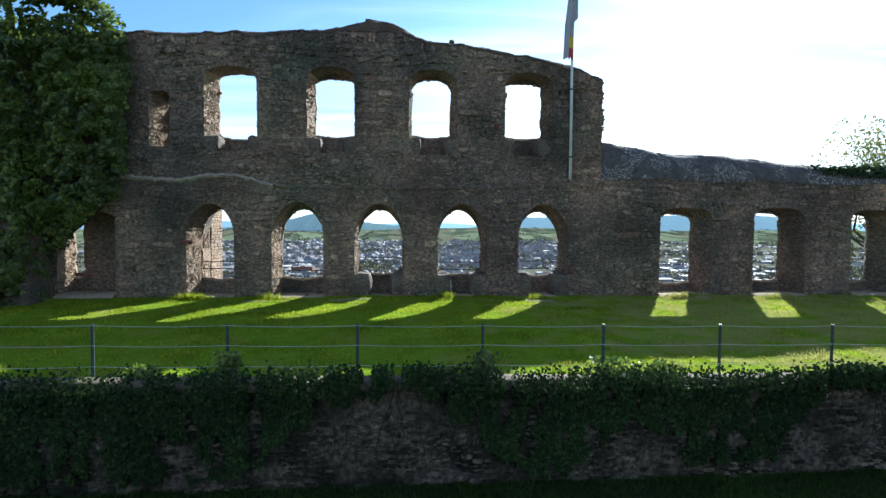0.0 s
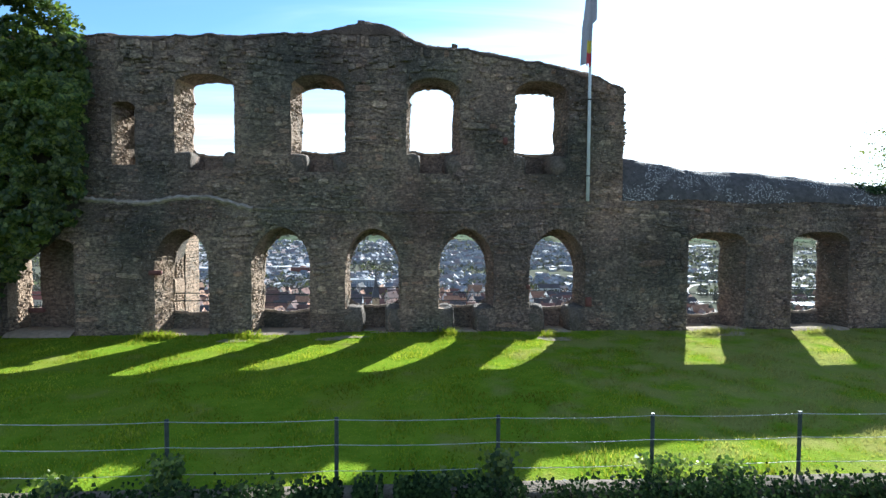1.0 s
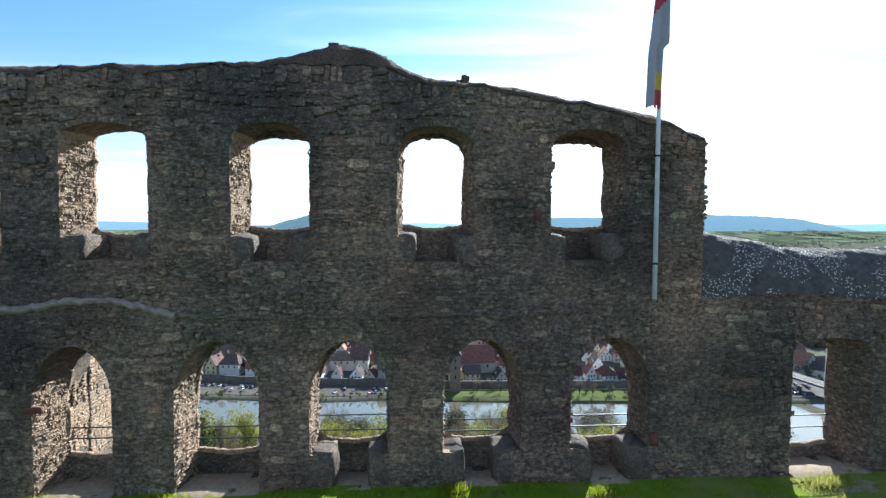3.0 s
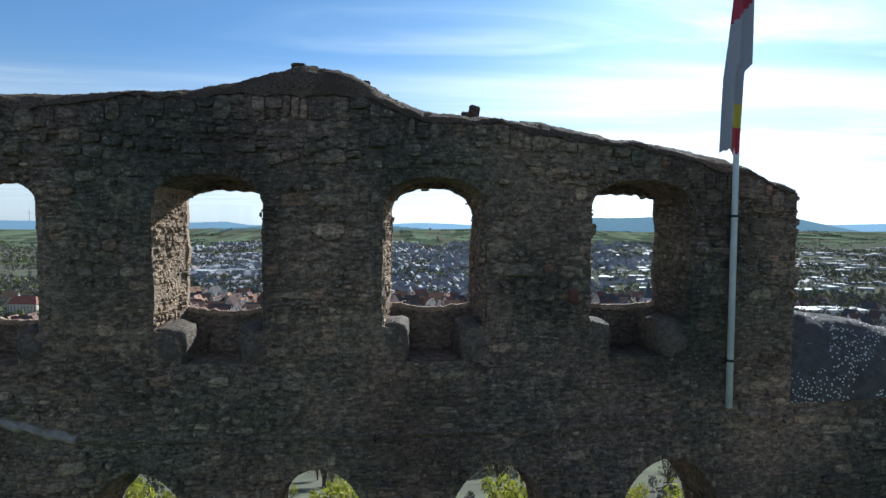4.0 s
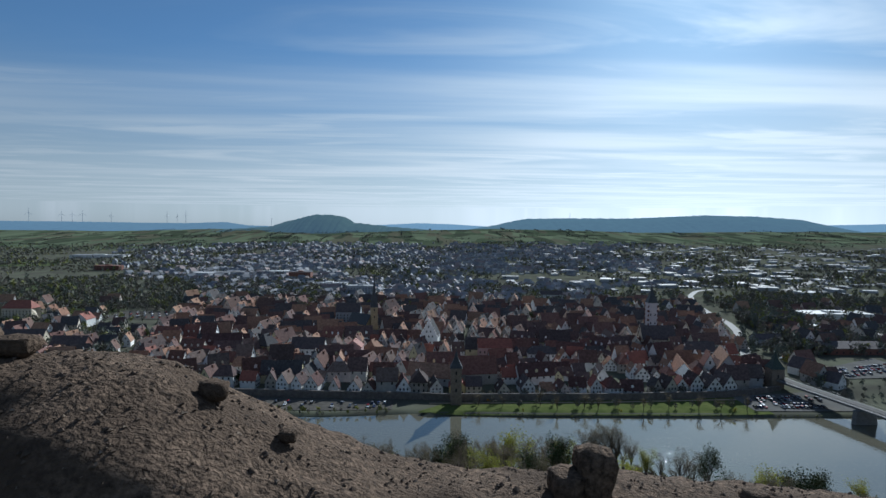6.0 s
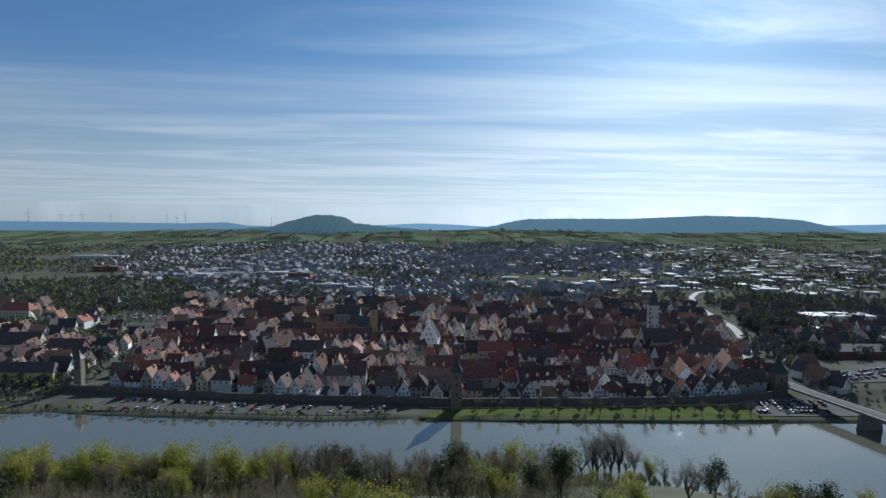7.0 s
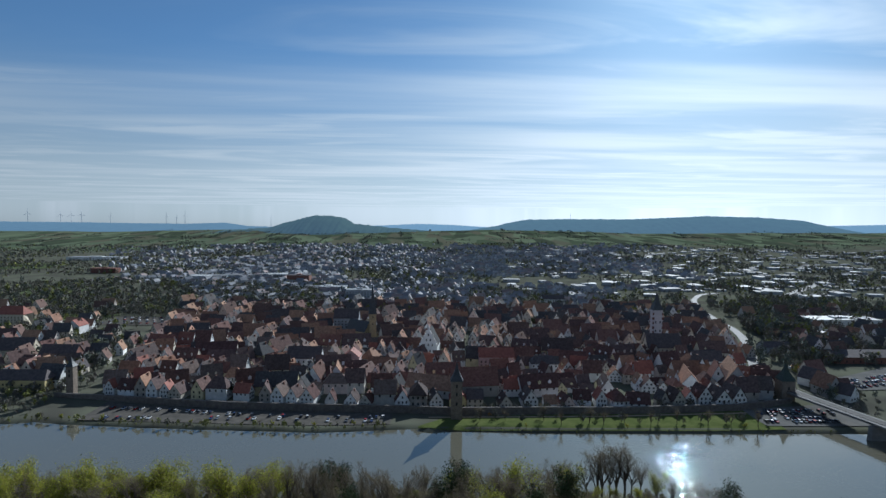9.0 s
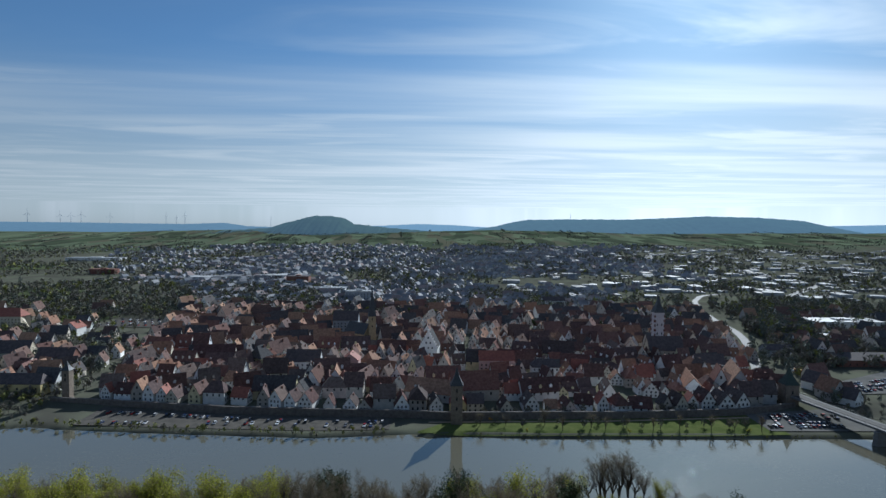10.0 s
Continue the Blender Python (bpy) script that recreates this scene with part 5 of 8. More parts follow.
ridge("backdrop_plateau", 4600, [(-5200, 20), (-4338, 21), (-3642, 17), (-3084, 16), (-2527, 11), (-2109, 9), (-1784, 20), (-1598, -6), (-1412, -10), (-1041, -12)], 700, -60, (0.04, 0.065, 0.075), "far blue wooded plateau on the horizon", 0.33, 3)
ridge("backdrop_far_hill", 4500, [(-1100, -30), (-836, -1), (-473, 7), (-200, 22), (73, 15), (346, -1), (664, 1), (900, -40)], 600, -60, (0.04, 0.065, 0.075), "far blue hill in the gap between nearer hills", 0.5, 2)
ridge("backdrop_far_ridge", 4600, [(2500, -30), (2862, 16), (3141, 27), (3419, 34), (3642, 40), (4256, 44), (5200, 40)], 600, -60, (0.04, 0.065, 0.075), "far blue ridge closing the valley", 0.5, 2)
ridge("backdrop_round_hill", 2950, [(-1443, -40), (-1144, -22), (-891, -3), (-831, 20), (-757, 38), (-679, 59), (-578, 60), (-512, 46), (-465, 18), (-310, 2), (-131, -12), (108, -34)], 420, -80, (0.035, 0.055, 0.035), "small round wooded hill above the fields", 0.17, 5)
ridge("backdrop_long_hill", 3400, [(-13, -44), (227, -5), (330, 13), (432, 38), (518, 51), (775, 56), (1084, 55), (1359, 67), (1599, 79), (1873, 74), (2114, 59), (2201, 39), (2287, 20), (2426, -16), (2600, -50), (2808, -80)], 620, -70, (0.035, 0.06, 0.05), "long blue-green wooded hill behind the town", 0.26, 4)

# wind turbines
M_WHITE = material("white_render", (0.68, 0.68, 0.66), (0.8, 0.79, 0.76), 0.5, 0.85)
bm = bmesh.new()
tube(bm, [(0, 0, -20), (0, 0, 88)], [2.2, 1.3], 8)
tower_me = bpy.data.meshes.new("tower"); bm.to_mesh(tower_me); bm.free()
bm = bmesh.new()
for k in range(3):
    a = math.radians(90 + 120 * k)
    tube(bm, [(0, -2, 88), (math.cos(a) * 14, -2, 88 + math.sin(a) * 14), (math.cos(a) * 40, -2, 88 + math.sin(a) * 40)], [1.0, 1.3, 0.3], 5)
rotor_me = bpy.data.meshes.new("rotor"); bm.to_mesh(rotor_me); bm.free()
M_TURBINE = material("turbine_grey", (0.42, 0.45, 0.48), (0.47, 0.5, 0.52), 0.1, 0.7)
for i, (u, s) in enumerate(((-3373, 1.0), (-3106, 0.85), (-3019, 0.85), (-2936, 0.9), (-2702, 0.75), (-2247, 0.8), (-2164, 0.7), (-2095, 0.95), (-1397, 0.6))):
    tb = tagged(new("wind_turbine"), "slender wind turbine on the far plateau", "wind turbine", "turbines on the plateau")
    part_mesh("tower", tower_me, M_TURBINE, tb)
    ro = part_mesh("rotor", rotor_me, M_TURBINE, tb)
    ro.rotation_euler = (0, 0, 0)
    tb.matrix_world = placed(u, 4550, 2, 0.2 * i, s)
mast = tagged(new("radio_mast"), "thin radio mast on the wooded hill", "mast")
bm = bmesh.new()
tube(bm, [(0, 0, -10), (0, 0, 34)], [1.2, 0.6], 6)
part("mast", bm, M_TURBINE, mast)
mast.matrix_world = placed(770, 3390, 54)

# ---- the town's riverside ----
M_ASPHALT = material("asphalt", (0.06, 0.058, 0.055), (0.10, 0.095, 0.09), 0.4, 0.9, spec=0.12)
M_GRAVEL = material("parking_gravel", (0.07, 0.066, 0.06), (0.12, 0.11, 0.097), 0.25, 0.95, spec=0.0)
M_LOT = material("pale_lot", (0.10, 0.10, 0.095), (0.17, 0.165, 0.155), 0.05, 0.95, spec=0.0)
M_MEADOW = material("meadow", (0.06, 0.08, 0.026), (0.11, 0.125, 0.046), 0.15, 0.95, spec=0.0)
M_TOWNWALL = material("town_wall_stone", (0.10, 0.09, 0.082), (0.19, 0.168, 0.15), 0.5, 0.92, 0.4, 2.0)


def sheet(name, pts, lift, mat, label, category, n=30):
    """A strip on the ground between a near and a far line of (u, v)."""
    near, far = pts
    bm = bmesh.new()
    a0, a1 = curve_of(near), curve_of(far)
    u0, u1 = near[0][0], near[-1][0]
    rows = []
    for i in range(n + 1):
        u = u0 + (u1 - u0) * i / n
        rows.append([bm.verts.new(at(u, v, ground_z(u, v) + lift)) for v in np.linspace(a0(u), a1(u), 5)])
    for a, b in zip(rows, rows[1:]):
        for k in range(4):
            bm.faces.new((a[k], b[k], b[k + 1], a[k + 1]))
    return tagged(part(name, bm, mat), label, category, kind="structure")


WALL_LINE = [(-262, 377), (-242, 375), (-194, 369), (-140, 361), (-84, 357.5), (-30, 356), (1, 353), (14, 352.5), (61, 355), (116, 356), (192, 363), (236, 376)]
sheet("parking_quay", ([(-222, 339), (-128, 334), (-74, 332), (-31, 335)], [(-222, 371), (-140, 359.5), (-84, 356), (-31, 354.5)]), 0.3, M_GRAVEL, "gravel riverside car park below the town wall", "car park")
sheet("meadow", ([(-14, 330.5), (0, 329), (56, 328), (157, 329), (205, 331)], [(-14, 332), (2, 347), (56, 353), (157, 358), (205, 366)]), 0.3, M_MEADOW, "sunny green riverside meadow", "meadow")
sheet("parking_east", ([(196, 336), (262, 337)], [(196, 366), (262, 374)]), 0.45, M_LOT, "gravel car park beside the bridge", "car park")
sheet("path", ([(-8, 346), (100, 350), (196, 358)], [(-8, 348), (100, 352), (196, 360)]), 0.4, M_PAVE, "pale footpath along the meadow", "path")


def road(name, pts, width, mat, label, lift=0.5):
    bm = bmesh.new()
    fine = []
    for (a, b), (c, d) in zip(pts, pts[1:]):
        fine += [(a + (c - a) * t, b + (d - b) * t) for t in np.linspace(0, 1, 8, endpoint=False)]
    fine.append(pts[-1])
    for _ in range(4):
        fine = [fine[0]] + [((p[0] + 2 * q[0] + s[0]) / 4, (p[1] + 2 * q[1] + s[1]) / 4) for p, q, s in zip(fine, fine[1:], fine[2:])] + [fine[-1]]
    rows = []
    for i, (u, v) in enumerate(fine):
        p, q = fine[max(i - 1, 0)], fine[min(i + 1, len(fine) - 1)]
        du, dv = q[0] - p[0], q[1] - p[1]
        k = math.hypot(du, dv) or 1
        nu, nv = -dv / k * width / 2, du / k * width / 2
        rows.append([bm.verts.new(at(u + nu * s, v + nv * s, max(ground_z(u + nu * s, v + nv * s), ground_z(u, v)) + lift)) for s in (-1, 0, 1)])
    for a, b in zip(rows, rows[1:]):
        for k in range(2):
            bm.faces.new((a[k], a[k + 1], b[k + 1], b[k]))
    return tagged(part(name, bm, mat), label, "road", kind="structure")


M_ROAD = material("worn_road", (0.09, 0.088, 0.086), (0.14, 0.137, 0.133), 0.2, 0.8, spec=0.25)
M_GREEN_FIELD = material("green_field", (0.08, 0.10, 0.05), (0.12, 0.135, 0.07), 0.03, 0.95, spec=0.0)
sheet("parking_yard", ([(300, 404), (372, 412)], [(300, 432), (372, 470)]), 0.5, M_LOT, "pale gravel yard with parked vehicles", "car park")
sheet("parking_yard_west", ([(-400, 640), (-320, 640)], [(-400, 700), (-320, 690)]), 0.6, M_GRAVEL, "car park behind the houses", "car park")
sheet("yard_east", ([(380, 560), (520, 575)], [(380, 582), (520, 640)]), 0.5, M_LOT, "pale yard between low halls", "yard")
sheet("field_west", ([(-560, 660), (-410, 655)], [(-560, 715), (-410, 712)]), 0.6, M_GREEN_FIELD, "green field beside the railway", "field")
sheet("field_slope", ([(-1080, 1290), (-930, 1300)], [(-1080, 1440), (-930, 1420)]), 1.0, M_GREEN_FIELD, "bright green field at the edge of the suburb", "field")
sheet("field_far", ([(-760, 880), (-600, 900)], [(-760, 1010), (-640, 1010)]), 0.8, M_GREEN_FIELD, "green field between road and woods", "field")
ROAD_BEND = [(240, 398), (259, 462), (290, 525), (318, 590), (334, 640), (342, 692), (362, 787), (394, 879), (436, 948), (480, 972)]
road("road_bend", ROAD_BEND, 8.5, M_ROAD, "pale main road that bends out of the town")
ROAD_POINTS = [(a + (c - a) * t / 6, b + (d - b) * t / 6) for (a, b), (c, d) in zip(ROAD_BEND[2:], ROAD_BEND[3:]) for t in range(6)]


def off_road(u, v, near=26):
    """True where nothing stands on the main road or close before it."""
    return not any(abs(u - a) < 11 and -near < v - b < 9 for a, b in ROAD_POINTS)


road("road_west", [(-525, 746), (-539, 800), (-585, 896), (-669, 1017), (-700, 1150)], 9, M_ROAD, "country road between fields and woods")
road("road_east", [(480, 860), (531, 891), (669, 1036), (842, 1208), (1000, 1300)], 14, M_ROAD, "pale road through the trading estate")
road("railway_bank", [(-900, 745), (-500, 730), (-250, 735), (100, 770)], 8, M_ASPHALT, "railway track bed behind the old town", 1.5)

# town wall
town_wall = tagged(new("town_wall"), "grey medieval town wall along the river", "wall", kind="structure")
for (ua, va), (ub, vb) in zip(WALL_LINE, WALL_LINE[1:]):
    bm = bmesh.new()
    rows = []
    for t in np.linspace(0, 1, 7):
        u, v = ua + (ub - ua) * t, va + (vb - va) * t
        h = -98.8 + 0.35 * fbm(u * 0.2, 3, 0)
        rows.append([bm.verts.new(at(u, v + dv, z)) for dv, z in ((-0.25, -104.5), (0.0, h - 0.4), (-0.15, h - 0.35), (-0.1, h), (0.9, h + 0.3), (1.9, h), (1.9, -104.5))])
    for a, b in zip(rows, rows[1:]):
        for k in range(6):
            bm.faces.new((a[k], b[k], b[k + 1], a[k + 1]))
    bmesh.ops.recalc_face_normals(bm, faces=bm.faces)
    part("wall_length", bm, M_TOWNWALL, town_wall)

# ---- houses ----
# Greys tile colours part way, putting some haze into the roofs.
def muted(colours, k=0.1):
    return [tuple((1 - k) * x + k * sum(c) / 3 for x in c) for c in colours]


M_ROOF = palette("roof_tiles", muted([(0.125, 0.066, 0.056), (0.085, 0.062, 0.058), (0.27, 0.13, 0.075), (0.075, 0.07, 0.072), (0.12, 0.062, 0.048), (0.31, 0.17, 0.10), (0.066, 0.066, 0.07), (0.15, 0.088, 0.075), (0.11, 0.086, 0.08), (0.21, 0.092, 0.068), (0.12, 0.08, 0.075), (0.17, 0.12, 0.10), (0.105, 0.055, 0.05)], 0.22), 0.8, False, 0.6, 0.3, 0.0, 0.04)
M_RENDER = palette("house_render", [(0.72, 0.72, 0.71), (0.46, 0.43, 0.36), (0.78, 0.78, 0.77), (0.36, 0.33, 0.29), (0.52, 0.44, 0.40), (0.6, 0.59, 0.57), (0.36, 0.36, 0.36), (0.56, 0.5, 0.31), (0.5, 0.47, 0.42), (0.66, 0.65, 0.62), (0.76, 0.76, 0.76)], 0.9, False, 0.3, 0.15)
M_GLASS = material("dark_window_pane", (0.02, 0.025, 0.03), (0.04, 0.045, 0.05), 0.5, 0.15)
M_BRICK = material("chimney_brick", (0.16, 0.08, 0.06), (0.24, 0.13, 0.10), 1.5, 0.9)
M_COPPER = material("green_copper", (0.035, 0.05, 0.045), (0.06, 0.08, 0.07), 0.8, 0.7)
M_SLATE = material("dark_slate", (0.045, 0.05, 0.055), (0.08, 0.085, 0.09), 0.8, 0.55)
M_SANDSTONE = material("tower_sandstone", (0.15, 0.125, 0.10), (0.25, 0.205, 0.165), 0.6, 0.9, 0.4, 2.0)


def gable_body(w, d, h, rh, hip=0.0):
    bm = bmesh.new()
    x, y = w / 2, d / 2
    pts = [(-x, -y, -3), (x, -y, -3), (x, y, -3), (-x, y, -3), (-x, -y, h), (x, -y, h), (x, y, h), (-x, y, h), (0, -y, h + rh), (0, y, h + rh)]
    v = [bm.verts.new(p) for p in pts]
    for f in ((0, 1, 5, 8, 4), (2, 3, 7, 9, 6), (1, 2, 6, 5), (3, 0, 4, 7), (3, 2, 1, 0)):
        bm.faces.new([v[i] for i in f])
    return bm


def gable_roof(w, d, h, rh, over=0.45, thick=0.28, hip=0.0):
    """A pitched roof of some thickness; hip shortens its ridge at both ends."""
    bm = bmesh.new()
    x, y = w / 2 + over, d / 2 + over
    drop = over * rh / (w / 2)
    prof = [(-x, h - drop), (0, h + rh + 0.05), (x, h - drop), (x, h - drop + thick), (0, h + rh + 0.05 + thick * 1.3), (-x, h - drop + thick)]
    a = [bm.verts.new((px, -y + (hip if px == 0 else 0), pz)) for px, pz in prof]
    b = [bm.verts.new((px, y - (hip if px == 0 else 0), pz)) for px, pz in prof]
    for i in range(6):
        j = (i + 1) % 6
        bm.faces.new((a[i], a[j], b[j], b[i]))
    if hip:
        for e in (a, b):
            bm.faces.new((e[3], e[4], e[5]))
            bm.faces.new((e[0], e[1], e[2]))
            bm.faces.new((e[0], e[2], e[3], e[5]))
    else:
        bm.faces.new((a[0], a[5], a[4], a[1])); bm.faces.new((a[1], a[4], a[3], a[2]))
        bm.faces.new((b[1], b[4], b[5], b[0])); bm.faces.new((b[2], b[3], b[4], b[1]))
    bmesh.ops.recalc_face_normals(bm, faces=bm.faces)
    return bm


bm = bmesh.new()
box(bm, -0.5, 0.5, -0.06, 0.02, -0.75, 0.75)
WINDOW_ME = bpy.data.meshes.new("window"); bm.to_mesh(WINDOW_ME); bm.free()
WINDOW_ME.materials.append(M_GLASS)
bm = bmesh.new()
box(bm, -0.4, 0.4, -0.4, 0.4, -1.0, 1.1)
box(bm, -0.5, 0.5, -0.5, 0.5, 1.1, 1.25)
CHIMNEY_ME = bpy.data.meshes.new("chimney"); bm.to_mesh(CHIMNEY_ME); bm.free()
CHIMNEY_ME.materials.append(M_BRICK)
bm = gable_body(1.5, 2.0, 0.9, 0.7)
DORMER_ME = bpy.data.meshes.new("dormer"); bm.to_mesh(DORMER_ME); bm.free()


def house(w, d, h, rh, windows, dormers, label, hip=0.0, side=(), wall=None, tiles=None):
    """A town house; its gable looks along -y, one eaves side along -x."""
    ho = tagged(new("house"), label, "house", "houses of the old town")
    body = gable_body(w, d, h, rh)
    if hip:
        for q in body.verts:
            if q.co.z > h + 0.1:
                q.co.y *= 1 - 2 * hip / d
    part("wall", body, wall or M_RENDER, ho)
    roof = part("roof", gable_roof(w, d, h, rh, hip=hip), tiles or M_ROOF, ho)
    ch = part_mesh("chimney", CHIMNEY_ME, None, roof)
    ch.location = (w * 0.12, d * 0.2, h + rh * 0.85)
    for x, z in windows:
        wi = part_mesh("window", WINDOW_ME, None, ho)
        wi.location = (x, -d / 2, z)
    for y, z in side:
        wi = part_mesh("window", WINDOW_ME, None, ho)
        wi.location, wi.rotation_euler = (-w / 2, y, z), (0, 0, -math.pi / 2)
    for s, y in dormers:
        do = part_mesh("dormer", DORMER_ME, M_RENDER, roof)
        do.location = (s * w * 0.28, y, h + rh * 0.35)
        do.rotation_euler = (0, 0, s * math.pi / 2)
    return ho


M_WALL_YELLOW = material("yellow_render", (0.44, 0.36, 0.17), (0.54, 0.45, 0.23), 0.4, 0.9)
M_WALL_CREAM = material("cream_render", (0.42, 0.37, 0.28), (0.52, 0.46, 0.36), 0.4, 0.9)
M_WALL_PINK = material("pink_render", (0.42, 0.29, 0.27), (0.50, 0.36, 0.33), 0.4, 0.9)
M_WALL_PALE = material("pale_render", (0.60, 0.60, 0.58), (0.72, 0.71, 0.69), 0.4, 0.9)
M_WALL_GREY = material("grey_cladding", (0.22, 0.24, 0.26), (0.32, 0.34, 0.36), 0.4, 0.7)
M_WALL_BRICK = material("dark_brick", (0.15, 0.075, 0.06), (0.22, 0.11, 0.085), 0.6, 0.9)
M_ROOF_DARK = material("dark_roof_tiles", (0.065, 0.058, 0.06), (0.12, 0.10, 0.10), 0.5, 0.7, spec=0.1)
M_ROOF_RED = material("red_roof_tiles", (0.2, 0.08, 0.062), (0.3, 0.12, 0.09), 0.5, 0.7, spec=0.1)
M_ROOF_FLAT = material("pale_roof_sheet", (0.2, 0.205, 0.21), (0.3, 0.305, 0.31), 0.15, 0.6, spec=0.2)
TYPES = [
    house(9.0, 13, 5.6, 7.2, [(-2.4, 1.8), (0, 4.6), (2.4, 1.8), (-2.4, 4.6), (2.4, 4.6), (0, 7.9)], [(-1, 1.0)], "rendered gabled town house with a steep tiled roof", 0, [(-4, 4.2), (0, 4.2), (4, 4.2)]),
    house(7.5, 12, 6.4, 6.4, [(-1.8, 2.0), (1.8, 2.0), (-1.8, 5.0), (1.8, 5.0), (0, 8.8)], [], "narrow rendered gabled town house with a steep roof", 0, [(-3, 4.8), (3, 4.8)]),
    house(11, 16, 6.8, 8.2, [(-3.2, 2.0), (0, 2.0), (3.2, 2.0), (-3.2, 5.2), (0, 5.2), (3.2, 5.2), (0, 9.6)], [(-1, 3.0), (-1, -3.0)], "broad rendered gabled house with dormers in its roof", 0, [(-5, 5.2), (0, 5.2), (5, 5.2)]),
    house(8.6, 21, 5.4, 6.2, [(-2, 1.8), (2, 1.8), (-2, 4.4), (2, 4.4)], [(-1, 6.0), (-1, 0.0), (-1, -6.0)], "long rendered house with a tiled roof", 0, [(-8, 4.2), (-4, 4.2), (0, 4.2), (4, 4.2), (8, 4.2)]),
    house(7.0, 9, 4.4, 5.6, [(-1.6, 1.8), (1.6, 1.8), (0, 5.8)], [], "small rendered gabled house with a tiled roof"),
    house(10.5, 14, 7.4, 5.4, [(-3, 2.2), (0, 2.2), (3, 2.2), (-3, 5.6), (0, 5.6), (3, 5.6)], [], "square rendered house with a hipped tiled roof", 4.2, [(-4, 5.6), (0, 5.6), (4, 5.6)]),
    house(12, 27, 6.0, 7.6, [(-3, 2.2), (3, 2.2), (0, 5.0)], [(-1, 8.0)], "large barn-like house under a long dark tiled roof", 0, [(-9, 3.8), (-3, 3.8), (3, 3.8), (9, 3.8)]),
    house(8.6, 12, 5.4, 6.6, [(-2.6, 1.7), (0, 1.7), (2.6, 1.7), (-2.6, 4.4), (0, 4.4), (2.6, 4.4), (-1.2, 7.4), (1.2, 7.4)], [(-1, 0.0)], "white rendered gabled house behind the town wall", 0, [(-4, 4.2), (0, 4.2), (4, 4.2)], M_WALL_PALE, M_ROOF),
    house(7.6, 11, 5.8, 5.6, [(-2.0, 1.8), (0.6, 1.8), (2.4, 1.8), (-2.0, 4.6), (0, 4.6), (2.0, 4.6), (0, 7.6)], [], "white rendered gabled house with a red roof", 0, [(-3, 4.4), (0, 4.4), (3, 4.4)], M_WALL_PALE, M_ROOF_RED),
]
TYPE_WIDTH = (9.0, 7.5, 11.0, 8.6, 7.0, 10.5, 12.0, 8.6, 7.6)
TYPE_LENGTH = (13, 12, 16, 21, 9, 14, 27, 12, 11)
LANDMARKS = [(9, 345, 13), (-12, 492, 17), (-78, 566, 26), (198, 517, 16), (238, 381, 14), (-254, 383, 8), (215, 520, 18), (-110, 452, 17), (-105, 618, 18), (-71, 443, 9), (80, 443, 14), (44, 456, 17), (219, 463, 14), (161, 817, 20), (167, 729, 16), (278, 412, 12), (15, 369, 12)]
r = random.Random(4)
wall_v = curve_of(WALL_LINE)
houses_made = 0
first_used = set()


joined_houses = []


def put_house(k, u, v, turn, scale=1.0, tall=1.0, long=1.0):
    global houses_made
    if houses_made >= 340:
        joined_houses.append((u, v, turn, scale * (0.95 + 0.05 * k)))
        return
    m = placed(u, v, ground_z(u, v), turn) @ Matrix.Diagonal((scale, scale * long, scale * tall, 1.0))
    if k not in first_used:
        first_used.add(k)
        TYPES[k].matrix_world = m
    else:
        copy_thing(TYPES[k], m)
    houses_made += 1


def in_road(u, v):
    return any(abs(u - a) < 14 and abs(v - b) < 14 for a, b in ((259, 470), (300, 510), (320, 543), (327, 590), (334, 634), (337, 665), (339, 692), (270, 430), (310, 505)))


def free(cu, cv, pad=0.0):
    return not (any(math.hypot(cu - a, cv - b) < c + pad for a, b, c in LANDMARKS) or in_road(cu, cv))


# front row along the town wall, most gables to the river
u = -232.0
while u < 222:
    k = r.choice((0, 1, 7, 8, 1, 7, 0, 5, 8, 4))
    across = r.random() < 0.28
    w = 1.05 * (TYPE_LENGTH[k] if across else TYPE_WIDTH[k]) + r.uniform(0.0, 1.8)
    if free(u + w / 2, 372, 4):
        put_house(k, u + w / 2, wall_v(u) + r.uniform(11, 17), (math.pi / 2 if across else 0) + r.uniform(-0.2, 0.2), r.uniform(0.92, 1.12), r.uniform(0.85, 1.08))
    u += w + (r.uniform(3, 7) if r.random() < 0.15 else 0)
# the blocks behind it, each with a slant of its own
row = 0
v = 393.0
while v < 775:
    row += 1
    left, right = -238 - 0.32 * (v - 385), 232 + 0.33 * (v - 385)
    u = left + r.uniform(0, 10)
    while u < right:
        k = r.choice((0, 0, 1, 2, 3, 4, 0, 2, 5, 1, 7, 6, 3, 8))
        lie = fbm(u * 0.012, v * 0.012, 4)
        across = r.random() < (0.5 + 0.9 * lie)
        s_ = r.choice((0.74, 0.82, 0.9, 1.0, 1.1, 1.2))
        w = 0.93 * s_ * (TYPE_LENGTH[k] if across else TYPE_WIDTH[k]) + r.uniform(-0.4, 1.6)
        cu, cv = u + w / 2, v + 7 * fbm(u * 0.01, row * 0.7, 2) + r.uniform(-3.5, 3.5)
        ok = free(cu, cv) and abs(cu - 12 - 0.06 * (cv - 350)) > 5 and abs(cu + 150 - 0.25 * (cv - 380)) > 3.5 and abs(cu - 130 + 0.1 * (cv - 380)) > 3.5
        if ok and r.random() > (0.32 if v > 640 else 0.09):
            put_house(k, cu, cv, (math.pi / 2 if across else 0) + 0.7 * lie + r.uniform(-0.22, 0.22), s_, r.uniform(0.8, 1.2), r.uniform(0.85, 1.15))
        u += w + (6 if r.random() < 0.10 else 0)
    v += 12.5 if row % 2 else 18.0
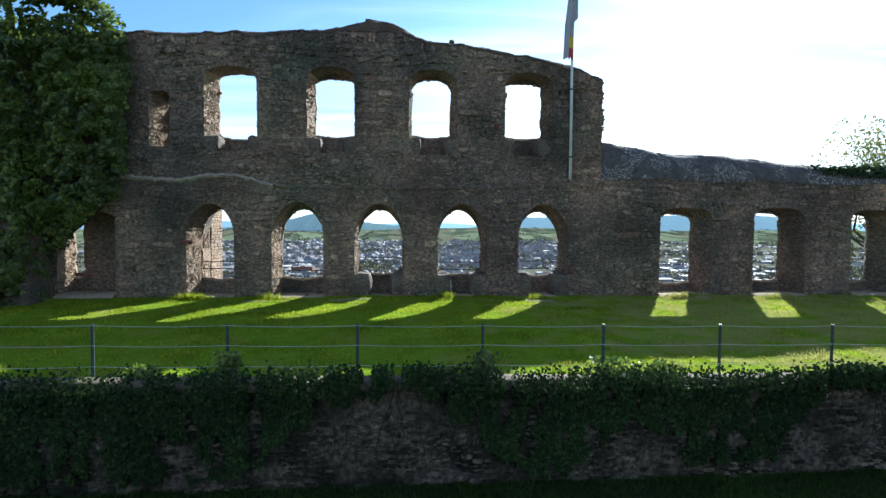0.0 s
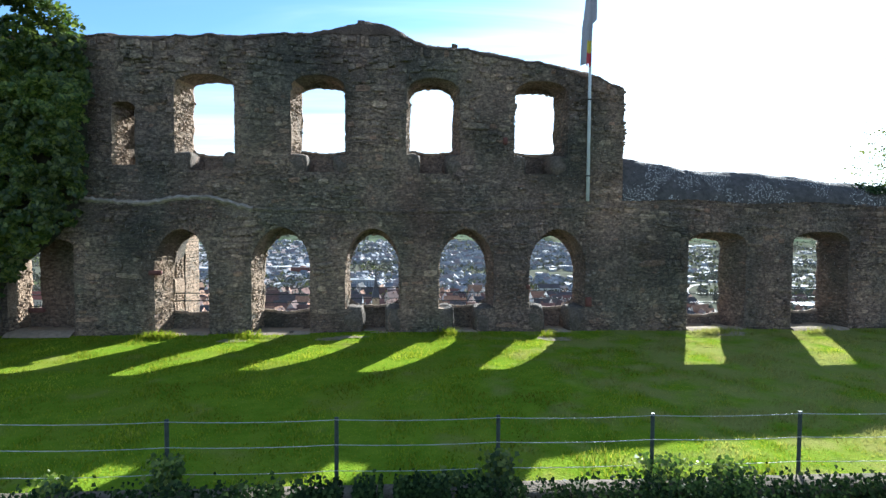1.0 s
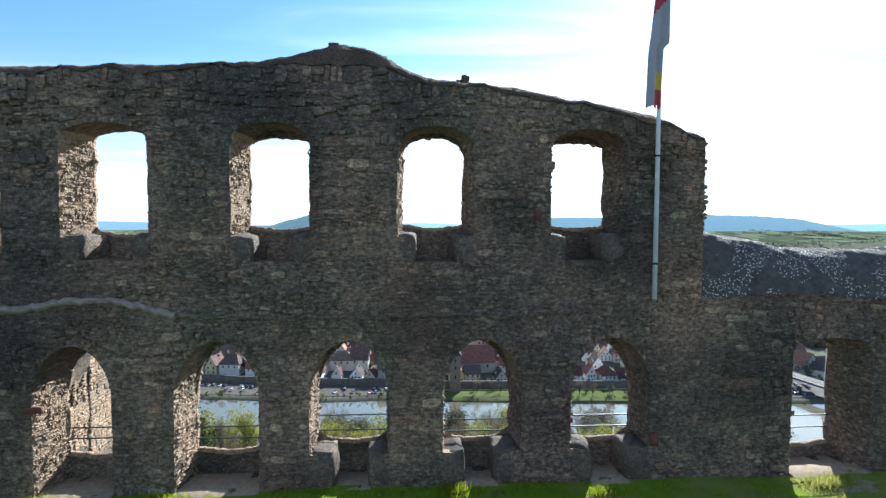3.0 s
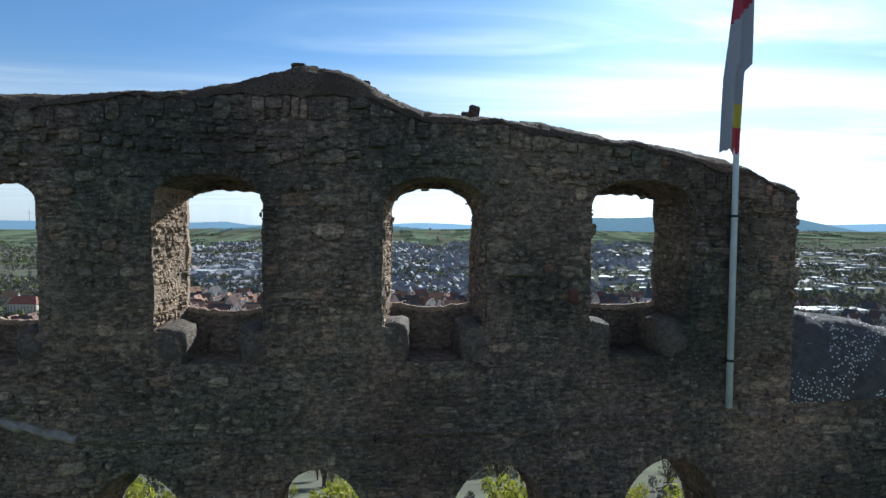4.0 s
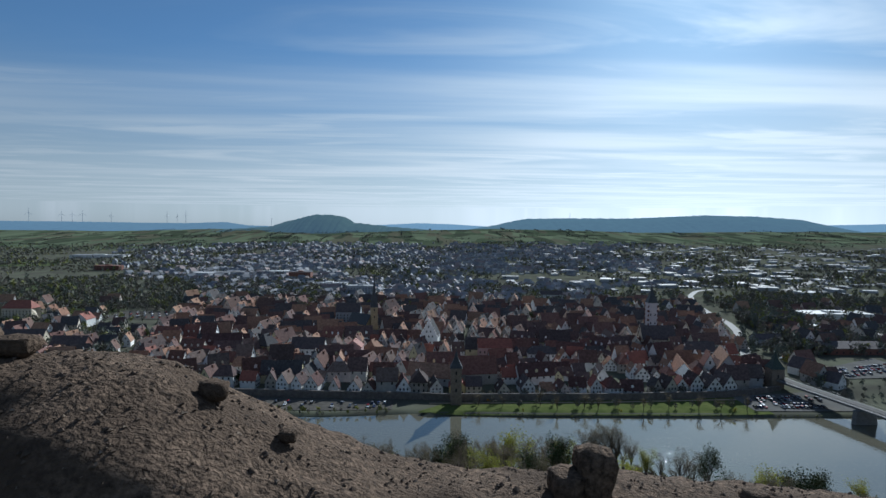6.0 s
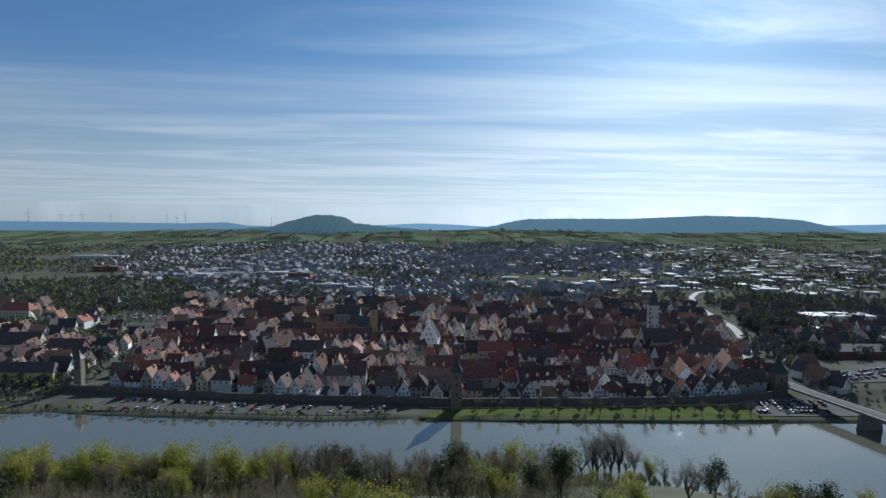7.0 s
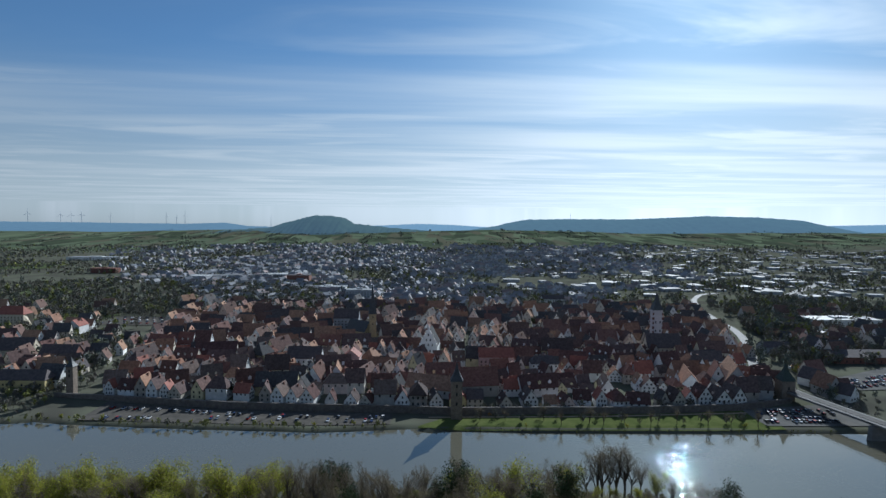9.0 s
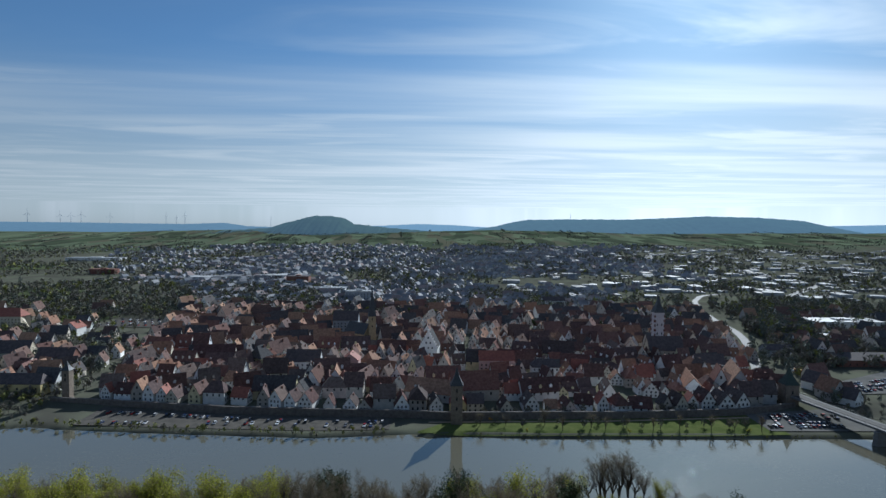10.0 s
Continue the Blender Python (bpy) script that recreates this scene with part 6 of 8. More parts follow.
# scattered houses outside the old town
for i in range(90):
    side = -1 if i % 2 else 1
    v = r.uniform(395, 760)
    u = side * (r.uniform(262, 320) + (v - 385) * r.uniform(0.35, 0.85))
    if abs(u) < 1.05 * v and free(u, v) and not (300 < u < 400 and v < 500):
        joined_houses.append((u, v, r.choice((0, math.pi / 2)) + r.uniform(-0.3, 0.3), r.uniform(0.8, 1.3)))


def building(u0, u1, v, depth, h, rh, wall_mat, roof_mat, label, along=True, hip=0.0, turn=0.0):
    """A single larger building with rows of windows towards the river; rh 0 gives it a flat roof with a parapet."""
    b = tagged(new("building"), label, "building", "larger buildings of the town")
    length = u1 - u0
    if rh:
        w, d = (depth, length) if along else (length, depth)
        bm = gable_body(w, d, h, rh)
        if hip:
            for q in bm.verts:
                if q.co.z > h + 0.1:
                    q.co.y *= 1 - 2 * hip / d
        if along:
            bmesh.ops.rotate(bm, verts=bm.verts, matrix=Matrix.Rotation(math.pi / 2, 3, "Z"))
        part("wall", bm, wall_mat, b)
        bm = gable_roof(w, d, h, rh, hip=hip)
        if along:
            bmesh.ops.rotate(bm, verts=bm.verts, matrix=Matrix.Rotation(math.pi / 2, 3, "Z"))
        roof = part("roof", bm, roof_mat, b)
        ch = part_mesh("chimney", CHIMNEY_ME, None, roof)
        ch.location = (length * 0.2 if along else 1.0, 1.0, h + rh - 1.2)
    else:
        bm = bmesh.new()
        box(bm, -length / 2, length / 2, -depth / 2, depth / 2, -3, h)
        part("wall", bm, wall_mat, b)
        bm = bmesh.new()
        box(bm, -length / 2 - 0.4, length / 2 + 0.4, -depth / 2 - 0.4, depth / 2 + 0.4, h, h + 0.7)
        roof = part("roof", bm, roof_mat, b)
        bm = bmesh.new()
        box(bm, -length * 0.12, length * 0.1, -depth * 0.1, depth * 0.25, h + 0.7, h + 2.4)
        part("roof_housing", bm, wall_mat, roof)
    n = min(9, max(2, int(length / 3.4)))
    for j in range(max(1, int(h / 3.2))):
        for i in range(n):
            wi = part_mesh("window", WINDOW_ME, None, b)
            wi.location, wi.scale = (length * ((i + 0.5) / n - 0.5), -depth / 2, 1.9 + 3.1 * j), (1.15, 1, 1.05)
    b.matrix_world = placed((u0 + u1) / 2, v + depth / 2, ground_z((u0 + u1) / 2, v), turn)
    return b


building(-334, -276, 388, 13, 8.5, 5.5, M_WALL_YELLOW, M_ROOF_DARK, "long yellow rendered house with a dark roof", hip=3.0)
building(-500, -466, 622, 15, 15, 8, M_WALL_CREAM, M_ROOF_RED, "tall cream apartment house with a red hipped roof", hip=6)
building(-392, -352, 476, 14, 9, 9, M_WALL_CREAM, M_ROOF_DARK, "long beige house with a dark steep roof", turn=0.1)
building(-336, -306, 464, 15, 6, 9, M_WALL_BRICK, M_ROOF_DARK, "dark brick barn with a broad brown roof")
building(-428, -400, 604, 18, 5, 0, M_WALL_PALE, M_ROOF_FLAT, "low white flat-roofed hall")
building(-396, -382, 588, 16, 8.5, 6, M_WALL_PALE, M_ROOF_RED, "white gabled house with a red roof", along=False)
building(-292, -268, 990, 30, 7, 3, M_WALL_PALE, M_ROOF_FLAT, "hall with a bright metal roof", along=False, turn=0.5)
building(-767, -711, 1216, 20, 10, 0, M_WALL_BRICK, M_WALL_BRICK, "long red-brown factory building")
building(-1040, -890, 1545, 40, 8, 0, M_WALL_PALE, M_ROOF_FLAT, "very long pale factory hall")
building(-303, -260, 1088, 22, 13, 0, M_WALL_BRICK, M_ROOF_DARK, "dark block-like school building")
building(-149, -108, 862, 18, 15, 0, M_WALL_GREY, M_ROOF_FLAT, "grey flat-roofed office block")
building(-232, -168, 966, 24, 7, 0, M_WALL_PALE, M_ROOF_FLAT, "low white flat-roofed hall")
building(-124, -97, 446, 13, 11, 8, M_WALL_PALE, M_ROOF_DARK, "large white house with a dark steep roof")
building(-119, -92, 612, 15, 15, 9, M_WALL_GREY, M_ROOF_DARK, "large old building under a dark roof")
building(-78, -65, 438, 13, 14, 5, M_WALL_PINK, M_ROOF_RED, "tall pinkish house in the old town", along=False)
building(70, 91, 437, 12, 10, 5, M_WALL_PALE, M_ROOF_DARK, "pale building with rows of windows", hip=4)
building(30, 58, 450, 13, 12, 6, M_WALL_PINK, M_ROOF_RED, "large pinkish-grey house with a red roof")
building(145, 177, 812, 14, 10, 5, M_WALL_PALE, M_ROOF_DARK, "white school building with a dark roof")
building(155, 180, 726, 13, 9, 5, M_WALL_PALE, M_ROOF_DARK, "white house with a dark hipped roof", hip=4)
building(207, 231, 458, 12, 8, 7, M_WALL_PALE, M_ROOF_DARK, "white house with a dark roof")
building(5, 16, 364, 12, 6, 7, M_WALL_YELLOW, M_ROOF_RED, "yellow gabled house behind the town wall", along=False)
building(16.5, 27, 364, 11, 6.5, 5, M_WALL_CREAM, M_ROOF_DARK, "cream house with a dark roof behind the town wall")
building(182, 212, 494, 14, 11, 11, M_WALL_CREAM, M_ROOF_DARK, "church nave under a steep dark roof")
building(271, 284, 410, 15, 6, 7, M_WALL_PALE, M_ROOF_DARK, "white gabled house near the bridge", along=False, turn=0.4)
building(272, 283, 378, 12, 5, 6, M_WALL_PALE, M_ROOF_DARK, "white gabled house near the bridge", along=False, turn=0.5)
building(342, 396, 484, 26, 5.5, 4, M_WALL_BRICK, M_ROOF_DARK, "long dark brick workshop hall")
building(402, 430, 590, 16, 6, 0, M_WALL_PALE, M_ROOF_FLAT, "low white flat-roofed building")
building(300, 326, 520, 14, 6, 4, M_WALL_GREY, M_ROOF_DARK, "low grey workshop with a dark roof")
building(430, 500, 520, 30, 7, 0, M_WALL_GREY, M_ROOF_DARK, "broad dark supermarket hall")
building(440, 520, 660, 30, 8, 0, M_WALL_PALE, M_ROOF_FLAT, "broad pale warehouse with a flat roof")


for i in range(16):
    u, v = r.uniform(-345, -268), r.uniform(400, 560)
    if not (-400 < u < -300 and 455 < v < 500):
        joined_houses.append((u, v, r.choice((0, 1.57)) + r.uniform(-0.3, 0.3), r.uniform(0.7, 1.05)))
for i in range(22):
    u, v = r.uniform(262, 420), r.uniform(395, 600)
    if free(u, v, 6) and not (294 < u < 400 and v < 512):
        joined_houses.append((u, v, r.choice((0, 1.57)) + r.uniform(-0.3, 0.3), r.uniform(0.75, 1.1)))


def block_tower(name, u, v, base, w, h, roof_h, wall_mat, roof_mat, label, windows=(), turn=0.0, lantern=0.0):
    t = tagged(new(name), label, "tower")
    bm = bmesh.new()
    box(bm, -w / 2, w / 2, -w / 2, w / 2, -3, h)
    bmesh.ops.bevel(bm, geom=bm.edges, offset=0.15, segments=1, affect="EDGES")
    part("shaft", bm, wall_mat, t)
    bm = bmesh.new()
    o = w / 2 + 0.5
    ring = [bm.verts.new(p) for p in ((-o, -o, h), (o, -o, h), (o, o, h), (-o, o, h))]
    i2 = [bm.verts.new((p[0] * 0.62 * o, p[1] * 0.62 * o, h + roof_h * 0.26)) for p in ((-1, -1), (1, -1), (1, 1), (-1, 1))]
    i3 = [bm.verts.new((p[0] * 0.34 * o, p[1] * 0.34 * o, h + roof_h * 0.5)) for p in ((-1, -1), (1, -1), (1, 1), (-1, 1))]
    tip = bm.verts.new((0, 0, h + roof_h))
    for a, b in ((ring, i2), (i2, i3)):
        for k in range(4):
            bm.faces.new((a[k], a[(k + 1) % 4], b[(k + 1) % 4], b[k]))
    for k in range(4):
        bm.faces.new((i3[k], i3[(k + 1) % 4], tip))
    bm.faces.new(ring[::-1])
    part("roof", bm, roof_mat, t)
    for x, z in windows:
        wi = part_mesh("window", WINDOW_ME, None, t)
        wi.location = (x, -w / 2, z)
        wi.scale = (1.0, 1.0, 1.4)
    t.matrix_world = placed(u, v, base, turn)
    return t


M_TOWER = material("tower_render", (0.44, 0.40, 0.41), (0.54, 0.5, 0.5), 0.5, 0.9)
block_tower("gate_tower", 9.2, 347, -103.5, 7.0, 24, 11.5, M_SANDSTONE, M_SLATE, "old stone gate tower with a pointed slate roof", [(0, 16), (0, 10), (0, 21)])
block_tower("corner_tower", -254.4, 384, -103, 5.0, 21, 6.5, M_SANDSTONE, M_SLATE, "slim stone tower at the corner of the town wall", [(0, 15), (0, 18)])
block_tower("bridge_tower", 236.0, 384, -103, 9, 15, 12, M_SANDSTONE, M_COPPER, "squat stone tower with a green copper roof beside the bridge", [(0, 10)])
belfry = block_tower("church_tower", 197.5, 517, -101.2, 8.6, 41, 17, M_TOWER, M_SLATE, "pinkish white church tower with a pointed slate spire", [(-2, 30), (2, 30), (-2, 22), (2, 22), (0, 14)])

for x in (-4.2, 4.2):
    for y in (-4.2, 4.2):
        for k in range(9):
            bm = bmesh.new()
            w = 0.75 if k % 2 else 0.5
            box(bm, x - w, x + w, y - w, y + w, 3.0 + 4.2 * k, 5.1 + 4.2 * k)
            part("quoin", bm, M_RED, belfry, "dark red corner stones")
M_CHURCH = material("golden_sandstone", (0.32, 0.25, 0.15), (0.44, 0.35, 0.21), 0.6, 0.9, 0.4, 2.0)
church = tagged(new("church"), "sandstone parish church with a slender slate spire", "church")
bm = gable_body(13, 27, 11, 9)
part("nave", bm, M_CHURCH, church)
part("roof", gable_roof(13, 27, 11, 9, 0.6), M_SLATE, church)
for x in (-4, 0, 4):
    wi = part_mesh("window", WINDOW_ME, None, church)
    wi.location, wi.scale = (x, -13.5, 6.5), (1.8, 1, 4.0)
church.matrix_world = placed(-84, 570, ground_z(-84, 570), 0.9)
block_tower("church_steeple", -70, 562, -101, 7, 28, 33, M_CHURCH, M_SLATE, "sandstone steeple of the parish church with a tall dark spire", [(0, 25), (0, 18)], 0.2)

hall = tagged(new("town_hall"), "white town hall with a tall stepped gable", "town hall")
bm = bmesh.new()
prof = [(-9, -3), (9, -3), (9, 14)]
for k in range(6):
    prof += [(9 - 1.35 * k, 16.6 + 2.6 * k), (9 - 1.35 * (k + 1), 16.6 + 2.6 * k)]
prof += [(0.9, 33), (-0.9, 33)]
prof += [(-x, z) for x, z in prof[2:-2]][::-1]
f = [bm.verts.new((x, -0.5, z)) for x, z in prof]
b2 = [bm.verts.new((x, 0.5, z)) for x, z in prof]
bm.faces.new(f); bm.faces.new(b2[::-1])
for i in range(len(prof)):
    j = (i + 1) % len(prof)
    bm.faces.new((f[j], f[i], b2[i], b2[j]))
part("stepped_gable", bm, M_WHITE, hall)
part("wall", gable_body(17, 30, 13, 16), M_WHITE, hall).location = (0, 15.6, 0)
part("roof", gable_roof(17, 30, 13, 16, 0.2), M_ROOF, hall).location = (0, 15.6, 0)
for x, z in ((-5, 4), (-1.7, 4), (1.7, 4), (5, 4), (-5, 9), (-1.7, 9), (1.7, 9), (5, 9), (-4, 15), (0, 15), (4, 15), (-2, 20), (2, 20), (0, 25)):
    wi = part_mesh("window", WINDOW_ME, None, hall)
    wi.location, wi.scale = (x, -0.5, z), (1.3, 1, 1.3)
hall.matrix_world = placed(-12, 488, ground_z(-12, 488), -0.1, 0.88)

# ---- bridge ----
bridge = tagged(new("bridge"), "concrete road bridge over the river on heavy piers", "bridge")
M_CONCRETE = material("concrete", (0.15, 0.148, 0.145), (0.23, 0.226, 0.22), 0.4, 0.85)
PB = [(238, 395), (241, 372), (252, 322), (266, 250), (276, 190)]
bm = bmesh.new()
rows = []
for u, v in PB:
    rows.append([bm.verts.new(at(u + du, v, -95.2 + dz)) for du, dz in ((-5, -1.5), (-5.4, 0.0), (-4.2, 0.02), (4.2, 0.02), (5.4, 0.0), (5, -1.5))])
for a, b in zip(rows, rows[1:]):
    for k in range(6):
        bm.faces.new((a[k], a[(k + 1) % 6], b[(k + 1) % 6], b[k]))
bmesh.ops.recalc_face_normals(bm, faces=bm.faces)
part("deck", bm, M_CONCRETE, bridge)
bm = bmesh.new()
rows = [[bm.verts.new(at(u + du, v, -95.05)) for du in (-3.6, 3.6)] for u, v in PB]
for a, b in zip(rows, rows[1:]):
    bm.faces.new((a[0], a[1], b[1], b[0]))
part("roadway", bm, M_ASPHALT, bridge)
for du in (-5.2, 5.2):
    bm = bmesh.new()
    tube(bm, [at(u + du, v, -94.1) for u, v in PB], [0.12] * 5, 6)
    part("handrail", bm, M_STEEL, bridge)
    for i in range(60):
        t = i / 59 * 4
        j = min(int(t), 3)
        u, v = PB[j][0] + (PB[j + 1][0] - PB[j][0]) * (t - j), PB[j][1] + (PB[j + 1][1] - PB[j][1]) * (t - j)
        if i % 2 == 0:
            bm = bmesh.new()
            tube(bm, [at(u + du, v, -95.2), at(u + du, v, -94.1)], [0.07, 0.07], 4)
            part("rail_post", bm, M_STEEL, bridge)
for u, v in ((252, 320), (262, 268)):
    bm = bmesh.new()
    ring = []
    for z_, s in ((-109, 1.15), (-102, 1.0), (-97.1, 0.95)):
        ring.append([bm.verts.new(at(u + s * a, v + s * b_, z_)) for a, b_ in ((-6, -1.6), (0, -2.0), (6, -1.6), (7.5, 0), (6, 1.6), (0, 2.0), (-6, 1.6), (-7.5, 0))])
    for a, b in zip(ring, ring[1:]):
        for k in range(8):
            bm.faces.new((a[k], a[(k + 1) % 8], b[(k + 1) % 8], b[k]))
    bm.faces.new(ring[-1])
    part("pier", bm, M_CONCRETE, bridge)

# ---- parked cars ----
M_CAR = palette("car_paint", [(0.6, 0.6, 0.6), (0.03, 0.03, 0.035), (0.25, 0.26, 0.28), (0.08, 0.08, 0.09), (0.3, 0.02, 0.02), (0.7, 0.7, 0.7), (0.04, 0.06, 0.14), (0.12, 0.12, 0.13)], 0.25, False, 0.5, 0.05)
M_TYRE = material("tyre_rubber", (0.02, 0.02, 0.02), (0.035, 0.035, 0.035), 4, 0.9)


def car():
    c = tagged(new("car"), "parked car on the riverside gravel", "car", "parked cars")
    bm = bmesh.new()
    prof = [(-2.15, 0.35), (-2.2, 0.75), (-1.9, 0.92), (1.0, 0.95), (2.05, 0.78), (2.2, 0.5), (2.1, 0.3)]
    a = [bm.verts.new((-0.86, y, z_)) for y, z_ in prof]
    b = [bm.verts.new((0.86, y, z_)) for y, z_ in prof]
    bm.faces.new(a); bm.faces.new(b[::-1])
    for i in range(7):
        j = (i + 1) % 7
        bm.faces.new((a[j], a[i], b[i], b[j]))
    bmesh.ops.recalc_face_normals(bm, faces=bm.faces)
    part("body", bm, M_CAR, c)
    bm = bmesh.new()
    lo = [bm.verts.new(p) for p in ((-0.82, -1.85, 0.92), (0.82, -1.85, 0.92), (0.82, 0.95, 0.94), (-0.82, 0.95, 0.94))]
    hi = [bm.verts.new(p) for p in ((-0.66, -1.4, 1.42), (0.66, -1.4, 1.42), (0.66, 0.2, 1.42), (-0.66, 0.2, 1.42))]
    for k in range(4):
        bm.faces.new((lo[k], lo[(k + 1) % 4], hi[(k + 1) % 4], hi[k]))
    part("cabin_glass", bm, M_GLASS, c)
    bm = bmesh.new()
    box(bm, -0.66, 0.66, -1.42, 0.22, 1.42, 1.47)
    part("roof", bm, M_CAR, c)
    for x in (-0.8, 0.8):
        for y in (-1.35, 1.35):
            bm = bmesh.new()
            tube(bm, [(x - 0.1, y, 0.32), (x + 0.1, y, 0.32)], [0.32, 0.32], 8)
            part("wheel", bm, M_TYRE, c)
    return c


first = car()
spots = []
r = random.Random(12)
for k in range(46):
    if r.random() < 0.62:
        spots.append((-212 + k * 3.9, 350 + 4 * math.cos(k * 0.08) + r.uniform(-0.4, 0.4) + max(0, (-120 - (-212 + k * 3.9)) * 0.06), r.uniform(-0.08, 0.08)))
    if r.random() < 0.42:
        spots.append((-206 + k * 3.8, 342 + r.uniform(-0.5, 0.5) - (k > 30) * 2, r.uniform(-0.1, 0.1) + math.pi * (r.random() < 0.5)))
for row_v in (343, 349, 357, 362):
    for k in range(17):
        if r.random() < 0.62:
            spots.append((200 + k * 2.9 + (row_v - 343) * 0.25, row_v + r.uniform(-0.3, 0.3), r.uniform(-0.06, 0.06) + math.pi * (r.random() < 0.5)))
for k in range(52):
    u = r.uniform(303, 368)
    spots.append((u, 408 + 8 * r.randrange(0, 3) + (u - 300) * 0.35 + r.uniform(-0.4, 0.4), 0.1 * r.random() + math.pi * (r.random() < 0.5)))
for k in range(34):
    spots.append((-396 + 2.2 * k, 650 + 12 * (k % 4), math.pi * (r.random() < 0.5)))
for i, (u, v, turn) in enumerate(spots):
    m = placed(u, v, ground_z(u, v) + 0.32 + (0.2 if u > 190 or v > 600 else 0), turn)
    if i == 0:
        first.matrix_world = m
    else:
        copy_thing(first, m)


# ---- trees ----
M_BARK = material("tree_bark", (0.06, 0.05, 0.04), (0.12, 0.10, 0.08), 1.5, 0.95)
M_TWIG = material("bare_twigs", (0.085, 0.07, 0.056), (0.15, 0.122, 0.096), 0.6, 0.95)
M_TWIG_GREEN = palette("spring_leaves", [(0.24, 0.26, 0.03), (0.33, 0.33, 0.045), (0.17, 0.18, 0.035), (0.24, 0.21, 0.07)], 0.8, True, 0.3, 0.3, 0.35)
M_SPRAY = palette("twig_spray", [(0.15, 0.125, 0.09), (0.19, 0.155, 0.115), (0.15, 0.135, 0.075)], 0.95, True, 0.3, 0.2, 0.3)
M_THICKET = palette("thicket_twigs", [(0.085, 0.07, 0.05), (0.11, 0.09, 0.062), (0.095, 0.084, 0.044), (0.13, 0.135, 0.048)], 0.95, True, 0.2, 0.25, 0.35)
M_DARK_LEAF = palette("dark_leaves", [(0.03, 0.05, 0.02), (0.045, 0.065, 0.025), (0.06, 0.075, 0.03)], 0.8, True, 0.2, 0.3)
M_BLOSSOM_GREEN = palette("young_leaves", [(0.12, 0.14, 0.035), (0.17, 0.18, 0.06), (0.09, 0.115, 0.03)], 0.7, True, 0.5, 0.25, 0.4)
M_BLOSSOM = palette("pale_blossom", [(0.45, 0.42, 0.38), (0.3, 0.3, 0.22), (0.2, 0.24, 0.10)], 0.8, True, 0.3, 0.2)


def tree(seed, height, spread, leafy, label, leaf_mat=None, leaf_size=0.5, lean=0.0, leaf_n=2700):
    """A tapered trunk with forking limbs, many twigs and, where it is in leaf, small leaves."""
    rr = random.Random(seed)
    t = tagged(new("tree"), label, "tree", "trees on the river bank")
    bm = bmesh.new()
    tips, twigs = [], []

    def grow(p, d, length, rad, depth):
        mid = p + d * length * 0.5 + Vector((rr.uniform(-1, 1), rr.uniform(-1, 1), 0)) * length * 0.06
        q = p + d * length
        if depth < 3:
            tube(bm, [p, mid, q], [rad, rad * 0.8, rad * 0.6], 6 if depth < 2 else 4, cap=False)
        else:
            s = d.cross(Vector((rr.uniform(-1, 1), rr.uniform(-1, 1), rr.uniform(-1, 1)))).normalized() * rad * 0.9
            twigs.append((p - s, p + s, q))
        if depth >= 6:
            tips.append(q)
            return
        kids = (6, 3, 3, 3, 3, 2)[depth]
        for i in range(kids):
            a = rr.uniform(0, math.tau)
            tilt = rr.uniform(0.25, 0.75) * spread
            side = d.cross(Vector((math.cos(a), math.sin(a), 0.3))).normalized()
            nd = (d * math.cos(tilt) + side * math.sin(tilt) + Vector((0, 0, 0.12))).normalized()
            start = p.lerp(q, rr.uniform(0.38 if depth else 0.28, 1.0))
            grow(start, nd, length * rr.uniform(0.52, 0.78), rad * 0.55, depth + 1)

    grow(Vector((0, 0, -0.5)), Vector((lean, 0, 1)).normalized(), height * 0.41, height * 0.02, 0)
    part("trunk", bm, M_BARK, t)
    tw = np.array([[tuple(a), tuple(b), tuple(c)] for a, b, c in twigs])
    soup("crown", tw, 3, M_TWIG, t, "fine bare twigs")
    tp = np.array([tuple(q) for q in tips])
    g2 = np.random.default_rng(seed)
    k = 1700 if not leafy else 400
    at_twig = tw[g2.integers(0, len(tw), k)]
    c = at_twig[:, 0] + (at_twig[:, 2] - at_twig[:, 0]) * g2.uniform(0.2, 1.1, (k, 1)) + g2.normal(0, height * 0.012, (k, 3))
    a = (at_twig[:, 2] - at_twig[:, 0]) / (np.linalg.norm(at_twig[:, 2] - at_twig[:, 0], axis=1)[:, None] + 1e-9) + g2.normal(0, 0.5, (k, 3)) + np.array([0, 0, 0.3])
    a *= (g2.uniform(0.5, 1.6, k) * height * 0.036 / np.linalg.norm(a, axis=1))[:, None]
    wv = np.cross(a, g2.normal(0, 1, (k, 3)))
    wv *= (height * 0.0016 / (np.linalg.norm(wv, axis=1) + 1e-9))[:, None]
    if seed != 9:
        tagged(soup("spray", np.stack([c - wv, c + wv, c + a], 1), 3, M_SPRAY, t, "mist of fine twigs"), kind="stuff")
    if leafy:
        c = tp[g2.integers(0, len(tp), leaf_n)] + g2.normal(0, height * 0.05, (leaf_n, 3))
        soup("foliage", leaves(c, g2.normal(0, 1, (leaf_n, 3)), leaf_size, seed + 1), 5, leaf_mat or M_TWIG_GREEN, t, "young leaves")
    return t


